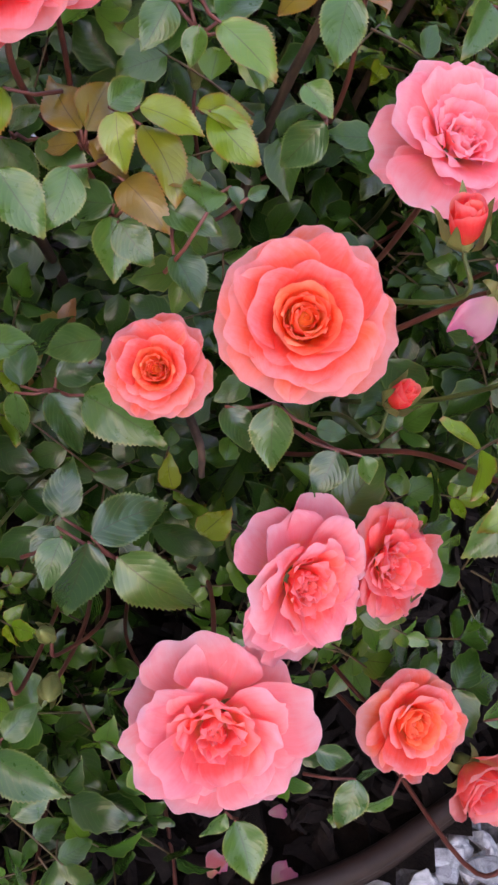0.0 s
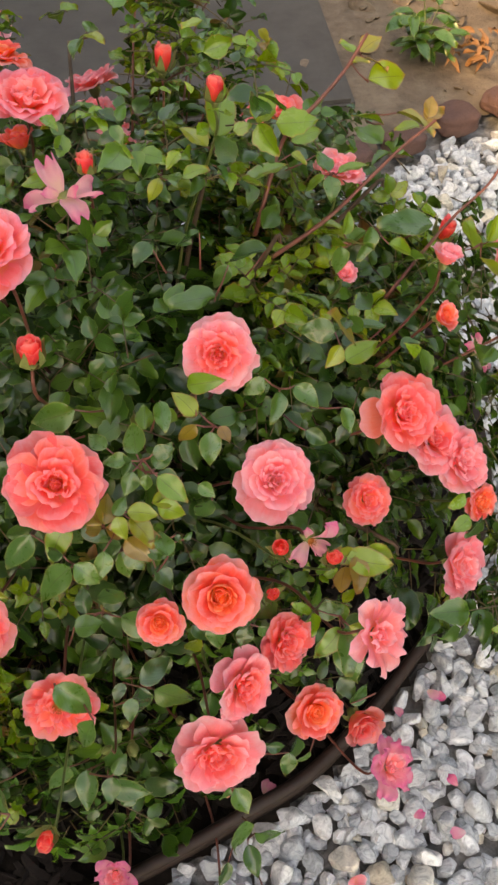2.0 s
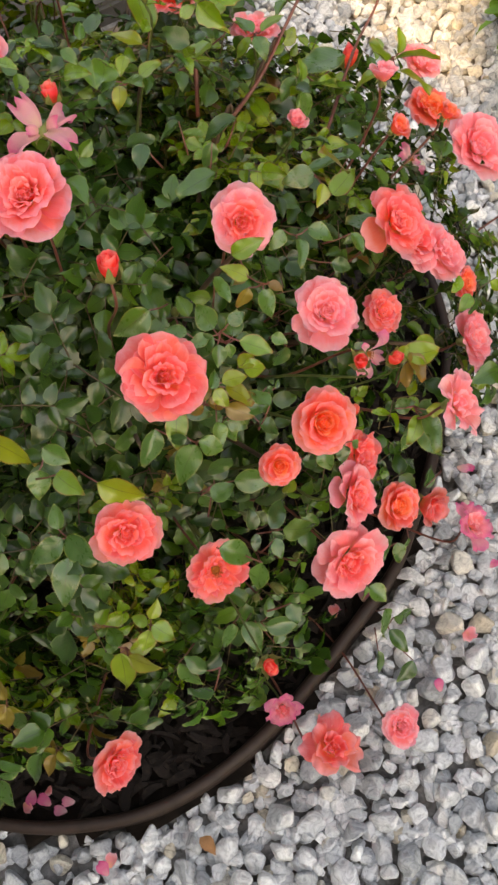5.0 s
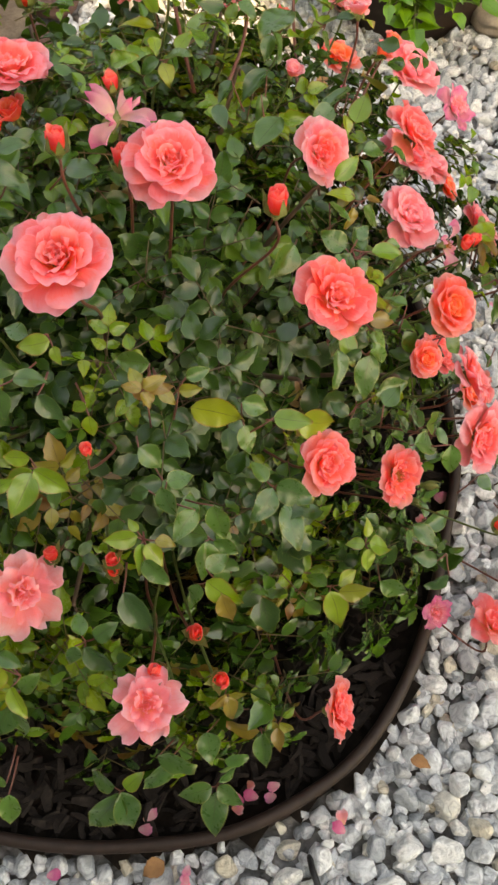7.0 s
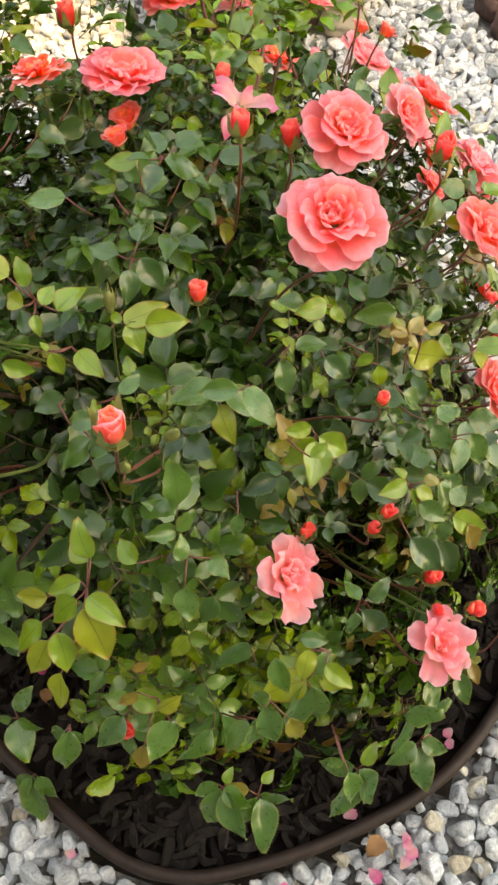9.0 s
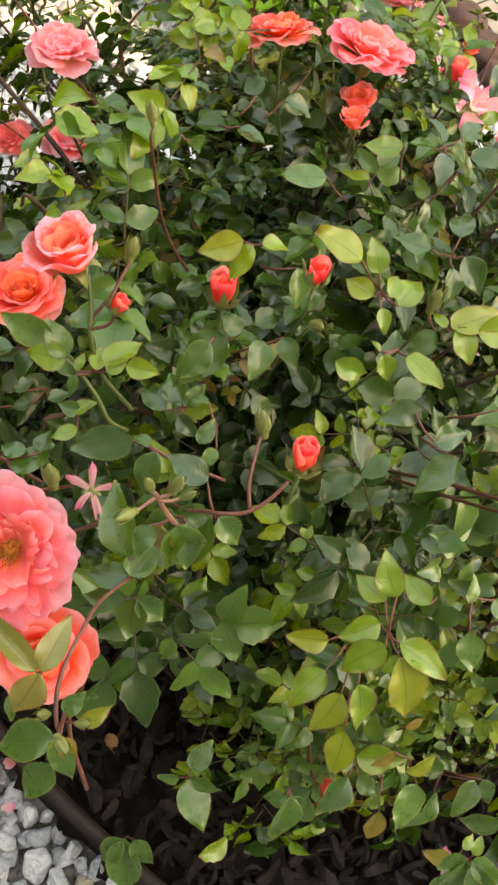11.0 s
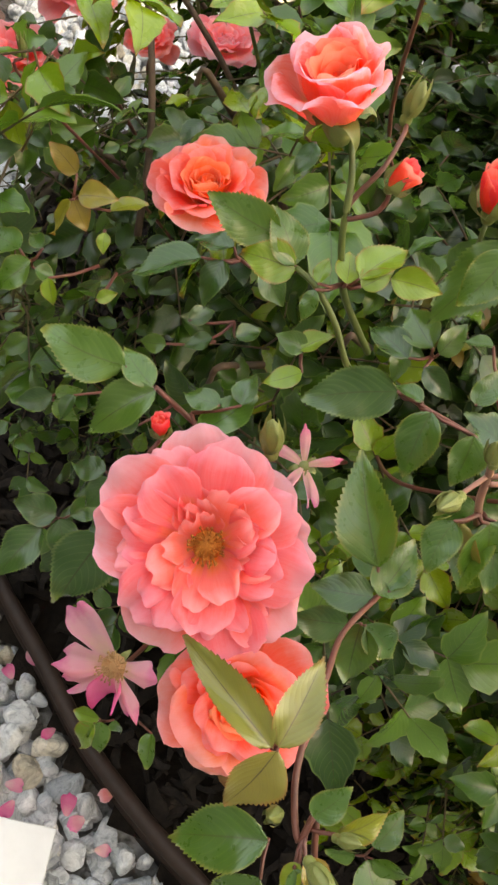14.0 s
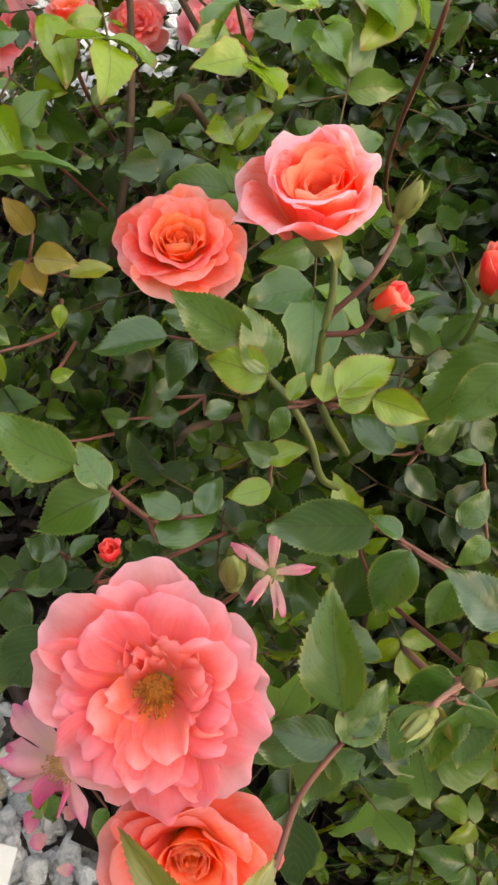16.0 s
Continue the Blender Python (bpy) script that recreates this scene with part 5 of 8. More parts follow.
spray((-0.718, 0.779, 0.586), [((-0.716, 0.780, 0.594), (-0.707, 0.774, 0.607), 1.10, "mid", -20),
      ((-0.718, 0.770, 0.593), (-0.710, 0.757, 0.603), 1.10, "bronze", 17),
      ((-0.731, 0.779, 0.584), (-0.744, 0.764, 0.577), 1.10, "mid", -3),
      ((-0.727, 0.777, 0.587), (-0.734, 0.765, 0.582), 1.10, "bronze", -23),
      ((-0.729, 0.778, 0.585), (-0.738, 0.781, 0.578), 1.10, "young", 14)])
spray((-0.644, 0.862, 0.347), [((-0.645, 0.863, 0.354), (-0.647, 0.880, 0.349), 1.10, "young", -6),
      ((-0.646, 0.862, 0.353), (-0.660, 0.855, 0.337), 1.10, "mid", -26),
      ((-0.648, 0.865, 0.352), (-0.662, 0.870, 0.332), 1.10, "young", 11),
      ((-0.643, 0.855, 0.356), (-0.648, 0.848, 0.346), 1.10, "mid", -9),
      ((-0.642, 0.831, 0.357), (-0.661, 0.829, 0.349), 1.10, "mid", 28)])
spray((-0.511, 0.753, 0.606), [((-0.526, 0.748, 0.602), (-0.539, 0.755, 0.596), 1.10, "mid", 8),
      ((-0.526, 0.760, 0.602), (-0.512, 0.757, 0.614), 1.10, "mid", -12),
      ((-0.504, 0.763, 0.618), (-0.505, 0.776, 0.617), 1.10, "dark", 25)])
spray((-0.481, 0.878, 0.541), [((-0.495, 0.885, 0.538), (-0.501, 0.898, 0.531), 1.10, "dark", 5),
      ((-0.505, 0.906, 0.531), (-0.506, 0.921, 0.526), 1.10, "dark", -15),
      ((-0.492, 0.900, 0.540), (-0.480, 0.889, 0.543), 1.10, "dark", 22),
      ((-0.491, 0.874, 0.541), (-0.478, 0.863, 0.543), 1.10, "dark", 2),
      ((-0.541, 0.903, 0.504), (-0.546, 0.921, 0.508), 1.10, "dark", -18),
      ((-0.526, 0.934, 0.516), (-0.536, 0.949, 0.513), 1.10, "dark", 19),
      ((-0.540, 0.940, 0.505), (-0.553, 0.943, 0.497), 1.10, "dark", -1)])
spray((-0.524, 0.959, 0.472), [((-0.527, 0.957, 0.477), (-0.537, 0.975, 0.471), 1.10, "dark", -21),
      ((-0.526, 0.956, 0.478), (-0.519, 0.943, 0.482), 1.10, "mid", 16),
      ((-0.529, 0.955, 0.476), (-0.532, 0.939, 0.470), 1.10, "mid", -4),
      ((-0.528, 0.960, 0.476), (-0.517, 0.977, 0.479), 1.10, "dark", -24)])
spray((-0.581, 0.596, 0.546), [((-0.595, 0.598, 0.552), (-0.611, 0.619, 0.525), 1.00, "young", 13),
      ((-0.602, 0.589, 0.557), (-0.625, 0.562, 0.518), 1.00, "young", -7),
      ((-0.592, 0.590, 0.556), (-0.603, 0.555, 0.561), 1.00, "young", -27),
      ((-0.577, 0.603, 0.547), (-0.594, 0.627, 0.540), 1.00, "young", 10),
      ((-0.590, 0.630, 0.523), (-0.598, 0.657, 0.518), 1.10, "young", -10),
      ((-0.610, 0.627, 0.518), (-0.636, 0.643, 0.498), 1.00, "young", 27),
      ((-0.624, 0.614, 0.523), (-0.650, 0.624, 0.499), 1.00, "young", 7),
      ((-0.619, 0.607, 0.534), (-0.642, 0.591, 0.510), 1.00, "young", -13),
      ((-0.639, 0.600, 0.499), (-0.662, 0.598, 0.471), 1.00, "young", 24),
      ((-0.562, 0.603, 0.551), (-0.547, 0.626, 0.548), 1.10, "young", 4),
      ((-0.562, 0.599, 0.561), (-0.546, 0.618, 0.583), 1.00, "young", -16)])
spray((-0.617, 0.529, 0.434), [((-0.624, 0.527, 0.425), (-0.613, 0.508, 0.440), 1.10, "young", 21),
      ((-0.628, 0.514, 0.417), (-0.662, 0.520, 0.398), 1.00, "mid", 1),
      ((-0.621, 0.546, 0.447), (-0.635, 0.558, 0.438), 1.10, "bronze", -19),
      ((-0.613, 0.551, 0.479), (-0.606, 0.537, 0.483), 1.10, "bronze", 18),
      ((-0.649, 0.532, 0.392), (-0.668, 0.530, 0.374), 1.10, "bronze", -2)])
spray((-0.652, 0.604, 0.386), [((-0.658, 0.602, 0.387), (-0.688, 0.597, 0.354), 1.00, "mid", -22),
      ((-0.659, 0.605, 0.388), (-0.663, 0.621, 0.377), 1.10, "mid", 15),
      ((-0.658, 0.600, 0.387), (-0.664, 0.586, 0.373), 1.10, "mid", -5)])
spray((-0.646, 0.674, 0.309), [((-0.649, 0.673, 0.311), (-0.682, 0.648, 0.302), 1.00, "mid", -25),
      ((-0.648, 0.671, 0.315), (-0.654, 0.645, 0.317), 1.10, "mid", 12),
      ((-0.648, 0.680, 0.307), (-0.655, 0.697, 0.303), 1.10, "mid", -8),
      ((-0.644, 0.675, 0.325), (-0.621, 0.667, 0.341), 1.10, "mid", -28)])
spray((-0.659, 0.692, 0.087), [((-0.662, 0.694, 0.082), (-0.709, 0.675, 0.040), 1.00, "mid", 9),
      ((-0.662, 0.685, 0.094), (-0.677, 0.656, 0.074), 1.00, "mid", -11),
      ((-0.662, 0.695, 0.083), (-0.686, 0.711, 0.053), 1.00, "mid", 26)])
spray((-0.660, 0.452, 0.385), [((-0.663, 0.456, 0.390), (-0.691, 0.458, 0.351), 1.00, "mid", 6),
      ((-0.662, 0.453, 0.391), (-0.671, 0.426, 0.396), 1.10, "mid", -14),
      ((-0.664, 0.451, 0.390), (-0.698, 0.425, 0.379), 1.00, "mid", 23),
      ((-0.660, 0.459, 0.391), (-0.675, 0.475, 0.383), 1.10, "mid", 3),
      ((-0.658, 0.453, 0.394), (-0.646, 0.450, 0.403), 1.10, "young", -17)])
spray((-0.593, 0.435, 0.449), [((-0.562, 0.440, 0.468), (-0.586, 0.422, 0.449), 1.00, "mid", 20),
      ((-0.600, 0.438, 0.452), (-0.622, 0.418, 0.429), 1.00, "mid", 0),
      ((-0.612, 0.441, 0.443), (-0.634, 0.441, 0.418), 1.00, "mid", -20),
      ((-0.591, 0.436, 0.457), (-0.596, 0.453, 0.443), 1.10, "mid", 17),
      ((-0.598, 0.415, 0.434), (-0.608, 0.398, 0.415), 1.10, "bronze", -3),
      ((-0.560, 0.463, 0.473), (-0.584, 0.490, 0.467), 1.00, "dark", -23)])
spray((-0.537, 0.398, 0.455), [((-0.550, 0.397, 0.457), (-0.564, 0.371, 0.454), 1.00, "young", 14),
      ((-0.542, 0.414, 0.459), (-0.567, 0.411, 0.444), 1.10, "young", -6),
      ((-0.536, 0.425, 0.461), (-0.531, 0.401, 0.464), 1.10, "mid", -26),
      ((-0.612, 0.360, 0.408), (-0.618, 0.372, 0.401), 1.10, "mid", 11),
      ((-0.618, 0.353, 0.403), (-0.639, 0.339, 0.382), 1.00, "mid", -9)])
spray((-0.437, 0.656, 0.657), [((-0.474, 0.696, 0.664), (-0.470, 0.671, 0.658), 1.10, "young", 28),
      ((-0.451, 0.666, 0.662), (-0.459, 0.655, 0.647), 1.10, "young", 8),
      ((-0.441, 0.649, 0.659), (-0.456, 0.621, 0.661), 1.00, "young", -12),
      ((-0.451, 0.669, 0.663), (-0.447, 0.676, 0.668), 1.10, "young", 25)])
spray((-0.402, 0.620, 0.660), [((-0.405, 0.619, 0.666), (-0.424, 0.602, 0.657), 1.10, "young", 5),
      ((-0.406, 0.624, 0.664), (-0.386, 0.596, 0.679), 1.00, "young", -15),
      ((-0.406, 0.606, 0.668), (-0.395, 0.573, 0.673), 1.00, "young", 22),
      ((-0.407, 0.627, 0.663), (-0.398, 0.637, 0.666), 1.10, "young", 2)])
spray((-0.429, 0.684, 0.693), [((-0.440, 0.688, 0.696), (-0.431, 0.708, 0.695), 1.10, "young", -18),
      ((-0.433, 0.677, 0.694), (-0.414, 0.674, 0.699), 1.10, "young", 19),
      ((-0.428, 0.668, 0.685), (-0.398, 0.656, 0.691), 1.00, "young", -1),
      ((-0.428, 0.689, 0.705), (-0.416, 0.702, 0.720), 1.10, "young", -21),
      ((-0.429, 0.703, 0.711), (-0.426, 0.736, 0.719), 1.00, "young", 16),
      ((-0.441, 0.680, 0.690), (-0.453, 0.671, 0.683), 1.10, "young", -4)])
spray((-0.458, 0.774, 0.717), [((-0.463, 0.776, 0.722), (-0.474, 0.799, 0.712), 1.10, "young", -24),
      ((-0.463, 0.770, 0.721), (-0.480, 0.779, 0.705), 1.10, "young", 13),
      ((-0.460, 0.765, 0.722), (-0.453, 0.748, 0.722), 1.10, "young", -7),
      ((-0.465, 0.741, 0.718), (-0.478, 0.731, 0.700), 1.10, "mid", -27)])
spray((-0.465, 0.772, 0.629), [((-0.467, 0.765, 0.642), (-0.490, 0.794, 0.602), 1.00, "dark", 10),
      ((-0.465, 0.743, 0.649), (-0.491, 0.743, 0.641), 1.10, "dark", -10),
      ((-0.461, 0.732, 0.655), (-0.478, 0.718, 0.649), 1.10, "dark", 27),
      ((-0.466, 0.759, 0.649), (-0.460, 0.774, 0.656), 1.10, "dark", 7)])
spray((-0.496, 0.639, 0.667), [((-0.491, 0.636, 0.668), (-0.504, 0.658, 0.659), 1.10, "dark", -13),
      ((-0.514, 0.606, 0.662), (-0.535, 0.625, 0.644), 1.00, "dark", 24),
      ((-0.509, 0.624, 0.664), (-0.496, 0.604, 0.668), 1.10, "dark", 4),
      ((-0.484, 0.593, 0.684), (-0.466, 0.586, 0.690), 1.10, "dark", -16)])
spray((-0.590, 0.737, 0.626), [((-0.591, 0.739, 0.628), (-0.615, 0.750, 0.595), 1.00, "mid", 21),
      ((-0.593, 0.735, 0.632), (-0.598, 0.716, 0.616), 1.10, "mid", 1),
      ((-0.589, 0.741, 0.627), (-0.600, 0.762, 0.626), 1.10, "dark", -19),
      ((-0.576, 0.748, 0.638), (-0.571, 0.775, 0.646), 1.10, "dark", 18)])
spray((-0.432, 0.512, 0.664), [((-0.442, 0.517, 0.668), (-0.451, 0.548, 0.664), 1.00, "mid", -2),
      ((-0.438, 0.513, 0.668), (-0.454, 0.482, 0.657), 1.00, "mid", -22),
      ((-0.449, 0.454, 0.616), (-0.435, 0.443, 0.623), 1.10, "young", 15),
      ((-0.488, 0.500, 0.561), (-0.501, 0.499, 0.547), 1.10, "mid", -5)])
spray((-0.275, 0.658, 0.652), [((-0.274, 0.657, 0.658), (-0.286, 0.650, 0.642), 1.10, "dark", -25),
      ((-0.245, 0.702, 0.637), (-0.233, 0.732, 0.630), 1.00, "young", 12),
      ((-0.273, 0.736, 0.646), (-0.288, 0.772, 0.649), 1.00, "mid", -8),
      ((-0.220, 0.685, 0.661), (-0.232, 0.715, 0.660), 1.00, "young", -28),
      ((-0.174, 0.623, 0.645), (-0.166, 0.590, 0.656), 1.00, "dark", 9),
      ((-0.228, 0.639, 0.663), (-0.231, 0.611, 0.662), 1.10, "dark", -11)])
spray((-0.276, 0.843, 0.681), [((-0.281, 0.841, 0.685), (-0.276, 0.861, 0.686), 1.10, "dark", 26),
      ((-0.210, 0.789, 0.656), (-0.209, 0.763, 0.652), 1.10, "dark", 6),
      ((-0.222, 0.811, 0.658), (-0.203, 0.822, 0.664), 1.10, "dark", -14),
      ((-0.349, 0.844, 0.692), (-0.359, 0.850, 0.676), 1.10, "dark", 23),
      ((-0.159, 0.777, 0.660), (-0.160, 0.807, 0.640), 1.00, "dark", 3),
      ((-0.287, 0.811, 0.671), (-0.299, 0.788, 0.671), 1.10, "dark", -17)])
spray((-0.523, 0.533, 0.531), [((-0.531, 0.536, 0.535), (-0.515, 0.540, 0.551), 1.10, "mid", 20),
      ((-0.516, 0.514, 0.526), (-0.526, 0.495, 0.521), 1.10, "mid", 0),
      ((-0.520, 0.531, 0.536), (-0.521, 0.553, 0.534), 1.10, "mid", -20),
      ((-0.546, 0.527, 0.519), (-0.565, 0.515, 0.502), 1.10, "mid", 17),
      ((-0.547, 0.568, 0.541), (-0.531, 0.590, 0.544), 1.10, "young", -3)])
spray((-0.407, 0.458, 0.585), [((-0.412, 0.459, 0.588), (-0.437, 0.474, 0.566), 1.00, "young", -23),
      ((-0.411, 0.455, 0.589), (-0.406, 0.426, 0.568), 1.00, "young", 14),
      ((-0.414, 0.456, 0.586), (-0.452, 0.447, 0.577), 1.00, "young", -6),
      ((-0.406, 0.463, 0.593), (-0.421, 0.480, 0.595), 1.10, "young", -26)])
spray((-0.409, 0.543, 0.610), [((-0.419, 0.540, 0.607), (-0.443, 0.518, 0.593), 1.00, "young", 11),
      ((-0.410, 0.539, 0.615), (-0.414, 0.500, 0.603), 1.00, "mid", -9),
      ((-0.413, 0.542, 0.623), (-0.435, 0.581, 0.617), 1.00, "mid", 28),
      ((-0.418, 0.543, 0.610), (-0.442, 0.564, 0.596), 1.00, "mid", 8),
      ((-0.422, 0.544, 0.607), (-0.438, 0.556, 0.595), 1.10, "mid", -12)])
spray((-0.232, 0.656, 0.682), [((-0.231, 0.659, 0.683), (-0.206, 0.679, 0.691), 1.00, "dark", 25),
      ((-0.237, 0.652, 0.684), (-0.222, 0.622, 0.665), 1.00, "dark", 5),
      ((-0.248, 0.654, 0.686), (-0.275, 0.653, 0.679), 1.10, "dark", -15),
      ((-0.240, 0.665, 0.682), (-0.247, 0.685, 0.687), 1.10, "dark", 22),
      ((-0.223, 0.646, 0.688), (-0.203, 0.631, 0.696), 1.10, "dark", 2)])
spray((-0.353, 0.637, 0.679), [((-0.366, 0.634, 0.680), (-0.388, 0.628, 0.665), 1.10, "dark", -18),
      ((-0.355, 0.629, 0.684), (-0.367, 0.605, 0.667), 1.00, "dark", 19),
      ((-0.349, 0.651, 0.675), (-0.348, 0.678, 0.676), 1.10, "dark", -1),
      ((-0.343, 0.635, 0.689), (-0.315, 0.635, 0.695), 1.10, "dark", -21),
      ((-0.411, 0.633, 0.660), (-0.426, 0.643, 0.643), 1.10, "dark", 16)])
spray((-0.388, 0.369, 0.519), [((-0.391, 0.372, 0.525), (-0.413, 0.392, 0.529), 1.00, "young", -4),
      ((-0.393, 0.367, 0.521), (-0.413, 0.351, 0.512), 1.10, "young", -24),
      ((-0.388, 0.374, 0.529), (-0.385, 0.385, 0.536), 1.10, "young", 13),
      ((-0.391, 0.363, 0.521), (-0.397, 0.341, 0.512), 1.10, "young", -7),
      ((-0.384, 0.358, 0.524), (-0.376, 0.342, 0.522), 1.10, "bronze", -27)])
spray((-0.364, 0.316, 0.455), [((-0.371, 0.319, 0.459), (-0.366, 0.281, 0.444), 1.00, "young", 10),
      ((-0.364, 0.324, 0.467), (-0.342, 0.315, 0.470), 1.10, "mid", -10),
      ((-0.377, 0.323, 0.456), (-0.393, 0.321, 0.438), 1.10, "mid", 27),
      ((-0.371, 0.302, 0.450), (-0.382, 0.283, 0.424), 1.00, "bronze", 7)])
spray((-0.610, 0.481, 0.371), [((-0.614, 0.481, 0.376), (-0.652, 0.498, 0.372), 1.00, "mid", -13),
      ((-0.597, 0.452, 0.382), (-0.628, 0.461, 0.373), 1.00, "mid", 24),
      ((-0.594, 0.445, 0.383), (-0.609, 0.433, 0.373), 1.10, "mid", 4),
      ((-0.600, 0.482, 0.385), (-0.594, 0.502, 0.392), 1.10, "mid", -16)])
spray((-0.552, 0.410, 0.406), [((-0.553, 0.410, 0.412), (-0.578, 0.446, 0.401), 1.00, "young", 21),
      ((-0.552, 0.411, 0.413), (-0.542, 0.440, 0.418), 1.00, "young", 1),
      ((-0.557, 0.410, 0.409), (-0.596, 0.410, 0.370), 1.00, "mid", -19),
      ((-0.557, 0.403, 0.408), (-0.580, 0.389, 0.374), 1.00, "mid", 18),
      ((-0.546, 0.405, 0.415), (-0.528, 0.394, 0.430), 1.10, "mid", -2)])
spray((-0.639, 0.424, 0.294), [((-0.642, 0.422, 0.298), (-0.685, 0.398, 0.282), 1.00, "mid", -22),
      ((-0.639, 0.422, 0.300), (-0.639, 0.390, 0.296), 1.00, "mid", 15),
      ((-0.643, 0.425, 0.300), (-0.675, 0.442, 0.287), 1.00, "mid", -5),
      ((-0.630, 0.424, 0.307), (-0.616, 0.416, 0.312), 1.10, "young", -25),
      ((-0.640, 0.434, 0.307), (-0.645, 0.457, 0.306), 1.10, "bronze", 12)])
spray((-0.556, 0.329, 0.176), [((-0.559, 0.328, 0.181), (-0.611, 0.337, 0.135), 1.00, "mid", -8),
      ((-0.557, 0.327, 0.181), (-0.580, 0.294, 0.140), 1.00, "mid", -28),
      ((-0.557, 0.334, 0.189), (-0.564, 0.372, 0.175), 1.00, "mid", 9),
      ((-0.551, 0.325, 0.184), (-0.530, 0.314, 0.201), 1.10, "young", -11)])
spray((-0.482, 0.259, 0.096), [((-0.486, 0.262, 0.102), (-0.521, 0.288, 0.097), 1.00, "mid", 26),
      ((-0.486, 0.255, 0.090), (-0.528, 0.228, 0.063), 1.00, "mid", 6),
      ((-0.481, 0.256, 0.103), (-0.480, 0.219, 0.092), 1.00, "mid", -14),
      ((-0.478, 0.257, 0.111), (-0.448, 0.248, 0.120), 1.00, "mid", 23)])
spray((-0.477, 0.383, 0.428), [((-0.482, 0.378, 0.432), (-0.484, 0.345, 0.413), 1.00, "dark", 3),
      ((-0.487, 0.384, 0.437), (-0.503, 0.382, 0.420), 1.10, "mid", -17),
      ((-0.477, 0.383, 0.444), (-0.462, 0.401, 0.446), 1.10, "mid", 20),
      ((-0.471, 0.374, 0.438), (-0.453, 0.360, 0.453), 1.10, "dark", 0)])
spray((-0.336, 0.483, 0.671), [((-0.340, 0.476, 0.673), (-0.360, 0.494, 0.673), 1.10, "young", -20),
      ((-0.342, 0.471, 0.671), (-0.349, 0.458, 0.665), 1.10, "young", 17),
      ((-0.347, 0.493, 0.673), (-0.353, 0.514, 0.676), 1.10, "mid", -3),
      ((-0.376, 0.490, 0.651), (-0.361, 0.467, 0.651), 1.10, "dark", -23),
      ((-0.374, 0.466, 0.646), (-0.376, 0.441, 0.632), 1.10, "dark", 14),
      ((-0.388, 0.499, 0.645), (-0.402, 0.484, 0.625), 1.10, "dark", -6),
      ((-0.357, 0.430, 0.645), (-0.366, 0.440, 0.635), 1.10, "young", -26),
      ((-0.362, 0.423, 0.640), (-0.371, 0.416, 0.624), 1.10, "young", 11)])
spray((-0.617, 0.556, 0.386), [((-0.615, 0.559, 0.396), (-0.609, 0.519, 0.399), 1.00, "young", -9),
      ((-0.620, 0.559, 0.393), (-0.621, 0.581, 0.402), 1.10, "mid", 28),
      ((-0.630, 0.560, 0.387), (-0.662, 0.574, 0.376), 1.00, "mid", 8),
      ((-0.626, 0.551, 0.386), (-0.632, 0.532, 0.377), 1.10, "mid", -12)])
spray((-0.360, 0.363, 0.561), [((-0.357, 0.365, 0.574), (-0.368, 0.344, 0.559), 1.10, "mid", 25),
      ((-0.365, 0.372, 0.573), (-0.378, 0.387, 0.564), 1.10, "dark", 5),
      ((-0.351, 0.363, 0.577), (-0.333, 0.349, 0.576), 1.10, "mid", -15),
      ((-0.336, 0.329, 0.548), (-0.349, 0.310, 0.521), 1.00, "mid", 22),
      ((-0.351, 0.335, 0.557), (-0.382, 0.333, 0.551), 1.00, "mid", 2),
      ((-0.233, 0.341, 0.543), (-0.219, 0.309, 0.551), 1.00, "young", -18),
      ((-0.291, 0.394, 0.613), (-0.281, 0.378, 0.617), 1.10, "bronze", 19),
      ((-0.317, 0.405, 0.623), (-0.312, 0.423, 0.631), 1.10, "bronze", -1)])
spray((-0.108, 0.323, 0.511), [((-0.137, 0.338, 0.540), (-0.160, 0.316, 0.522), 1.00, "mid", -21),
      ((-0.109, 0.318, 0.515), (-0.141, 0.300, 0.493), 1.00, "mid", 16),
      ((-0.106, 0.320, 0.517), (-0.087, 0.307, 0.500), 1.10, "mid", -4),
      ((-0.114, 0.325, 0.523), (-0.132, 0.333, 0.520), 1.10, "dark", -24)])
spray((-0.042, 0.387, 0.561), [((-0.051, 0.383, 0.566), (-0.077, 0.384, 0.551), 1.10, "mid", 13),
      ((-0.031, 0.371, 0.557), (-0.008, 0.349, 0.553), 1.00, "young", -7),
      ((-0.024, 0.427, 0.586), (-0.019, 0.403, 0.575), 1.10, "mid", -27),
      ((-0.033, 0.387, 0.567), (-0.015, 0.388, 0.570), 1.10, "mid", 10),
      ((-0.051, 0.375, 0.562), (-0.059, 0.359, 0.550), 1.10, "dark", -10)])
spray((0.030, 0.526, 0.597), [((0.032, 0.528, 0.602), (-0.011, 0.529, 0.594), 1.00, "dark", 27),
      ((0.084, 0.584, 0.601), (0.043, 0.590, 0.592), 1.00, "dark", 7),
      ((0.047, 0.564, 0.604), (0.032, 0.553, 0.586), 1.10, "dark", -13),
      ((0.023, 0.582, 0.629), (-0.001, 0.584, 0.617), 1.10, "dark", 24),
      ((-0.022, 0.564, 0.638), (-0.036, 0.542, 0.632), 1.10, "dark", 4)])
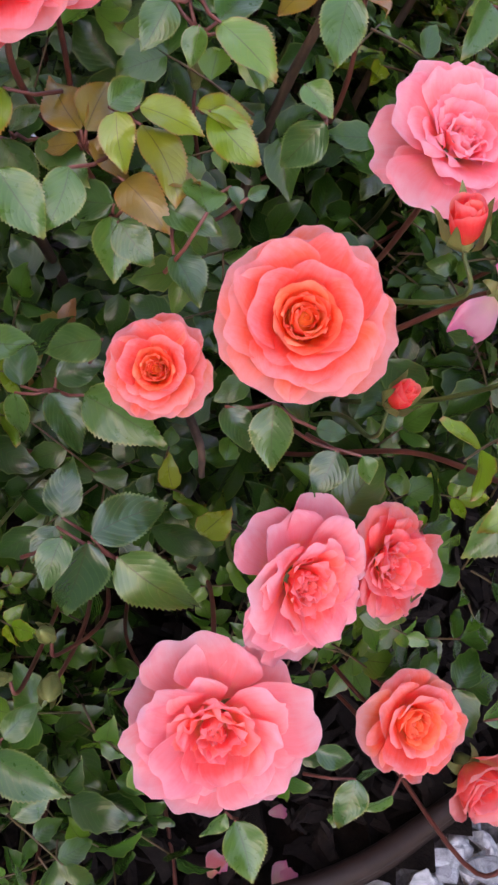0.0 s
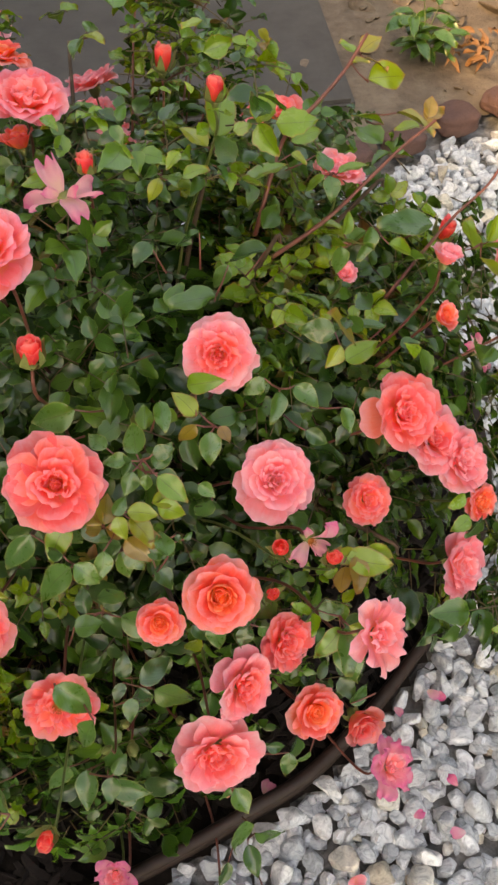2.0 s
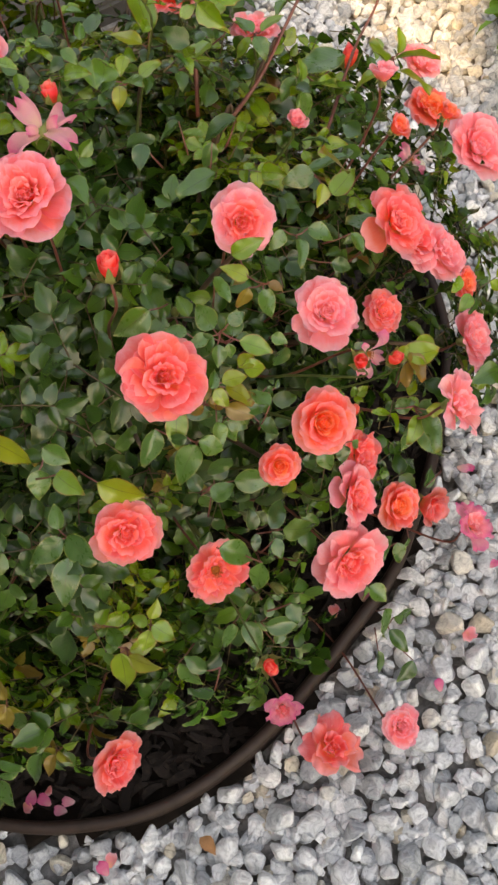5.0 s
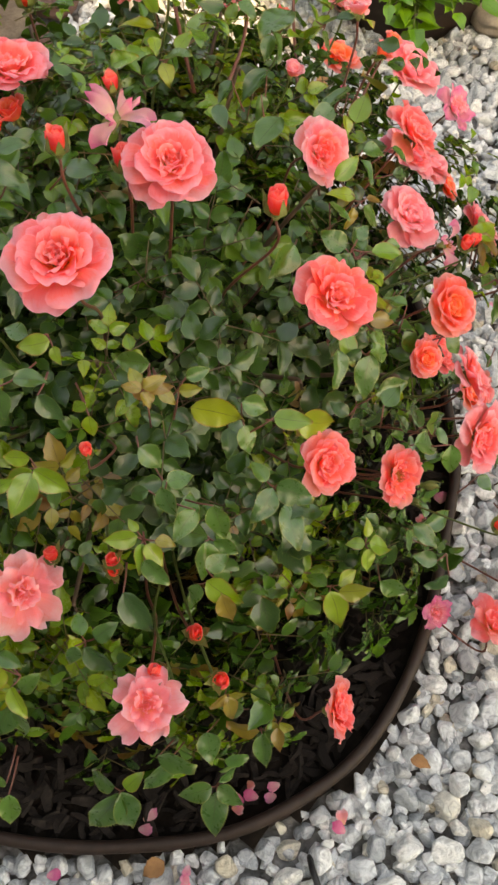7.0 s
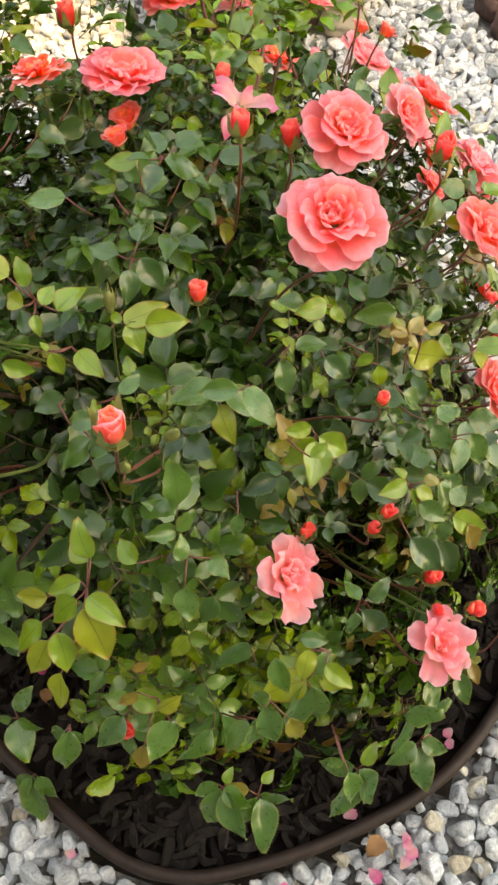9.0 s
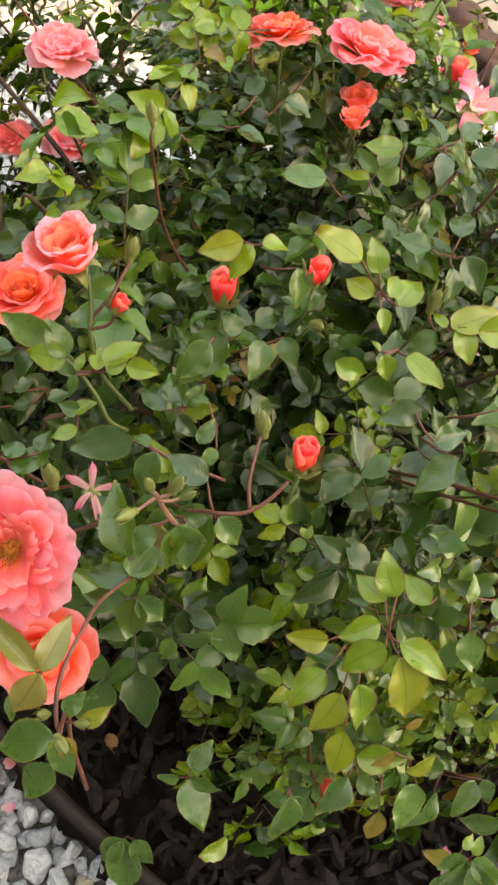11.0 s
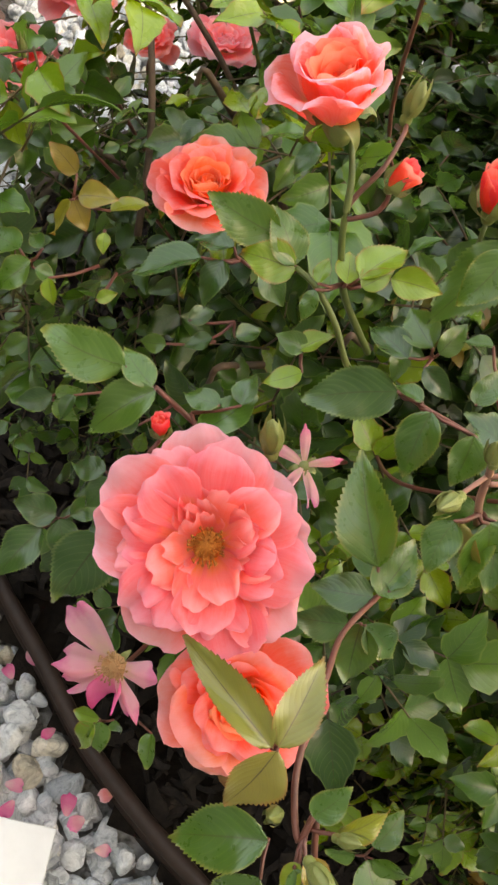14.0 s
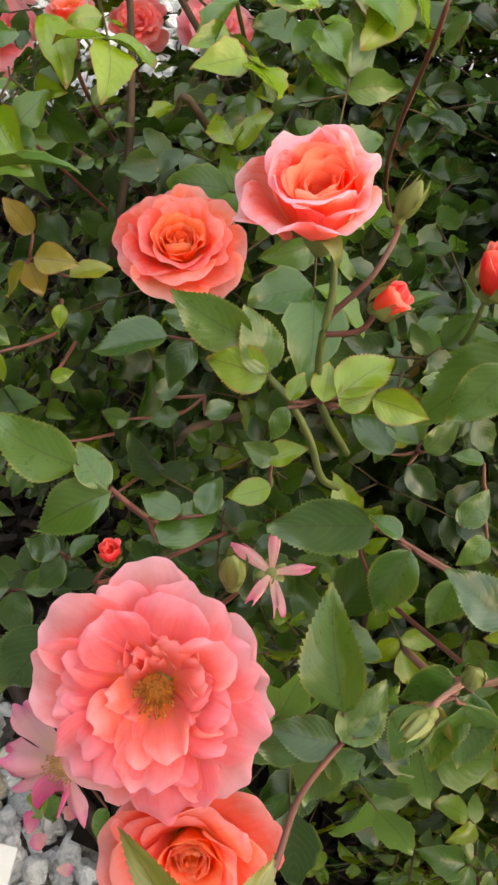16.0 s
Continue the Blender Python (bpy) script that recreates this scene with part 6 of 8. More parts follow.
spray((0.082, 0.465, 0.541), [((0.081, 0.459, 0.544), (0.075, 0.432, 0.533), 1.00, "mid", -16),
      ((0.096, 0.465, 0.543), (0.115, 0.445, 0.535), 1.10, "mid", 21),
      ((0.140, 0.454, 0.519), (0.145, 0.434, 0.506), 1.10, "mid", 1),
      ((0.068, 0.464, 0.559), (0.049, 0.454, 0.550), 1.10, "mid", -19),
      ((0.101, 0.428, 0.524), (0.121, 0.418, 0.514), 1.10, "dark", 18)])
spray((0.020, 0.418, 0.556), [((0.016, 0.411, 0.558), (0.013, 0.391, 0.536), 1.00, "mid", -2),
      ((0.004, 0.417, 0.562), (-0.012, 0.410, 0.548), 1.10, "bronze", -22),
      ((0.008, 0.425, 0.568), (-0.008, 0.430, 0.561), 1.10, "bronze", 15),
      ((0.025, 0.414, 0.560), (0.031, 0.399, 0.556), 1.10, "bronze", -5)])
spray((0.154, 0.518, 0.514), [((0.152, 0.511, 0.518), (0.186, 0.520, 0.532), 1.00, "young", -25),
      ((0.198, 0.550, 0.519), (0.130, 0.560, 0.527), 0.50, "mid", 12),
      ((0.149, 0.525, 0.525), (0.134, 0.508, 0.512), 1.10, "young", -8),
      ((0.145, 0.537, 0.531), (0.111, 0.546, 0.529), 1.00, "mid", -28)])
spray((0.192, 0.508, 0.447), [((0.208, 0.498, 0.449), (0.176, 0.523, 0.453), 1.00, "mid", 9)])
spray((-0.134, 0.248, 0.446), [((-0.133, 0.244, 0.450), (-0.105, 0.225, 0.425), 1.00, "mid", -11),
      ((-0.103, 0.217, 0.434), (-0.120, 0.202, 0.411), 1.00, "mid", 26)])
spray((-0.118, 0.222, 0.256), [((-0.134, 0.223, 0.282), (-0.136, 0.187, 0.272), 1.00, "mid", 6),
      ((-0.116, 0.216, 0.253), (-0.078, 0.199, 0.254), 1.00, "mid", -14),
      ((-0.218, 0.215, 0.295), (-0.209, 0.182, 0.280), 1.00, "mid", 23),
      ((-0.110, 0.220, 0.267), (-0.095, 0.234, 0.276), 1.10, "dark", 3),
      ((-0.148, 0.223, 0.297), (-0.170, 0.207, 0.283), 1.00, "mid", -17)])
spray((0.116, 0.289, 0.396), [((0.120, 0.281, 0.402), (0.129, 0.249, 0.373), 1.00, "mid", 20),
      ((0.113, 0.285, 0.409), (0.092, 0.267, 0.385), 1.00, "mid", 0),
      ((0.119, 0.284, 0.416), (0.145, 0.294, 0.413), 1.10, "mid", -20)])
spray((0.141, 0.338, 0.456), [((0.140, 0.336, 0.461), (0.174, 0.332, 0.442), 1.00, "young", 17),
      ((0.134, 0.330, 0.462), (0.136, 0.299, 0.452), 1.00, "bronze", -3),
      ((0.137, 0.333, 0.462), (0.110, 0.330, 0.464), 1.10, "young", -23)])
spray((0.047, 0.701, 0.629), [((0.051, 0.705, 0.641), (0.067, 0.750, 0.676), 1.00, "young", 14),
      ((0.039, 0.697, 0.635), (0.014, 0.722, 0.649), 1.00, "young", -6),
      ((0.076, 0.676, 0.606), (0.117, 0.697, 0.615), 1.00, "young", -26),
      ((0.122, 0.701, 0.617), (0.139, 0.696, 0.611), 1.10, "young", 11),
      ((0.146, 0.700, 0.614), (0.157, 0.691, 0.601), 1.10, "young", -9)])
spray((0.213, 0.784, 0.637), [((0.212, 0.781, 0.642), (0.260, 0.800, 0.636), 1.00, "young", 28),
      ((0.196, 0.796, 0.652), (0.214, 0.793, 0.658), 1.10, "bronze", 8),
      ((0.239, 0.753, 0.619), (0.278, 0.731, 0.617), 1.00, "bronze", -12),
      ((0.224, 0.744, 0.613), (0.194, 0.756, 0.624), 1.00, "young", 25)])
spray((0.212, 0.675, 0.535), [((0.280, 0.696, 0.516), (0.218, 0.701, 0.517), 1.00, "mid", 5),
      ((0.204, 0.669, 0.544), (0.194, 0.641, 0.521), 1.00, "mid", -15),
      ((0.197, 0.664, 0.543), (0.169, 0.656, 0.531), 1.00, "mid", 22),
      ((0.222, 0.657, 0.528), (0.260, 0.649, 0.512), 1.00, "young", 2)])
spray((0.016, 0.164, 0.188), [((0.016, 0.171, 0.233), (0.001, 0.150, 0.205), 1.00, "mid", -18),
      ((0.023, 0.164, 0.208), (0.055, 0.160, 0.190), 1.00, "dark", 19),
      ((0.015, 0.158, 0.188), (0.023, 0.127, 0.179), 1.00, "dark", -1),
      ((-0.007, 0.147, 0.171), (-0.017, 0.125, 0.161), 1.10, "dark", -21),
      ((0.027, 0.121, 0.149), (-0.002, 0.108, 0.142), 1.00, "dark", 16)])
spray((0.164, 0.279, 0.249), [((0.137, 0.274, 0.239), (0.160, 0.288, 0.248), 1.10, "dark", -4),
      ((0.089, 0.234, 0.222), (0.074, 0.226, 0.213), 1.10, "mid", -24)])
spray((-0.060, 0.268, 0.359), [((-0.058, 0.265, 0.364), (-0.019, 0.256, 0.340), 1.00, "dark", 13),
      ((-0.070, 0.268, 0.373), (-0.038, 0.289, 0.376), 1.00, "dark", -7),
      ((-0.071, 0.266, 0.371), (-0.078, 0.247, 0.332), 1.00, "dark", -27),
      ((-0.084, 0.274, 0.376), (-0.081, 0.287, 0.399), 1.10, "dark", 10),
      ((-0.086, 0.271, 0.373), (-0.094, 0.256, 0.364), 1.10, "dark", -10)])
spray((-0.121, 0.235, 0.231), [((-0.121, 0.231, 0.231), (-0.088, 0.215, 0.221), 1.00, "mid", 27),
      ((-0.111, 0.207, 0.200), (-0.092, 0.219, 0.213), 1.10, "mid", 7)])
spray((-0.072, 0.350, 0.484), [((-0.071, 0.344, 0.487), (-0.066, 0.327, 0.467), 1.10, "mid", -13),
      ((-0.067, 0.342, 0.486), (-0.052, 0.334, 0.472), 1.10, "mid", 24),
      ((-0.073, 0.344, 0.485), (-0.089, 0.344, 0.480), 1.10, "dark", 4),
      ((-0.070, 0.347, 0.491), (-0.096, 0.355, 0.489), 1.10, "dark", -16),
      ((-0.066, 0.345, 0.490), (-0.052, 0.357, 0.490), 1.10, "dark", 21)])
spray((-0.046, 0.342, 0.492), [((-0.049, 0.340, 0.497), (-0.025, 0.331, 0.496), 1.10, "dark", 1),
      ((-0.042, 0.326, 0.484), (-0.028, 0.310, 0.474), 1.10, "dark", -19),
      ((-0.015, 0.340, 0.504), (-0.007, 0.344, 0.508), 1.10, "dark", 18),
      ((-0.022, 0.344, 0.506), (-0.017, 0.338, 0.500), 1.10, "dark", -2)])
spray((-0.100, 0.332, 0.398), [((-0.101, 0.327, 0.400), (-0.082, 0.311, 0.379), 1.00, "dark", -22),
      ((-0.118, 0.328, 0.397), (-0.116, 0.316, 0.378), 1.10, "mid", 15),
      ((-0.116, 0.332, 0.398), (-0.118, 0.355, 0.410), 1.10, "dark", -5),
      ((-0.075, 0.332, 0.432), (-0.104, 0.333, 0.418), 1.00, "dark", -25),
      ((-0.082, 0.320, 0.408), (-0.044, 0.299, 0.403), 1.00, "mid", 12),
      ((-0.099, 0.334, 0.404), (-0.078, 0.338, 0.414), 1.10, "dark", -8)])
spray((-0.067, 0.363, 0.525), [((-0.059, 0.355, 0.522), (-0.038, 0.335, 0.507), 1.00, "bronze", -28),
      ((-0.069, 0.356, 0.526), (-0.063, 0.340, 0.510), 1.10, "young", 9),
      ((-0.060, 0.358, 0.528), (-0.034, 0.356, 0.522), 1.10, "young", -11),
      ((-0.072, 0.357, 0.527), (-0.059, 0.369, 0.534), 1.10, "mid", 26)])
spray((-0.035, 0.373, 0.523), [((-0.034, 0.366, 0.525), (-0.011, 0.361, 0.508), 1.10, "young", 6),
      ((-0.039, 0.366, 0.526), (-0.016, 0.374, 0.522), 1.10, "young", -14)])
spray((-0.113, 0.366, 0.507), [((-0.118, 0.360, 0.508), (-0.105, 0.355, 0.484), 1.10, "mid", 23),
      ((-0.102, 0.359, 0.510), (-0.080, 0.345, 0.503), 1.10, "mid", 3),
      ((-0.114, 0.361, 0.511), (-0.103, 0.368, 0.521), 1.10, "mid", -17)])
spray((0.004, 0.294, 0.440), [((0.004, 0.289, 0.444), (0.005, 0.269, 0.427), 1.10, "mid", 20),
      ((-0.016, 0.292, 0.437), (-0.003, 0.280, 0.425), 1.10, "dark", 0),
      ((0.022, 0.291, 0.431), (0.036, 0.292, 0.429), 1.10, "dark", -20),
      ((0.033, 0.293, 0.417), (0.026, 0.282, 0.400), 1.10, "dark", 17),
      ((0.043, 0.293, 0.416), (0.049, 0.287, 0.405), 1.10, "mid", -3)])
spray((0.012, 0.369, 0.525), [((0.012, 0.362, 0.527), (-0.004, 0.357, 0.508), 1.10, "dark", -23),
      ((0.002, 0.374, 0.536), (0.014, 0.362, 0.531), 1.10, "mid", 14)])
spray((0.008, 0.198, 0.258), [((0.007, 0.195, 0.264), (0.019, 0.172, 0.250), 1.10, "mid", -6),
      ((0.002, 0.194, 0.275), (-0.007, 0.183, 0.267), 1.10, "mid", -26),
      ((0.065, 0.226, 0.254), (0.059, 0.207, 0.236), 1.10, "mid", 11),
      ((0.042, 0.228, 0.276), (0.062, 0.226, 0.272), 1.10, "dark", -9)])
spray((-0.238, 0.376, 0.522), [((-0.275, 0.402, 0.558), (-0.252, 0.360, 0.537), 1.00, "young", 28),
      ((-0.234, 0.378, 0.535), (-0.219, 0.357, 0.521), 1.10, "mid", 8),
      ((-0.246, 0.367, 0.521), (-0.258, 0.352, 0.499), 1.10, "mid", -12),
      ((-0.205, 0.339, 0.501), (-0.172, 0.310, 0.475), 1.00, "young", 25)])
spray((-0.255, 0.328, 0.454), [((-0.259, 0.326, 0.459), (-0.297, 0.320, 0.455), 1.00, "mid", 5),
      ((-0.261, 0.309, 0.450), (-0.285, 0.272, 0.434), 1.00, "mid", -15),
      ((-0.254, 0.325, 0.460), (-0.243, 0.289, 0.450), 1.00, "mid", 22),
      ((-0.258, 0.334, 0.463), (-0.252, 0.356, 0.474), 1.10, "mid", 2)])
spray((-0.338, 0.342, 0.464), [((-0.344, 0.341, 0.470), (-0.370, 0.323, 0.448), 1.00, "mid", -18),
      ((-0.338, 0.336, 0.467), (-0.332, 0.313, 0.452), 1.10, "mid", 19),
      ((-0.339, 0.342, 0.471), (-0.357, 0.382, 0.468), 1.00, "dark", -1),
      ((-0.348, 0.359, 0.488), (-0.318, 0.378, 0.490), 1.00, "mid", -21)])
spray((0.007, 0.440, 0.587), [((-0.000, 0.437, 0.591), (0.027, 0.427, 0.607), 1.00, "young", 16),
      ((0.005, 0.416, 0.576), (-0.014, 0.437, 0.586), 1.00, "young", -4),
      ((-0.093, 0.419, 0.594), (-0.132, 0.416, 0.585), 1.00, "mid", -24),
      ((-0.111, 0.402, 0.576), (-0.099, 0.375, 0.569), 1.00, "young", 13),
      ((-0.110, 0.349, 0.534), (-0.126, 0.322, 0.514), 1.00, "young", -7),
      ((-0.082, 0.330, 0.515), (-0.087, 0.310, 0.500), 1.10, "mid", -27)])
spray((-0.260, 0.252, 0.313), [((-0.267, 0.249, 0.314), (-0.285, 0.220, 0.281), 1.00, "young", 10),
      ((-0.257, 0.245, 0.319), (-0.229, 0.238, 0.314), 1.10, "young", -10),
      ((-0.266, 0.254, 0.320), (-0.265, 0.282, 0.318), 1.10, "mid", 27),
      ((-0.261, 0.242, 0.313), (-0.240, 0.210, 0.317), 1.00, "bronze", 7),
      ((-0.273, 0.280, 0.338), (-0.254, 0.289, 0.353), 1.10, "young", -13)])
spray((-0.405, 0.246, 0.170), [((-0.410, 0.240, 0.171), (-0.438, 0.216, 0.154), 1.00, "mid", 24),
      ((-0.406, 0.239, 0.172), (-0.396, 0.209, 0.161), 1.00, "mid", 4),
      ((-0.410, 0.244, 0.174), (-0.432, 0.276, 0.175), 1.00, "bronze", -16),
      ((-0.405, 0.268, 0.203), (-0.420, 0.293, 0.202), 1.10, "mid", 21),
      ((-0.453, 0.280, 0.232), (-0.472, 0.260, 0.204), 1.00, "mid", 1),
      ((-0.502, 0.293, 0.242), (-0.542, 0.297, 0.212), 1.00, "mid", -19),
      ((-0.507, 0.301, 0.259), (-0.492, 0.260, 0.260), 1.00, "mid", 18)])
spray((-0.183, 0.165, 0.377), [((-0.196, 0.168, 0.379), (-0.210, 0.187, 0.388), 1.10, "dark", -2),
      ((-0.198, 0.151, 0.366), (-0.223, 0.160, 0.364), 1.10, "dark", -22),
      ((-0.094, 0.182, 0.391), (-0.097, 0.163, 0.382), 1.10, "dark", 15),
      ((-0.075, 0.246, 0.399), (-0.078, 0.227, 0.388), 1.10, "dark", -5),
      ((-0.116, 0.292, 0.457), (-0.090, 0.291, 0.460), 1.10, "dark", -25),
      ((-0.029, 0.325, 0.505), (-0.035, 0.351, 0.507), 1.10, "mid", 12)])
spray((-0.337, 0.406, 0.590), [((-0.344, 0.398, 0.589), (-0.341, 0.377, 0.570), 1.10, "dark", -8),
      ((-0.292, 0.422, 0.630), (-0.307, 0.454, 0.624), 1.00, "mid", -28),
      ((-0.279, 0.396, 0.616), (-0.263, 0.383, 0.621), 1.10, "mid", 9),
      ((-0.348, 0.372, 0.564), (-0.347, 0.351, 0.558), 1.10, "mid", -11),
      ((-0.402, 0.356, 0.517), (-0.408, 0.329, 0.505), 1.10, "mid", 26),
      ((-0.433, 0.356, 0.505), (-0.445, 0.318, 0.483), 1.00, "dark", 6)])
spray((-0.083, 0.357, 0.510), [((-0.083, 0.354, 0.518), (-0.101, 0.377, 0.530), 1.00, "bronze", -14),
      ((-0.081, 0.354, 0.518), (-0.075, 0.378, 0.529), 1.10, "bronze", 23),
      ((-0.084, 0.353, 0.513), (-0.101, 0.356, 0.509), 1.10, "bronze", 3),
      ((-0.080, 0.353, 0.514), (-0.062, 0.350, 0.501), 1.10, "bronze", -17),
      ((-0.065, 0.347, 0.502), (-0.047, 0.326, 0.496), 1.10, "bronze", 20),
      ((-0.077, 0.351, 0.511), (-0.067, 0.356, 0.518), 1.10, "bronze", 0),
      ((-0.050, 0.347, 0.506), (-0.034, 0.343, 0.506), 1.10, "bronze", -20)])
spray((-0.042, 0.382, 0.550), [((-0.054, 0.387, 0.563), (-0.076, 0.387, 0.563), 1.10, "mid", 17),
      ((-0.033, 0.381, 0.554), (-0.017, 0.399, 0.565), 1.10, "mid", -3),
      ((-0.031, 0.379, 0.551), (-0.010, 0.370, 0.539), 1.10, "mid", -23),
      ((-0.040, 0.377, 0.553), (-0.043, 0.368, 0.541), 1.10, "mid", 14),
      ((-0.071, 0.396, 0.569), (-0.086, 0.412, 0.572), 1.10, "mid", -6),
      ((-0.047, 0.391, 0.564), (-0.050, 0.419, 0.572), 1.10, "mid", -26)])
spray((0.116, 0.290, 0.427), [((0.115, 0.280, 0.425), (0.093, 0.258, 0.418), 1.00, "young", 11),
      ((0.118, 0.278, 0.428), (0.122, 0.240, 0.407), 1.00, "mid", -9),
      ((0.122, 0.278, 0.432), (0.144, 0.269, 0.427), 1.10, "young", 28),
      ((0.097, 0.297, 0.429), (0.120, 0.295, 0.427), 1.10, "mid", 8),
      ((0.126, 0.329, 0.463), (0.170, 0.323, 0.453), 1.00, "young", -12),
      ((0.130, 0.325, 0.459), (0.143, 0.308, 0.438), 1.10, "young", 25),
      ((0.124, 0.322, 0.460), (0.120, 0.306, 0.437), 1.10, "bronze", 5)])
spray((0.276, 0.768, 0.596), [((0.275, 0.763, 0.601), (0.301, 0.786, 0.603), 1.00, "bronze", -15),
      ((0.271, 0.760, 0.599), (0.288, 0.752, 0.601), 1.10, "bronze", 22),
      ((0.267, 0.758, 0.597), (0.241, 0.758, 0.602), 1.10, "young", 2),
      ((0.278, 0.765, 0.602), (0.285, 0.783, 0.617), 1.10, "bronze", -18)])
spray((0.208, 0.811, 0.655), [((0.207, 0.805, 0.658), (0.231, 0.817, 0.668), 1.10, "bronze", 19),
      ((0.203, 0.803, 0.657), (0.187, 0.818, 0.664), 1.10, "young", -1),
      ((0.209, 0.800, 0.654), (0.237, 0.796, 0.648), 1.10, "bronze", -21)])
spray((0.127, 0.736, 0.609), [((0.126, 0.728, 0.612), (0.161, 0.746, 0.614), 1.00, "young", 16),
      ((0.124, 0.734, 0.615), (0.115, 0.773, 0.625), 1.00, "mid", -4),
      ((0.132, 0.725, 0.609), (0.163, 0.724, 0.594), 1.00, "mid", -24)])
spray((-0.316, 0.411, 0.629), [((-0.317, 0.408, 0.635), (-0.325, 0.421, 0.641), 1.10, "bronze", 13),
      ((-0.316, 0.407, 0.635), (-0.299, 0.398, 0.642), 1.10, "bronze", -7),
      ((-0.319, 0.407, 0.634), (-0.322, 0.394, 0.628), 1.10, "bronze", -27),
      ((-0.317, 0.411, 0.636), (-0.310, 0.425, 0.644), 1.10, "bronze", 10),
      ((-0.314, 0.407, 0.636), (-0.303, 0.391, 0.631), 1.10, "bronze", -10)])
spray((-0.392, 0.232, 0.172), [((-0.391, 0.233, 0.179), (-0.413, 0.233, 0.164), 1.10, "bronze", 27),
      ((-0.389, 0.230, 0.178), (-0.386, 0.211, 0.164), 1.10, "bronze", 7),
      ((-0.389, 0.235, 0.181), (-0.392, 0.255, 0.179), 1.10, "bronze", -13),
      ((-0.395, 0.229, 0.176), (-0.414, 0.212, 0.171), 1.10, "bronze", 24),
      ((-0.382, 0.231, 0.180), (-0.366, 0.223, 0.188), 1.10, "young", 4)])
spray((-0.411, 0.288, 0.238), [((-0.410, 0.286, 0.244), (-0.433, 0.287, 0.242), 1.10, "bronze", -16),
      ((-0.408, 0.284, 0.243), (-0.396, 0.266, 0.237), 1.10, "bronze", 21),
      ((-0.406, 0.288, 0.251), (-0.406, 0.310, 0.260), 1.10, "bronze", 1),
      ((-0.411, 0.284, 0.240), (-0.424, 0.265, 0.222), 1.10, "bronze", -19)])
spray((-0.224, 0.237, 0.379), [((-0.226, 0.236, 0.385), (-0.238, 0.252, 0.384), 1.10, "young", 18),
      ((-0.227, 0.231, 0.381), (-0.242, 0.221, 0.363), 1.10, "young", -2),
      ((-0.222, 0.233, 0.385), (-0.209, 0.216, 0.367), 1.10, "young", -22),
      ((-0.221, 0.238, 0.389), (-0.206, 0.246, 0.402), 1.10, "young", 15)])
spray((-0.170, 0.539, 0.678), [((-0.298, 0.414, 0.606), (-0.289, 0.403, 0.610), 1.10, "bronze", -5),
      ((-0.303, 0.414, 0.608), (-0.316, 0.413, 0.602), 1.10, "bronze", -25),
      ((-0.301, 0.418, 0.611), (-0.305, 0.432, 0.612), 1.10, "bronze", 12),
      ((-0.300, 0.410, 0.607), (-0.297, 0.394, 0.601), 1.10, "bronze", -8)])
spray((0.326, 0.664, 0.512), [((0.325, 0.656, 0.515), (0.373, 0.638, 0.520), 1.00, "young", -28),
      ((0.315, 0.658, 0.512), (0.319, 0.702, 0.515), 1.00, "young", 9),
      ((0.321, 0.645, 0.509), (0.354, 0.614, 0.495), 1.00, "young", -11),
      ((0.307, 0.658, 0.509), (0.267, 0.655, 0.502), 1.00, "young", 26),
      ((0.331, 0.659, 0.518), (0.346, 0.676, 0.539), 1.00, "young", 6)])
spray((0.163, 0.686, 0.602), [((0.158, 0.683, 0.606), (0.152, 0.708, 0.615), 1.10, "mid", -14),
      ((0.158, 0.679, 0.604), (0.158, 0.654, 0.595), 1.10, "mid", 23),
      ((0.153, 0.680, 0.604), (0.129, 0.680, 0.590), 1.10, "young", 3),
      ((0.167, 0.681, 0.605), (0.196, 0.684, 0.614), 1.00, "young", -17)])
spray((-0.071, 0.889, 0.651), [((-0.076, 0.888, 0.655), (-0.066, 0.913, 0.653), 1.10, "mid", 20),
      ((-0.078, 0.884, 0.654), (-0.056, 0.869, 0.659), 1.10, "young", 0),
      ((-0.080, 0.886, 0.652), (-0.089, 0.888, 0.633), 1.10, "young", -20),
      ((-0.082, 0.880, 0.652), (-0.092, 0.852, 0.654), 1.10, "mid", 17)])
spray((0.003, 0.646, 0.642), [((-0.003, 0.646, 0.645), (0.008, 0.622, 0.660), 1.00, "mid", -3),
      ((-0.010, 0.648, 0.646), (-0.027, 0.664, 0.635), 1.10, "mid", -23),
      ((-0.009, 0.645, 0.643), (-0.022, 0.625, 0.635), 1.10, "young", 14),
      ((0.012, 0.642, 0.644), (0.035, 0.643, 0.656), 1.10, "young", -6)])
spray((0.158, 0.560, 0.621), [((0.152, 0.560, 0.624), (0.174, 0.538, 0.633), 1.00, "mid", -26),
      ((0.151, 0.562, 0.621), (0.146, 0.581, 0.607), 1.10, "young", 11),
      ((0.150, 0.558, 0.619), (0.142, 0.543, 0.600), 1.10, "mid", -9),
      ((0.152, 0.568, 0.625), (0.161, 0.581, 0.640), 1.10, "young", 28)])

spray((-0.610, 0.762, 0.640), [((-0.612, 0.766, 0.634), (-0.619, 0.755, 0.600), 0.85, "olive", 24),
      ((-0.609, 0.756, 0.636), (-0.619, 0.743, 0.604), 1.25, "mid", -8),
      ((-0.617, 0.770, 0.640), (-0.634, 0.772, 0.628), 1.15, "mid", 12)])
# ---- the mass of leaves ----
q = random.Random(11)
LEAVES = {"deep": [], "mass": [], "green": [], "fresh": [], "copper": []}
CORE = MID + Vector((0, 0, 0.22))


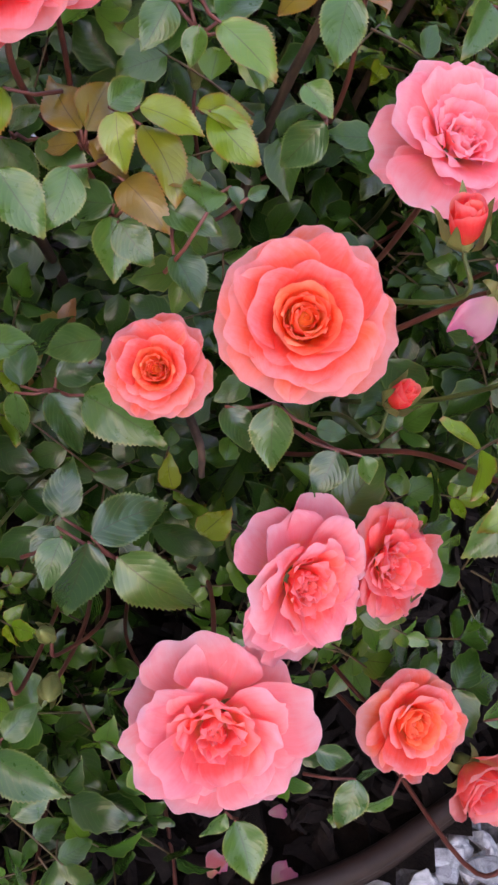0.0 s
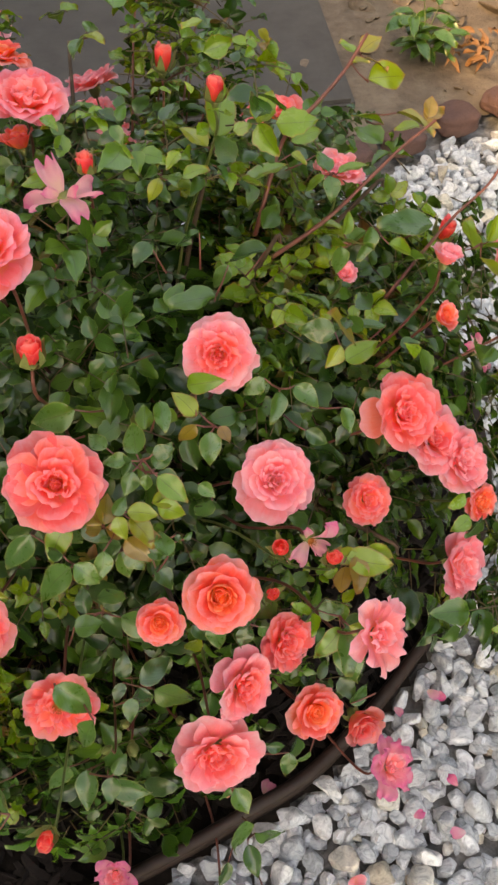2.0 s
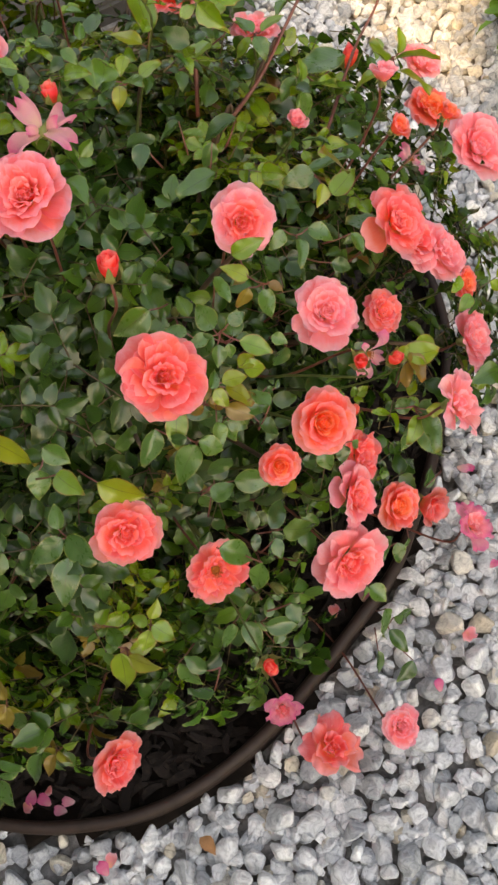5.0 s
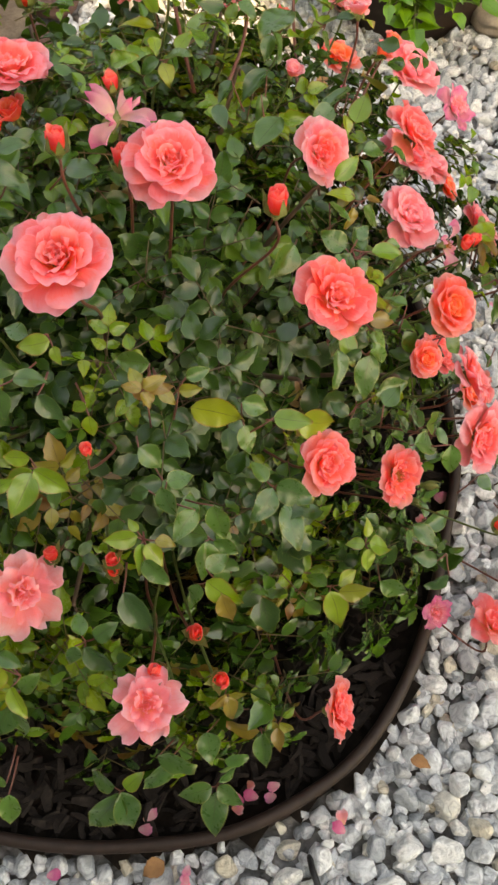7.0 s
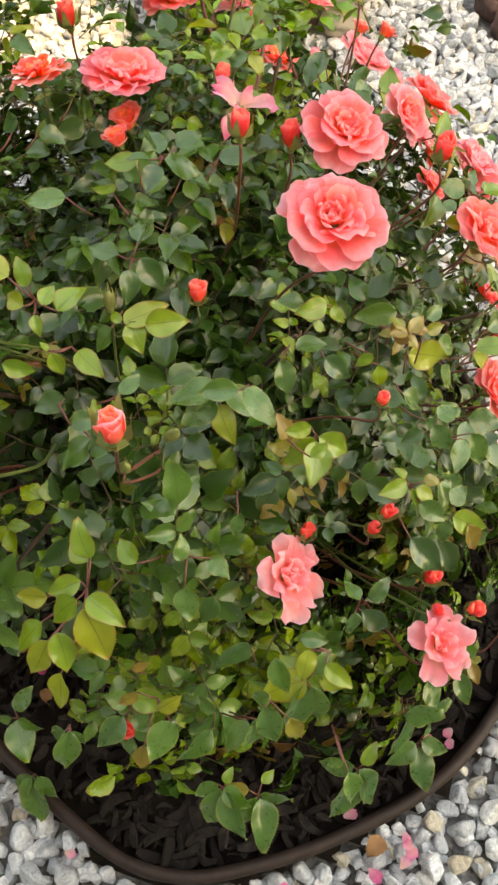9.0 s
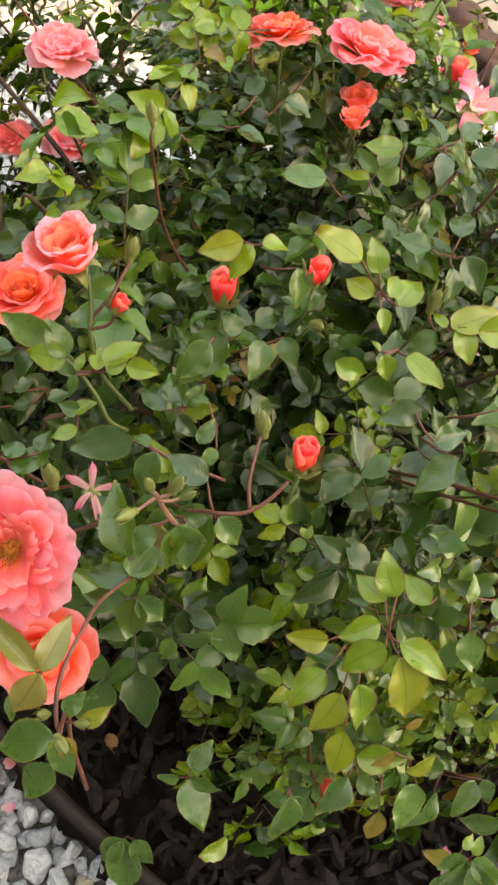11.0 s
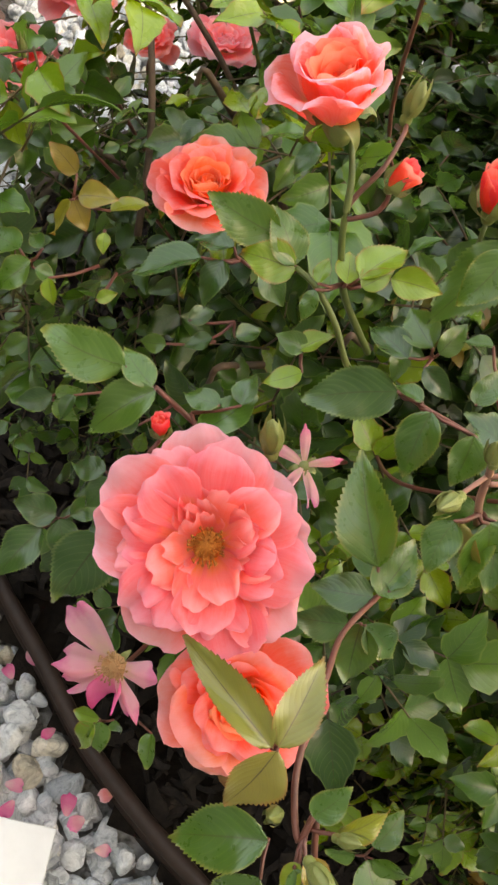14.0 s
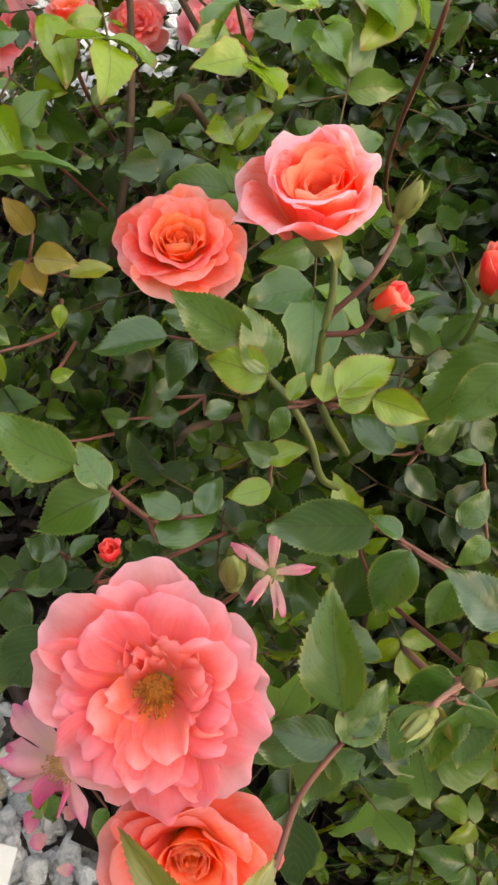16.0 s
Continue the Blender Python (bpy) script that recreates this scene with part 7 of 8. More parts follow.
def tone_at(q, young):
    r = q.random()
    return "fresh" if r < young else "copper" if r < young * 1.14 else "green" if r < 0.27 + young else "mass"


def leaf_size(q):
    return 0.0200 + 0.0165 * q.random() ** 1.3


# shoots that end on the outline, in clumps with hollows between them
for k in range(1480):
    ang = q.uniform(0, 2 * math.pi)
    f = q.random() ** 0.95
    p = outline(ang, f)
    if f < 0.34 and radians(140) < ang < radians(190) and q.random() < 0.6:
        continue
    clump = noise.noise(p * 9.0) + 0.5 * noise.noise(p * 21.0)
    if clump < -0.08:
        continue
    depth = 0.20 - 0.36 * min(0.5, max(0.0, clump)) + 0.20 * q.random()
    at = p.lerp(CORE, depth)
    out = ((at - CORE).normalized() + Vector((q.uniform(-0.55, 0.55), q.uniform(-0.55, 0.55), q.uniform(0.0, 0.5)))).normalized()
    low_front = f < 0.62 and math.cos(ang + radians(128)) > 0.70
    tone = tone_at(q, 0.32 if low_front else 0.13 if math.cos(ang - radians(190)) > 0.6 and f < 0.8 else 0.05)
    before = len(LEAVES[tone])
    thin = q.random() < 0.24
    shoot(q, at, out, leaf_size(q) * (0.72 if tone == "copper" else 1.0), q.randrange(3, 6), tone)
    if thin or clump < 0.09 and f < 0.85 and math.cos(ang + radians(100)) > 0.6:
        del LEAVES[tone][before:]
# older leaves deeper in
for k in range(640):
    p = outline(q.uniform(0, 2 * math.pi), q.random())
    at = p.lerp(CORE, q.uniform(0.38, 0.68))
    out = ((at - CORE).normalized() + Vector((0, 0, 0.4))).normalized()
    shoot(q, at, out, q.uniform(0.023, 0.034), 3, "deep")
# looser shoots that stand above the far shoulder of the bush
for k in range(215):
    ang = radians(q.uniform(-40, 6) if q.random() < 0.38 else q.uniform(48, 135))
    p = outline(ang, 0.42 + 0.58 * q.random() ** 0.9)
    at = p + Vector((math.cos(ang), math.sin(ang), 0)) * q.uniform(-0.02, 0.05) + Vector((0, 0, q.uniform(-0.02, 0.07)))
    out = ((at - CORE).normalized() + Vector((0, 0, 0.3))).normalized()
    # many pale young leaves, a share raised to stand in for sun-tinged tips
    shoot(q, at, out, leaf_size(q), q.randrange(3, 5), tone_at(q, 0.32))
# the full shoulder on the gravel side
for k in range(150):
    ang = radians(q.uniform(-42, 22))
    at = outline(ang, q.uniform(0.30, 0.82)) + Vector((math.cos(ang), math.sin(ang), 0.3)) * q.uniform(-0.05, 0.015)
    out = ((at - CORE).normalized() + Vector((0, 0, 0.3))).normalized()
    shoot(q, at, out, leaf_size(q), q.randrange(3, 5), tone_at(q, 0.15))
# thin yellow green shoots between the far side and the gravel side
w = random.Random(77)
TALL = []
for k in range(150):
    ang = radians(w.uniform(2, 54))
    p = outline(ang, 0.40 + 0.55 * w.random())
    lift = w.uniform(-0.02, 0.12)
    at = p + Vector((math.cos(ang), math.sin(ang), 0)) * w.uniform(-0.02, 0.04) + Vector((0, 0, lift))
    if lift > 0.05:
        TALL.append((p.lerp(CORE, 0.35), p.lerp(CORE, 0.08), at))
    out = ((at - CORE).normalized() + Vector((0, 0, 0.6))).normalized()
    shoot(w, at, out, leaf_size(w), w.randrange(3, 6), tone_at(w, 0.34))
# taller thin shoots on the far and the gravel side
for k in range(92):
    ang = radians(q.uniform(-44, 12) if q.random() < 0.68 else q.uniform(60, 125))
    p = outline(ang, q.uniform(0.40, 0.80))
    lift = q.uniform(0.03, 0.13)
    at = p + Vector((math.cos(ang) * 0.03, math.sin(ang) * 0.03, lift))
    TALL.append((p.lerp(CORE, 0.35), p.lerp(CORE, 0.08), at))
    out = Vector((math.cos(ang) * 0.4, math.sin(ang) * 0.4, 1.0)).normalized()
    shoot(q, at, out, leaf_size(q), q.randrange(3, 6), tone_at(q, 0.30))
    shoot(q, p.lerp(at, 0.4), out, leaf_size(q), 3, tone_at(q, 0.1))
# thin pale shoots at the far corner
for k in range(26):
    ang, rad = radians(w.uniform(60, 92)), w.uniform(0.26, 0.42)
    at = MID + Vector((rad * math.cos(ang), rad * math.sin(ang), 0.74 - 0.40 * rad + w.uniform(-0.05, 0.05)))
    TALL.append((at - Vector((0.04, 0.06, 0.22)), at - Vector((0.01, 0.02, 0.09)), at))
    shoot(w, at, Vector((w.uniform(-0.3, 0.3), w.uniform(-0.3, 0.3), 1.0)).normalized(), w.uniform(0.018, 0.028), w.randrange(3, 5), "fresh" if w.random() < 0.6 else "green")
# the loose crown on the gravel side, where leaves come close to the blooms
CLOSE = {tone: len(LEAVES[tone]) for tone in LEAVES}
for k in range(125):
    ang, rad = radians(w.uniform(-24, 44)), w.uniform(0.20, 0.44)
    at = MID + Vector((rad * math.cos(ang), rad * math.sin(ang), 0.63 - 0.46 * rad - w.uniform(0.0, 0.10)))
    out = Vector((math.cos(ang) * 0.5 + w.uniform(-0.4, 0.4), math.sin(ang) * 0.5 + w.uniform(-0.4, 0.4), 1.0)).normalized()
    shoot(w, at, out, leaf_size(w), w.randrange(3, 6), tone_at(w, 0.28))
CLOSE = {tone: (CLOSE[tone], len(LEAVES[tone])) for tone in LEAVES}
# low pale shoots on the side of the white label
for k in range(44):
    ang = radians(q.uniform(187, 222))
    at = outline(ang, q.uniform(0.03, 0.42)).lerp(CORE, q.uniform(0.0, 0.22))
    out = ((at - CORE).normalized() + Vector((q.uniform(-0.4, 0.4), q.uniform(-0.4, 0.4), 0.5))).normalized()
    shoot(q, at, out, q.uniform(0.020, 0.031), q.randrange(2, 4), "fresh" if q.random() < 0.4 else "green")
# the skirt that hangs over the mulch
for k in range(105):
    ang = radians(q.uniform(-164, -80))
    rad = reach(ang) * q.uniform(0.66, 1.0)
    at = MID + Vector((rad * math.cos(ang), rad * math.sin(ang), q.uniform(0.05, 0.19)))
    out = (at - CORE).normalized()
    shoot(q, at, (out + Vector((0, 0, 0.15))).normalized(), q.uniform(0.022, 0.034), q.randrange(2, 5), tone_at(q, 0.32 if ang < -2.0 else 0.08))


def hides(p, far=0.32):
    """Whether a loose leaflet there would hang in front of a bloom or of a spray that stands out."""
    d = p - VIEW_AT
    along = np.einsum('ij,ij->i', d, VIEW_WAY)
    off = np.sqrt(np.maximum(0, (d * d).sum(1) - along ** 2))
    return bool(np.any((along > 0) & (along < far) & (off < VIEW_R + 0.008 + 0.12 * along)))


def overhangs(p):
    """Whether a leaflet would lean out past the open side of the bush, over the gravel."""
    d = p - MID
    ang, r = math.degrees(math.atan2(d.y, d.x)), math.hypot(d.x, d.y)
    if not -60 < ang < 62 or p.z < 0.2:
        return False
    limit = (0.428 if ang > -15 else 0.475) + (0.5 - p.z) * (0.9 if ang > -15 else 0.75)
    return r > limit + 0.05 * noise.noise(p * 14.0)


for at, way, radius in list(OPEN_VIEW):
    OPEN_VIEW.append((at, (way + out_of_bush(at) * 1.2).normalized(), radius))
VIEW_AT, VIEW_WAY, VIEW_R = (np.array([tuple(o[0]) for o in OPEN_VIEW]), np.array([tuple(o[1]) for o in OPEN_VIEW]), np.array([o[2] for o in OPEN_VIEW]))
stalk_v, stalk_f = [], []
for tone, name, mat, words in (("deep", "inner_foliage", LEAF_MASS, "older dark green rose leaves deep in the bush"), ("mass", "foliage", LEAF_MASS, "dense dark green serrate rose leaves"), ("green", "lighter_foliage", LEAF_GREEN, "glossy mid green rose leaves"),
                               ("fresh", "young_foliage", LEAF_FRESH, "fresh light green rose leaves with reddish margins"), ("copper", "copper_foliage", LEAF_COPPER, "new copper red and bronze rose leaves")):
    kept = []
    for k, (line, leaves) in enumerate(LEAVES[tone]):
        far = 0.10 if CLOSE[tone][0] <= k < CLOSE[tone][1] else 0.32
        stay = [m for m in leaves if m[1].z > 0.012 and not overhangs(m[1]) and not hides(np.array((m[0] + m[1]) / 2), far)]
        kept += stay
        if tone != "deep" and len(stay) > len(leaves) / 2:
            v, f = tube(line, (0.0009, 0.0006), 3)
            o = len(stalk_v)
            stalk_v += v
            stalk_f += [tuple(i + o for i in x) for x in f]
    ob = part(name, joined_leaves(name, kept, mat, 5 if tone == "deep" else 8), None, bush, words)
    ob.matrix_parent_inverse = HOME
    tagged(ob, kind="stuff")
ob = part("stalk_growth", mesh_of("stalk_growth", stalk_v, stalk_f, STALK), None, bush, "thin reddish leaf stalks")
ob.matrix_parent_inverse = HOME
tagged(ob, kind="stuff")

# ---- canes ----
def cane(points, r0, r1, mat, steps=5):
    v, f = tube(curve_points(points, steps), (r0, r1), 6)
    ob = part("cane", mesh_of("cane", v, f, mat), None, bush)
    ob.matrix_parent_inverse = HOME
    return ob


q = random.Random(23)
for k in range(20):
    ang = 2 * math.pi * k / 20 + q.uniform(-0.15, 0.15)
    end = outline(ang, q.uniform(0.35, 0.92)).lerp(MID + Vector((0, 0, 0.3)), 0.2)
    root = MID + Vector((0.09 * math.cos(ang), 0.09 * math.sin(ang), -0.02))
    knee = root.lerp(end, 0.45) + Vector((0, 0, 0.10 + 0.05 * q.random()))
    cane([root, knee, end.lerp(knee, 0.12) + Vector((0, 0, 0.02)), end], 0.0042, 0.0015, CANE_OLD)
for at, axis, radius, tone in STEMS_TO:
    away = at - MID
    inner = MID + Vector((away.x * 0.45, away.y * 0.45, max(0.05, at.z * 0.55)))
    near = at - axis * min(0.035, radius * 1.2)
    near.z = max(near.z - 0.012, 0.03)
    way = [near.lerp(inner, 0.35) + Vector((q.uniform(-0.02, 0.02), q.uniform(-0.02, 0.02), q.uniform(-0.03, 0.0))), near.lerp(inner, 0.7) + Vector((q.uniform(-0.02, 0.02), q.uniform(-0.02, 0.02), -0.03))]
    way = [p.lerp(MID + Vector((0, 0, 0.12)), 0.3) if hides(np.array(p)) else p for p in way]
    cane([at, near] + way + [inner - Vector((0, 0, 0.04))], 0.0009 if tone == "bud" or radius < 0.014 else 0.0014, 0.0018, CANE_RED if q.random() < 0.5 else CANE_GREEN, 6)

for foot, knee, end in TALL[::3]:
    if overhangs(end) or any(hides(np.array(p)) for p in (knee, knee.lerp(end, 0.4), knee.lerp(end, 0.7), end)):
        continue
    bend = Vector((q.uniform(-0.025, 0.025), q.uniform(-0.025, 0.025), 0))
    cane([foot, knee - bend, knee.lerp(end, 0.5) + bend * 0.6, end], 0.0017, 0.0008, CANE_RED if q.random() < 0.5 else CANE_GREEN, 4)

# ---- long canes that stand above the bush ----
cane([(0.084, 0.695, 0.522), (0.119, 0.742, 0.603), (0.153, 0.753, 0.635), (0.183, 0.769, 0.659), (0.209, 0.790, 0.686)], 0.0026, 0.0018, CANE_RED)
cane([(0.086, 0.667, 0.504), (0.154, 0.676, 0.549), (0.203, 0.700, 0.579), (0.237, 0.715, 0.603), (0.273, 0.727, 0.625)], 0.0026, 0.0015, CANE_RED)
cane([(0.223, 0.645, 0.461), (0.300, 0.707, 0.506), (0.347, 0.731, 0.536), (0.376, 0.758, 0.567)], 0.0022, 0.0013, CANE_RED)
cane([(-0.521, 0.809, 0.581), (-0.531, 0.820, 0.599), (-0.528, 0.832, 0.616), (-0.524, 0.846, 0.628), (-0.518, 0.857, 0.628)], 0.0017, 0.0013, CANE_GREEN)
cane([(-0.558, 0.896, 0.564), (-0.558, 0.880, 0.554), (-0.548, 0.856, 0.524)], 0.0013, 0.0016, CANE_RED)
cane([(-0.554, 0.799, 0.621), (-0.553, 0.783, 0.617), (-0.553, 0.762, 0.613), (-0.540, 0.736, 0.592)], 0.0009, 0.0011, CANE_RED)
cane([(-0.223, 1.037, 0.551), (-0.258, 1.013, 0.513), (-0.295, 0.993, 0.473), (-0.332, 0.980, 0.422)], 0.0022, 0.003, CANE_OLD)
cane([(-0.608, 0.750, 0.655), (-0.614, 0.744, 0.668), (-0.616, 0.737, 0.674), (-0.612, 0.724, 0.678), (-0.604, 0.715, 0.685), (-0.594, 0.709, 0.692)], 0.0013, 0.0010, CANE_RED)
cane([(-0.611, 0.723, 0.678), (-0.599, 0.728, 0.685), (-0.575, 0.730, 0.690), (-0.567, 0.729, 0.684)], 0.0011, 0.0009, CANE_RED)
cane([(-0.608, 0.750, 0.655), (-0.585, 0.757, 0.615), (-0.52, 0.77, 0.52), (-0.42, 0.77, 0.42)], 0.0009, 0.0012, CANE_RED)
cane([(-0.616, 0.772, 0.569), (-0.643, 0.784, 0.579), (-0.665, 0.787, 0.587), (-0.690, 0.789, 0.590), (-0.707, 0.787, 0.587), (-0.722, 0.780, 0.583), (-0.714, 0.778, 0.589), (-0.724, 0.771, 0.575), (-0.735, 0.754, 0.536)], 0.0012, 0.0013, CANE_RED)
cane([(-0.494, 0.857, 0.682), (-0.504, 0.850, 0.670), (-0.511, 0.847, 0.660), (-0.514, 0.843, 0.645), (-0.515, 0.833, 0.621), (-0.506, 0.811, 0.585)], 0.0014, 0.0017, CANE_GREEN)
cane([(-0.469, 0.838, 0.679), (-0.482, 0.838, 0.682), (-0.496, 0.840, 0.675), (-0.506, 0.846, 0.664), (-0.511, 0.847, 0.659)], 0.0010, 0.0012, CANE_RED)
cane([(-0.5085, 0.835, 0.676), (-0.509, 0.834, 0.671), (-0.511, 0.836, 0.665), (-0.512, 0.843, 0.659), (-0.512, 0.846, 0.657)], 0.0010, 0.0011, CANE_RED)

cane([(-0.621, 0.775, 0.680), (-0.617, 0.772, 0.671), (-0.611, 0.766, 0.650), (-0.604, 0.758, 0.628), (-0.585, 0.745, 0.585), (-0.54, 0.735, 0.50)], 0.0012, 0.0019, CANE_PINK)
cane([(-0.630, 0.780, 0.670), (-0.624, 0.777, 0.668), (-0.617, 0.772, 0.670)], 0.0009, 0.0010, CANE_PINK)
cane([(-0.615, 0.764, 0.678), (-0.616, 0.767, 0.673), (-0.617, 0.771, 0.670)], 0.0009, 0.0010, CANE_PINK)
cane([(-0.609, 0.759, 0.666), (-0.612, 0.763, 0.664), (-0.615, 0.769, 0.664)], 0.0009, 0.0010, CANE_PINK)

# ---- gravel, mulch and what lies on them ----
def stone_mesh(seed, mat, points=16, worn=0.07):
    """A broken stone of unit size: a hull of random points with worn edges."""
    r = random.Random(seed)
    bm = bmesh.new()
    for k in range(points):
        v = Vector((r.gauss(0, 1), r.gauss(0, 1), r.gauss(0, 1))).normalized()
        v = v * (0.5 / (abs(v.x) ** 4 + abs(v.y) ** 4 + abs(v.z) ** 4) ** 0.25) * r.uniform(0.84, 1.0)   # towards a block
        bm.verts.new((v.x * 1.18, v.y * 0.92, v.z * 0.80))
    res = bmesh.ops.convex_hull(bm, input=list(bm.verts))
    bmesh.ops.delete(bm, geom=[e for e in res["geom_interior"] if isinstance(e, bmesh.types.BMVert)], context='VERTS')
    bmesh.ops.dissolve_limit(bm, angle_limit=radians(16), verts=list(bm.verts), edges=list(bm.edges))
    if worn:
        bmesh.ops.bevel(bm, geom=list(bm.edges), offset=worn, segments=1, affect='EDGES', clamp_overlap=True)
    if len(bm.verts) > 8:
        bmesh.ops.smooth_vert(bm, verts=list(bm.verts), factor=0.16, use_axis_x=True, use_axis_y=True, use_axis_z=True)
    bmesh.ops.triangulate(bm, faces=list(bm.faces))
    me = bpy.data.meshes.new("stone")
    bm.to_mesh(me)
    bm.free()
    me.materials.append(mat)
    me.update()
    return me


def gravel_spots(seed):
    """Places, sizes and turns of the stones, in two layers, with none in the bed."""
    q = random.Random(seed)
    grid, out = {}, []

    def clear(x, y, r):
        cx, cy = int(x / 0.06), int(y / 0.06)
        for i in (-1, 0, 1):
            for j in (-1, 0, 1):
                for a, b, s in grid.get((cx + i, cy + j), ()):
                    if math.hypot(a - x, b - y) < (s + r) * 0.415:
                        return False
        return True

    for tries, lo, hi in ((14000, 0.030, 0.041), (70000, 0.022, 0.030), (60000, 0.0165, 0.0205)):
        for _ in range(tries):
            x, y = q.uniform(-0.98, 1.6), q.uniform(-0.35, 1.95)
            s = q.uniform(lo, hi)
            if y > border_y(x) - 0.05 or on_paving(x, y) or not clear(x, y, s):
                continue
            if math.hypot(x - 1.12, y - 0.975) < 0.19:
                continue
            inside, d = in_bed(x, y)
            if inside or d < 0.006 + s * 0.42:
                continue
            grid.setdefault((int(x / 0.06), int(y / 0.06)), []).append((x, y, s))
            out.append((x, y, s, q.uniform(-0.008, 0.008), q.uniform(0, 360), q.uniform(-60, 60), q.uniform(-60, 60)))
    return out


spots = gravel_spots(5)
gravel = holder("gravel", (-0.75, 0.3, 0), "bed of crushed white and blue grey stone", "gravel", kind="structure")
shapes = [stone_mesh(k, STONE) for k in range(14)]
near = [s for s in spots if s[0] < -0.18 and s[1] < 0.25][:170] + [s for s in spots if s[0] >= -0.18 and s[1] < 0.42][:110]
near_set = set(near)
V, F, n = [], [], 0
arrays, low, close = [], [], []
for me, into in [(m, close) for m in shapes] + [(m, arrays) for m in [stone_mesh(k + 40, STONE_MASS, 12, 0.06) for k in range(16)]] + [(m, low) for m in [stone_mesh(k + 70, STONE_MASS, 20, 0.0) for k in range(12)]]:
    co = np.empty(len(me.vertices) * 3)
    me.vertices.foreach_get("co", co)
    into.append((co.reshape(-1, 3), np.array([p.vertices[:] for p in me.polygons])))
for k, s in enumerate(spots):
    x, y, size, dz, rz, rx, ry = s
    m = pose(x, y, -0.022 + size * 0.22 + dz, rx, ry, rz) @ Matrix.Diagonal((size * 1.04, size * 1.04, size * 1.0, 1))
    if s in near_set:
        ob = part("stone", shapes[k % 14], None, gravel)
        ob.matrix_parent_inverse = Matrix.Translation(-gravel.location)
        ob.matrix_basis = m
    else:
        v, f = close[k % 14] if y < 0.24 or x < -0.52 else arrays[k % 16]
        mm = np.array(m)
        V.append(v @ mm[:3, :3].T + mm[:3, 3])
        F.append(f + n)
        n += len(v)
# a lower layer that shows in the gaps
q = random.Random(77)
for k in range(21000):
    x, y, size = q.uniform(-1.0, 1.6), q.uniform(-0.4, 1.9), q.uniform(0.020, 0.030)
    inside, d = in_bed(x, y)
    if inside or d < 0.02 or y > border_y(x) - 0.05 or on_paving(x, y):
        continue
    mm = np.array(pose(x, y, -0.027 + q.uniform(0, 0.006), q.uniform(-90, 90), q.uniform(-90, 90), q.uniform(0, 360)) @ Matrix.Diagonal((size, size, size, 1)))
    v, f = low[k % 12]
    V.append(v @ mm[:3, :3].T + mm[:3, 3])
    F.append(f + n)
    n += len(v)
me = mesh_of("loose_stones", np.concatenate(V), np.concatenate(F), STONE_MASS, smooth=False)
rest = part("loose_stones", me, None, gravel, "smaller and farther crushed stones")
rest.matrix_parent_inverse = Matrix.Translation(-gravel.location)
tagged(rest, kind="stuff")


# clods and stones on the dry soil
q = random.Random(91)
V, F, n = [], [], 0
for k in range(420):
    x = q.uniform(0.3, 2.3)
    y = border_y(x) + 0.07 + q.random() * 1.1
    size = q.uniform(0.010, 0.03) if q.random() < 0.85 else q.uniform(0.04, 0.09)
    mm = np.array(pose(x, y, 0.0, q.uniform(-30, 30), q.uniform(-30, 30), q.uniform(0, 360)) @ Matrix.Diagonal((size * 1.2, size, size * 0.6, 1)))
    v, f = arrays[k % 16]
    V.append(v @ mm[:3, :3].T + mm[:3, 3])
    F.append(f + n)
    n += len(v)
clods = part("soil_clods", mesh_of("soil_clods", np.concatenate(V), np.concatenate(F), SAND, smooth=False), None, soil_far, "dry clods and pebbles on sandy soil")
tagged(clods, kind="stuff")


def chip_arrays(seed):
    r = random.Random(seed)
    verts, faces = [], []
    m = 4
    bend = r.uniform(-0.2, 0.2)
    for j in range(m + 1):
        v = j / m
        w = 0.11 * (0.5 + math.sin(math.pi * (0.12 + 0.76 * v))) * r.uniform(0.8, 1.2)
        h = 0.06 * r.uniform(0.7, 1.2)
        c = bend * math.sin(math.pi * v)
        verts += [(v - 0.5, c - w, -h), (v - 0.5, c + w, -h), (v - 0.5, c + w * 0.8, h), (v - 0.5, c - w * 0.8, h)]
    for j in range(m):
        for k in range(4):
            a = j * 4
            faces.append((a + k, a + (k + 1) % 4, a + 4 + (k + 1) % 4, a + 4 + k))
    return verts, faces


mulch = holder("bark_mulch", (-0.3, 0.3, 0), "dark shredded bark mulch in the rose bed", "mulch", kind="structure")
chips = [chip_arrays(k) for k in range(8)]
chip_meshes = [mesh_of("bark_chip", v, f + [(3, 2, 1, 0), (16, 17, 18, 19)], BARK_ONE, smooth=False) for v, f in chips]
q = random.Random(31)
V, F, n, single = [], [], 0, 0
for k in range(7500):
    x, y = q.uniform(-0.72, 0.46), q.uniform(0.13, 1.26)
    inside, d = in_bed(x, y)
    if not inside or d < 0.022:
        continue
    size = q.uniform(0.016, 0.045)
    m = pose(x, y, q.uniform(-0.006, 0.012), q.uniform(-35, 35), q.uniform(-22, 22), q.uniform(0, 360)) @ Matrix.Diagonal((size, size * q.uniform(0.6, 1.3), size * 0.8, 1))
    if single < 240 and size > 0.03 and d < 0.2 and (y < 0.45 or x < -0.4):
        single += 1
        ob = part("bark_chip", chip_meshes[k % 8], None, mulch)
        ob.matrix_parent_inverse = Matrix.Translation(-mulch.location)
        ob.matrix_basis = m
        continue
    v, f = chips[k % 8]
    mm = np.array(m)
    V.append(np.array(v) @ mm[:3, :3].T + mm[:3, 3])
    F += [tuple(i + n for i in face) for face in f]
    n += len(v)
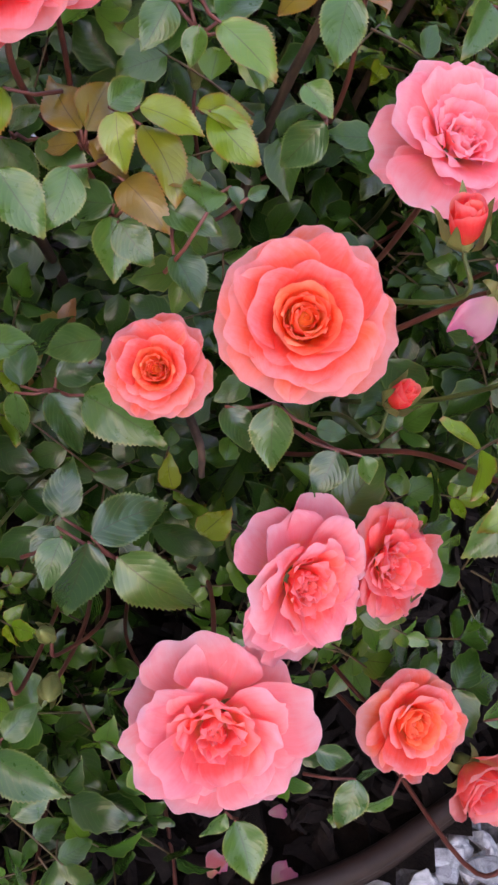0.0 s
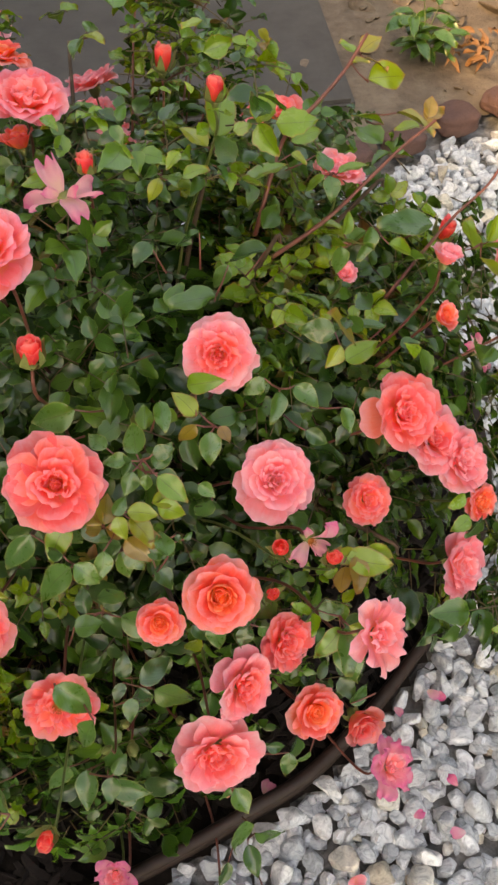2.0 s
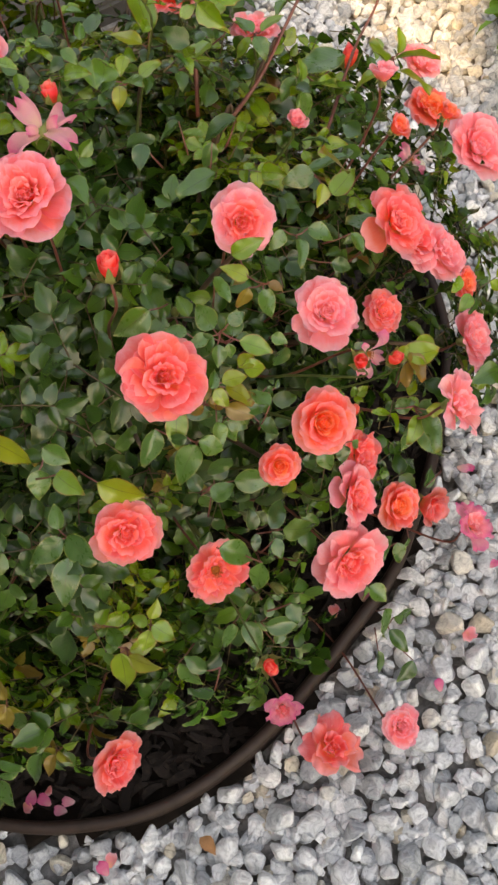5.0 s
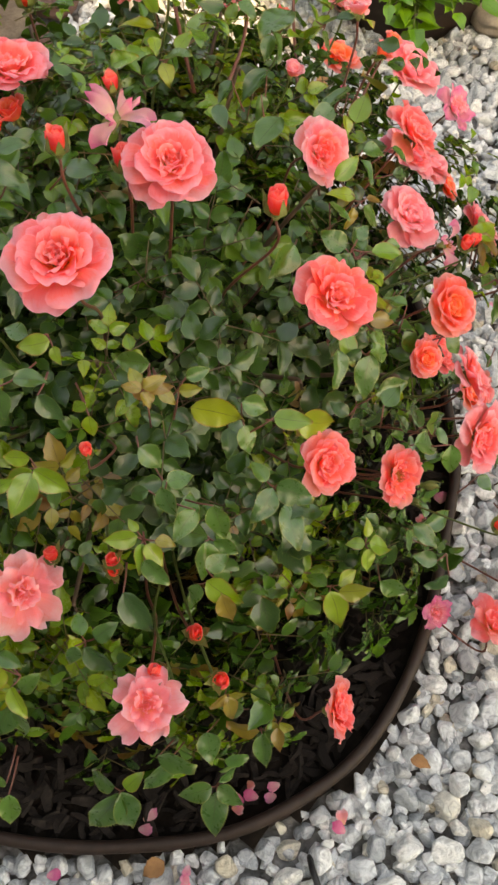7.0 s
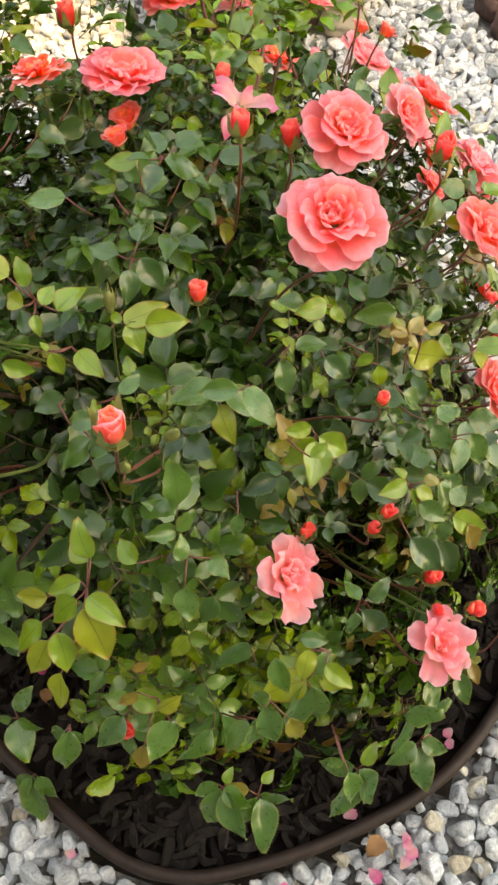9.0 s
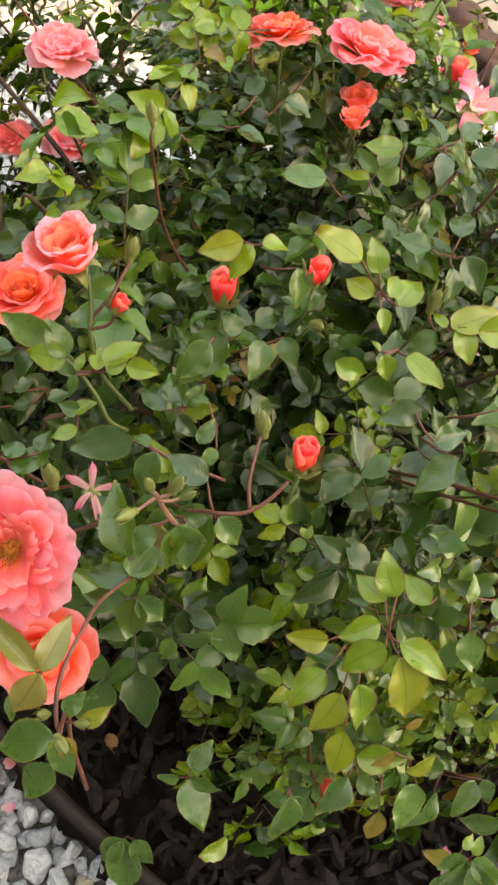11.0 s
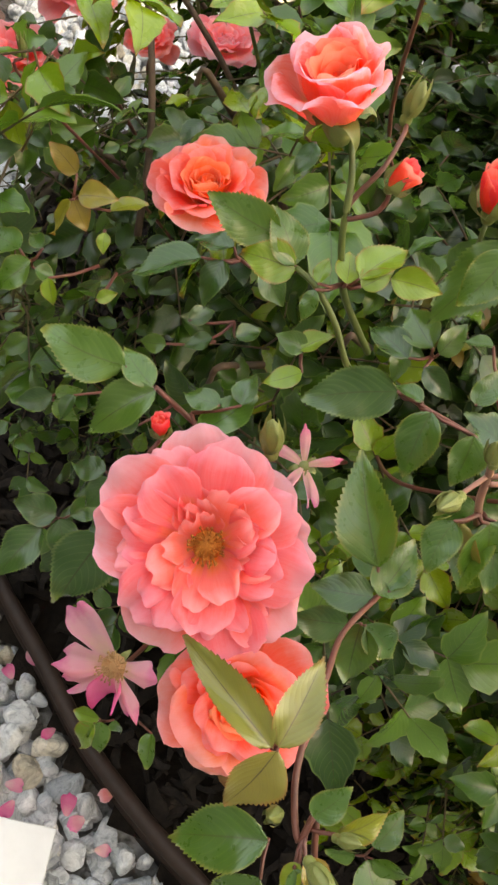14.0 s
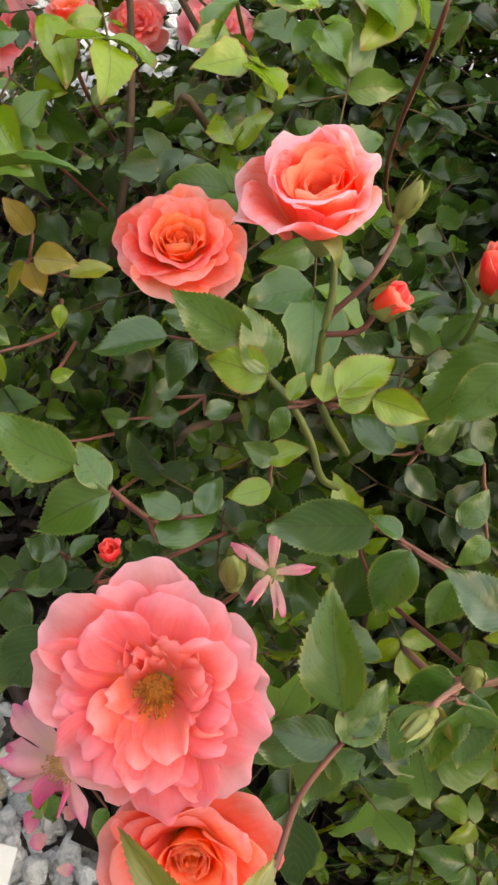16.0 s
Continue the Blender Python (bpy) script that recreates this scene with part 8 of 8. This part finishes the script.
small = part("shredded_bark", mesh_of("shredded_bark", np.concatenate(V), F, BARK, smooth=False), None, mulch, "fine dark shredded bark")
small.matrix_parent_inverse = Matrix.Translation(-mulch.location)
tagged(small, kind="stuff")

# ---- small things on the ground ----
def loose_petal(seed, mat):
    return petal_mesh("fallen_petal", 1.0, 0.42, 62, 92, 0.7, -0.45, 0.14, 40, seed, mat, 5, 5)


LOOSE = [loose_petal(k, m) for k, m in enumerate((PETAL_MAGENTA, PETAL_ROSE, PETAL_MAGENTA, PETAL_PINK, PETAL_ROSE, PETAL_PALE))]


def fallen_petal(at, size, seed):
    q = random.Random(seed)
    ob = new("fallen_petal", LOOSE[seed % 6])
    ob.matrix_world = pose(at[0], at[1], at[2], q.uniform(-16, 16), q.uniform(-16, 16), q.uniform(0, 360)) @ Matrix.Diagonal((size * 1.25, size * 1.25, size * 1.1, 1))
    inside = in_bed(at[0], at[1])[0]
    tone = ("magenta", "rosy pink", "magenta", "pink", "rosy pink", "pale pink")[seed % 6]
    tagged(ob, "fallen %s rose petal on %s" % (tone, "bark mulch" if inside else "crushed stone"), "petal", "fallen petals")


fallen_petal((-0.579, 0.910, 0.016), 0.0120, 0)
fallen_petal((-0.634, 0.919, 0.016), 0.0144, 1)
fallen_petal((-0.632, 0.867, 0.016), 0.0168, 2)
fallen_petal((-0.610, 0.837, 0.016), 0.0132, 3)
fallen_petal((-0.642, 0.853, 0.016), 0.0156, 4)
fallen_petal((-0.655, 0.822, 0.016), 0.0120, 5)
fallen_petal((-0.653, 0.914, 0.016), 0.0144, 6)
fallen_petal((-0.519, 0.957, 0.016), 0.0168, 7)
fallen_petal((-0.541, 0.970, 0.016), 0.0132, 8)
fallen_petal((-0.410, 0.121, 0.016), 0.0156, 9)
fallen_petal((-0.576, 0.239, 0.016), 0.0120, 10)
fallen_petal((-0.606, 0.234, 0.016), 0.0144, 11)
fallen_petal((-0.630, 0.267, 0.016), 0.0168, 12)
fallen_petal((-0.653, 0.268, 0.016), 0.0132, 13)
fallen_petal((-0.473, 0.241, 0.014), 0.0156, 14)
fallen_petal((-0.448, 0.237, 0.014), 0.0120, 15)
fallen_petal((-0.432, 0.212, 0.014), 0.0144, 16)
fallen_petal((-0.556, 0.318, 0.014), 0.0168, 17)
fallen_petal((0.278, 0.239, 0.016), 0.0132, 18)
fallen_petal((0.270, 0.178, 0.016), 0.0156, 19)
fallen_petal((0.288, 0.347, 0.016), 0.0120, 20)
fallen_petal((0.136, 0.138, 0.016), 0.0144, 21)
fallen_petal((0.049, 0.254, 0.014), 0.0168, 22)
fallen_petal((-0.001, 0.261, 0.014), 0.0132, 23)
fallen_petal((0.378, 0.466, 0.016), 0.0156, 24)
fallen_petal((0.227, 0.333, 0.016), 0.0120, 25)
fallen_petal((0.065, 0.101, 0.016), 0.0144, 26)
fallen_petal((0.140, 0.139, 0.016), 0.0168, 27)
fallen_petal((0.411, 0.376, 0.016), 0.0132, 28)
fallen_petal((0.277, 0.350, 0.016), 0.0156, 29)
fallen_petal((0.227, 0.204, 0.016), 0.0120, 30)
fallen_petal((-0.445, 0.208, 0.014), 0.0144, 31)
fallen_petal((-0.458, 0.229, 0.014), 0.0168, 32)
fallen_petal((-0.482, 0.233, 0.014), 0.0132, 33)
fallen_petal((-0.572, 0.312, 0.014), 0.0156, 34)
fallen_petal((-0.722, 0.629, 0.016), 0.0120, 35)
fallen_petal((-0.569, 0.277, 0.014), 0.0144, 36)
fallen_petal((-0.591, 0.229, 0.016), 0.0168, 37)
fallen_petal((-0.523, 0.759, 0.014), 0.0132, 38)
fallen_petal((-0.002, 0.258, 0.014), 0.0156, 39)
fallen_petal((0.040, 0.301, 0.014), 0.0120, 40)
fallen_petal((0.045, 0.257, 0.014), 0.0144, 41)
fallen_petal((-0.423, 0.117, 0.016), 0.0168, 42)
fallen_petal((-0.585, 0.233, 0.016), 0.0132, 43)
fallen_petal((-0.681, 0.369, 0.016), 0.0156, 44)


# white card lying on the stones
bm = bmesh.new()
bmesh.ops.create_cube(bm, size=1.0)
bmesh.ops.transform(bm, matrix=Matrix.Diagonal((0.11, 0.14, 0.003, 1)), verts=bm.verts)
bmesh.ops.bevel(bm, geom=list(bm.edges), offset=0.001, segments=1, affect='EDGES')
card = holder("plant_label", (-0.72, 0.926, 0.019), "white plastic plant label lying on crushed stone", "plant label")
card.matrix_world = pose(-0.72, 0.926, 0.0215, 3, -4, 10)
part("board", bm, CARD, card)
for k, (x, y, w, h) in enumerate(((0.028, -0.012, 0.022, 0.004), (0.012, 0.012, 0.04, 0.005), (0.008, 0.032, 0.05, 0.004))):
    bm = bmesh.new()
    bmesh.ops.create_cube(bm, size=1.0)
    bmesh.ops.transform(bm, matrix=Matrix.Translation((x, y, 0.0016)) @ Matrix.Diagonal((w, h, 0.0006, 1)), verts=bm.verts)
    part("print_bar", bm, INK, card)

# drip tubing
v, f = tube(curve_points([(-0.470, 0.128, -0.01), (-0.481, 0.116, 0.012), (-0.497, 0.094, 0.017), (-0.515, 0.076, 0.014), (-0.56, 0.045, -0.004), (-0.6, 0.02, -0.03)], 5), (0.0042, 0.0042), 8)
tagged(new("drip_tube", mesh_of("drip_tube", v, f, RUBBER)), "short black drip tube among the stones", "tubing")

# dry leaves
def dry_leaf(at, size, turn):
    v, f, uv = leaflet_arrays(int(turn), 9)
    ob = new("dry_leaf", mesh_of("dry_leaf", v, f, DRY, uv))
    ob.matrix_world = pose(at[0], at[1], at[2], 12, -9, turn) @ Matrix.Diagonal((size * 1.2, size, size * 1.6, 1))
    tagged(ob, "curled brown dry leaf", "dry leaf", "dry leaves")


dry_leaf((-0.585, 0.268, 0.02), 0.03, 70)
dry_leaf((-0.30, 0.09, 0.018), 0.026, 200)
dry_leaf((-0.545, 0.745, 0.014), 0.022, 130)
dry_leaf((-0.5, 0.79, 0.014), 0.02, 20)
dry_leaf((0.70, 0.93, 0.018), 0.035, 300)
dry_leaf((0.9, 1.78, 0.02), 0.09, 40)
dry_leaf((0.98, 1.86, 0.02), 0.08, 140)
dry_leaf((0.84, 1.9, 0.02), 0.07, 250)

# a pale flat stone beside the planter
stone_pale = new("flat_stone", lump(9, 0.9))
stone_pale.data.materials[0] = PAVING
stone_pale.matrix_world = pose(1.155, 0.775, 0.008, 3, -4, 24) @ Matrix.Diagonal((0.19, 0.12, 0.07, 1))
tagged(stone_pale, "pale flat stone on gravel beside a planter", "stone")

# a weed on the dry soil, and curled litter beside it
weed = holder("weed", (0.60, 1.86, 0.0), "leafy green weed on dry sandy soil", "weed")
q = random.Random(63)
for k in range(9):
    a = 0.698 * k + q.uniform(-0.2, 0.2)
    top = Vector((0.05 * math.cos(a), 0.05 * math.sin(a), q.uniform(0.07, 0.13)))
    v, f = tube(curve_points([(0, 0, -0.01), (top.x * 0.3, top.y * 0.3, top.z * 0.6), top], 3), (0.0022, 0.0012), 5)
    stem = part("stem", mesh_of("stem", v, f, CANE_GREEN), None, weed)
    for j in range(4):
        foot = top * (0.4 + 0.2 * j)
        b = a + 2.4 * j
        m, size = leaf_frame(foot, foot + Vector((math.cos(b), math.sin(b), q.uniform(-0.3, 0.5))) * 0.06, q.uniform(-25, 25), Vector((0, 0, 1)))
        blade = part("blade", LEAF_MESH["mid"][(k + j) % 8], None, stem)
        blade.matrix_basis = m @ Matrix.Diagonal((size * 0.75, size, size, 1))
litter = holder("leaf_litter", (0.735, 1.865, 0.0), "heap of curled orange brown dead leaves on sandy soil", "leaf litter")
for k in range(26):
    v, f, uv = leaflet_arrays(k + 3, 7)
    ob = part("dead_leaf", mesh_of("dead_leaf", v, f, DRY, uv), None, litter)
    a, r = q.uniform(0, 6.28), 0.085 * math.sqrt(q.random())
    ob.matrix_basis = pose(r * 1.3 * math.cos(a), r * math.sin(a), 0.018 + 0.012 * q.random(), q.uniform(-40, 40), q.uniform(-40, 40), q.uniform(0, 360)) @ Matrix.Diagonal((0.022, 0.045, 0.06, 1))

# ---- planter beyond the gravel ----
pot = holder("planter", (1.12, 0.975, 0), "round dark brown planter with bright green leafy plant", "planter")
prof = [(0.0, -0.03), (0.178, -0.03), (0.186, 0.06), (0.194, 0.165), (0.205, 0.168), (0.207, 0.188), (0.195, 0.190), (0.187, 0.17), (0.180, 0.14)]
verts, faces, n = [], [], 28
for r, z in prof:
    for k in range(n):
        a = 2 * math.pi * k / n
        verts.append((max(r, 0.001) * math.cos(a), max(r, 0.001) * math.sin(a), z))
for j in range(len(prof) - 1):
    for k in range(n):
        faces.append((j * n + k, j * n + (k + 1) % n, (j + 1) * n + (k + 1) % n, (j + 1) * n + k))
part("pot", mesh_of("pot", verts, faces, POT), None, pot)
verts = [(0.182 * math.cos(2 * math.pi * k / n), 0.182 * math.sin(2 * math.pi * k / n), 0.15 + 0.006 * noise.noise(Vector((k, 0, 0)))) for k in range(n)] + [(0, 0, 0.16)]
part("soil", mesh_of("soil", verts, [(k, (k + 1) % n, n) for k in range(n)], SOIL), None, pot)
q = random.Random(41)
green, stalks_v, stalks_f = [], [], []
for k in range(130):
    a, r = q.uniform(0, 6.283), 0.27 * math.sqrt(q.random())
    top = Vector((1.12, 0.975, 0)) + Vector((r * 1.15 * math.cos(a), r * 1.15 * math.sin(a), 0.37 - 0.95 * r + q.uniform(-0.05, 0.04)))
    foot = Vector((1.12 + r * 0.5 * math.cos(a), 0.975 + r * 0.5 * math.sin(a), 0.15))
    v, f = tube(curve_points([foot, foot.lerp(top, 0.5) + Vector((0, 0, 0.02)), top], 3), (0.0022, 0.0012), 5)
    o = len(stalks_v)
    stalks_v += [p - pot.location for p in v]
    stalks_f += [tuple(i + o for i in x) for x in f]
    out = Vector((math.cos(a), math.sin(a), 0.3)).normalized()
    for j in range(9):
        at = foot.lerp(top, 0.4 + 0.6 * j / 8)
        b = a + j * 2.4
        d = (Vector((math.cos(b), math.sin(b), q.uniform(-0.35, 0.35))) + out * 0.4).normalized()
        green.append((at, at + d * q.uniform(0.035, 0.06), 0.9, "", q.uniform(-30, 30), Vector((0, 0, 1))))
part("stalks", mesh_of("stalks", stalks_v, stalks_f, CANE_GREEN), None, pot)
ob = part("greenery", joined_leaves("greenery", green, LEAF_LIME, 5), None, pot, "bright green pointed leaves")
ob.matrix_parent_inverse = Matrix.Translation(-pot.location)
tagged(ob, kind="stuff")
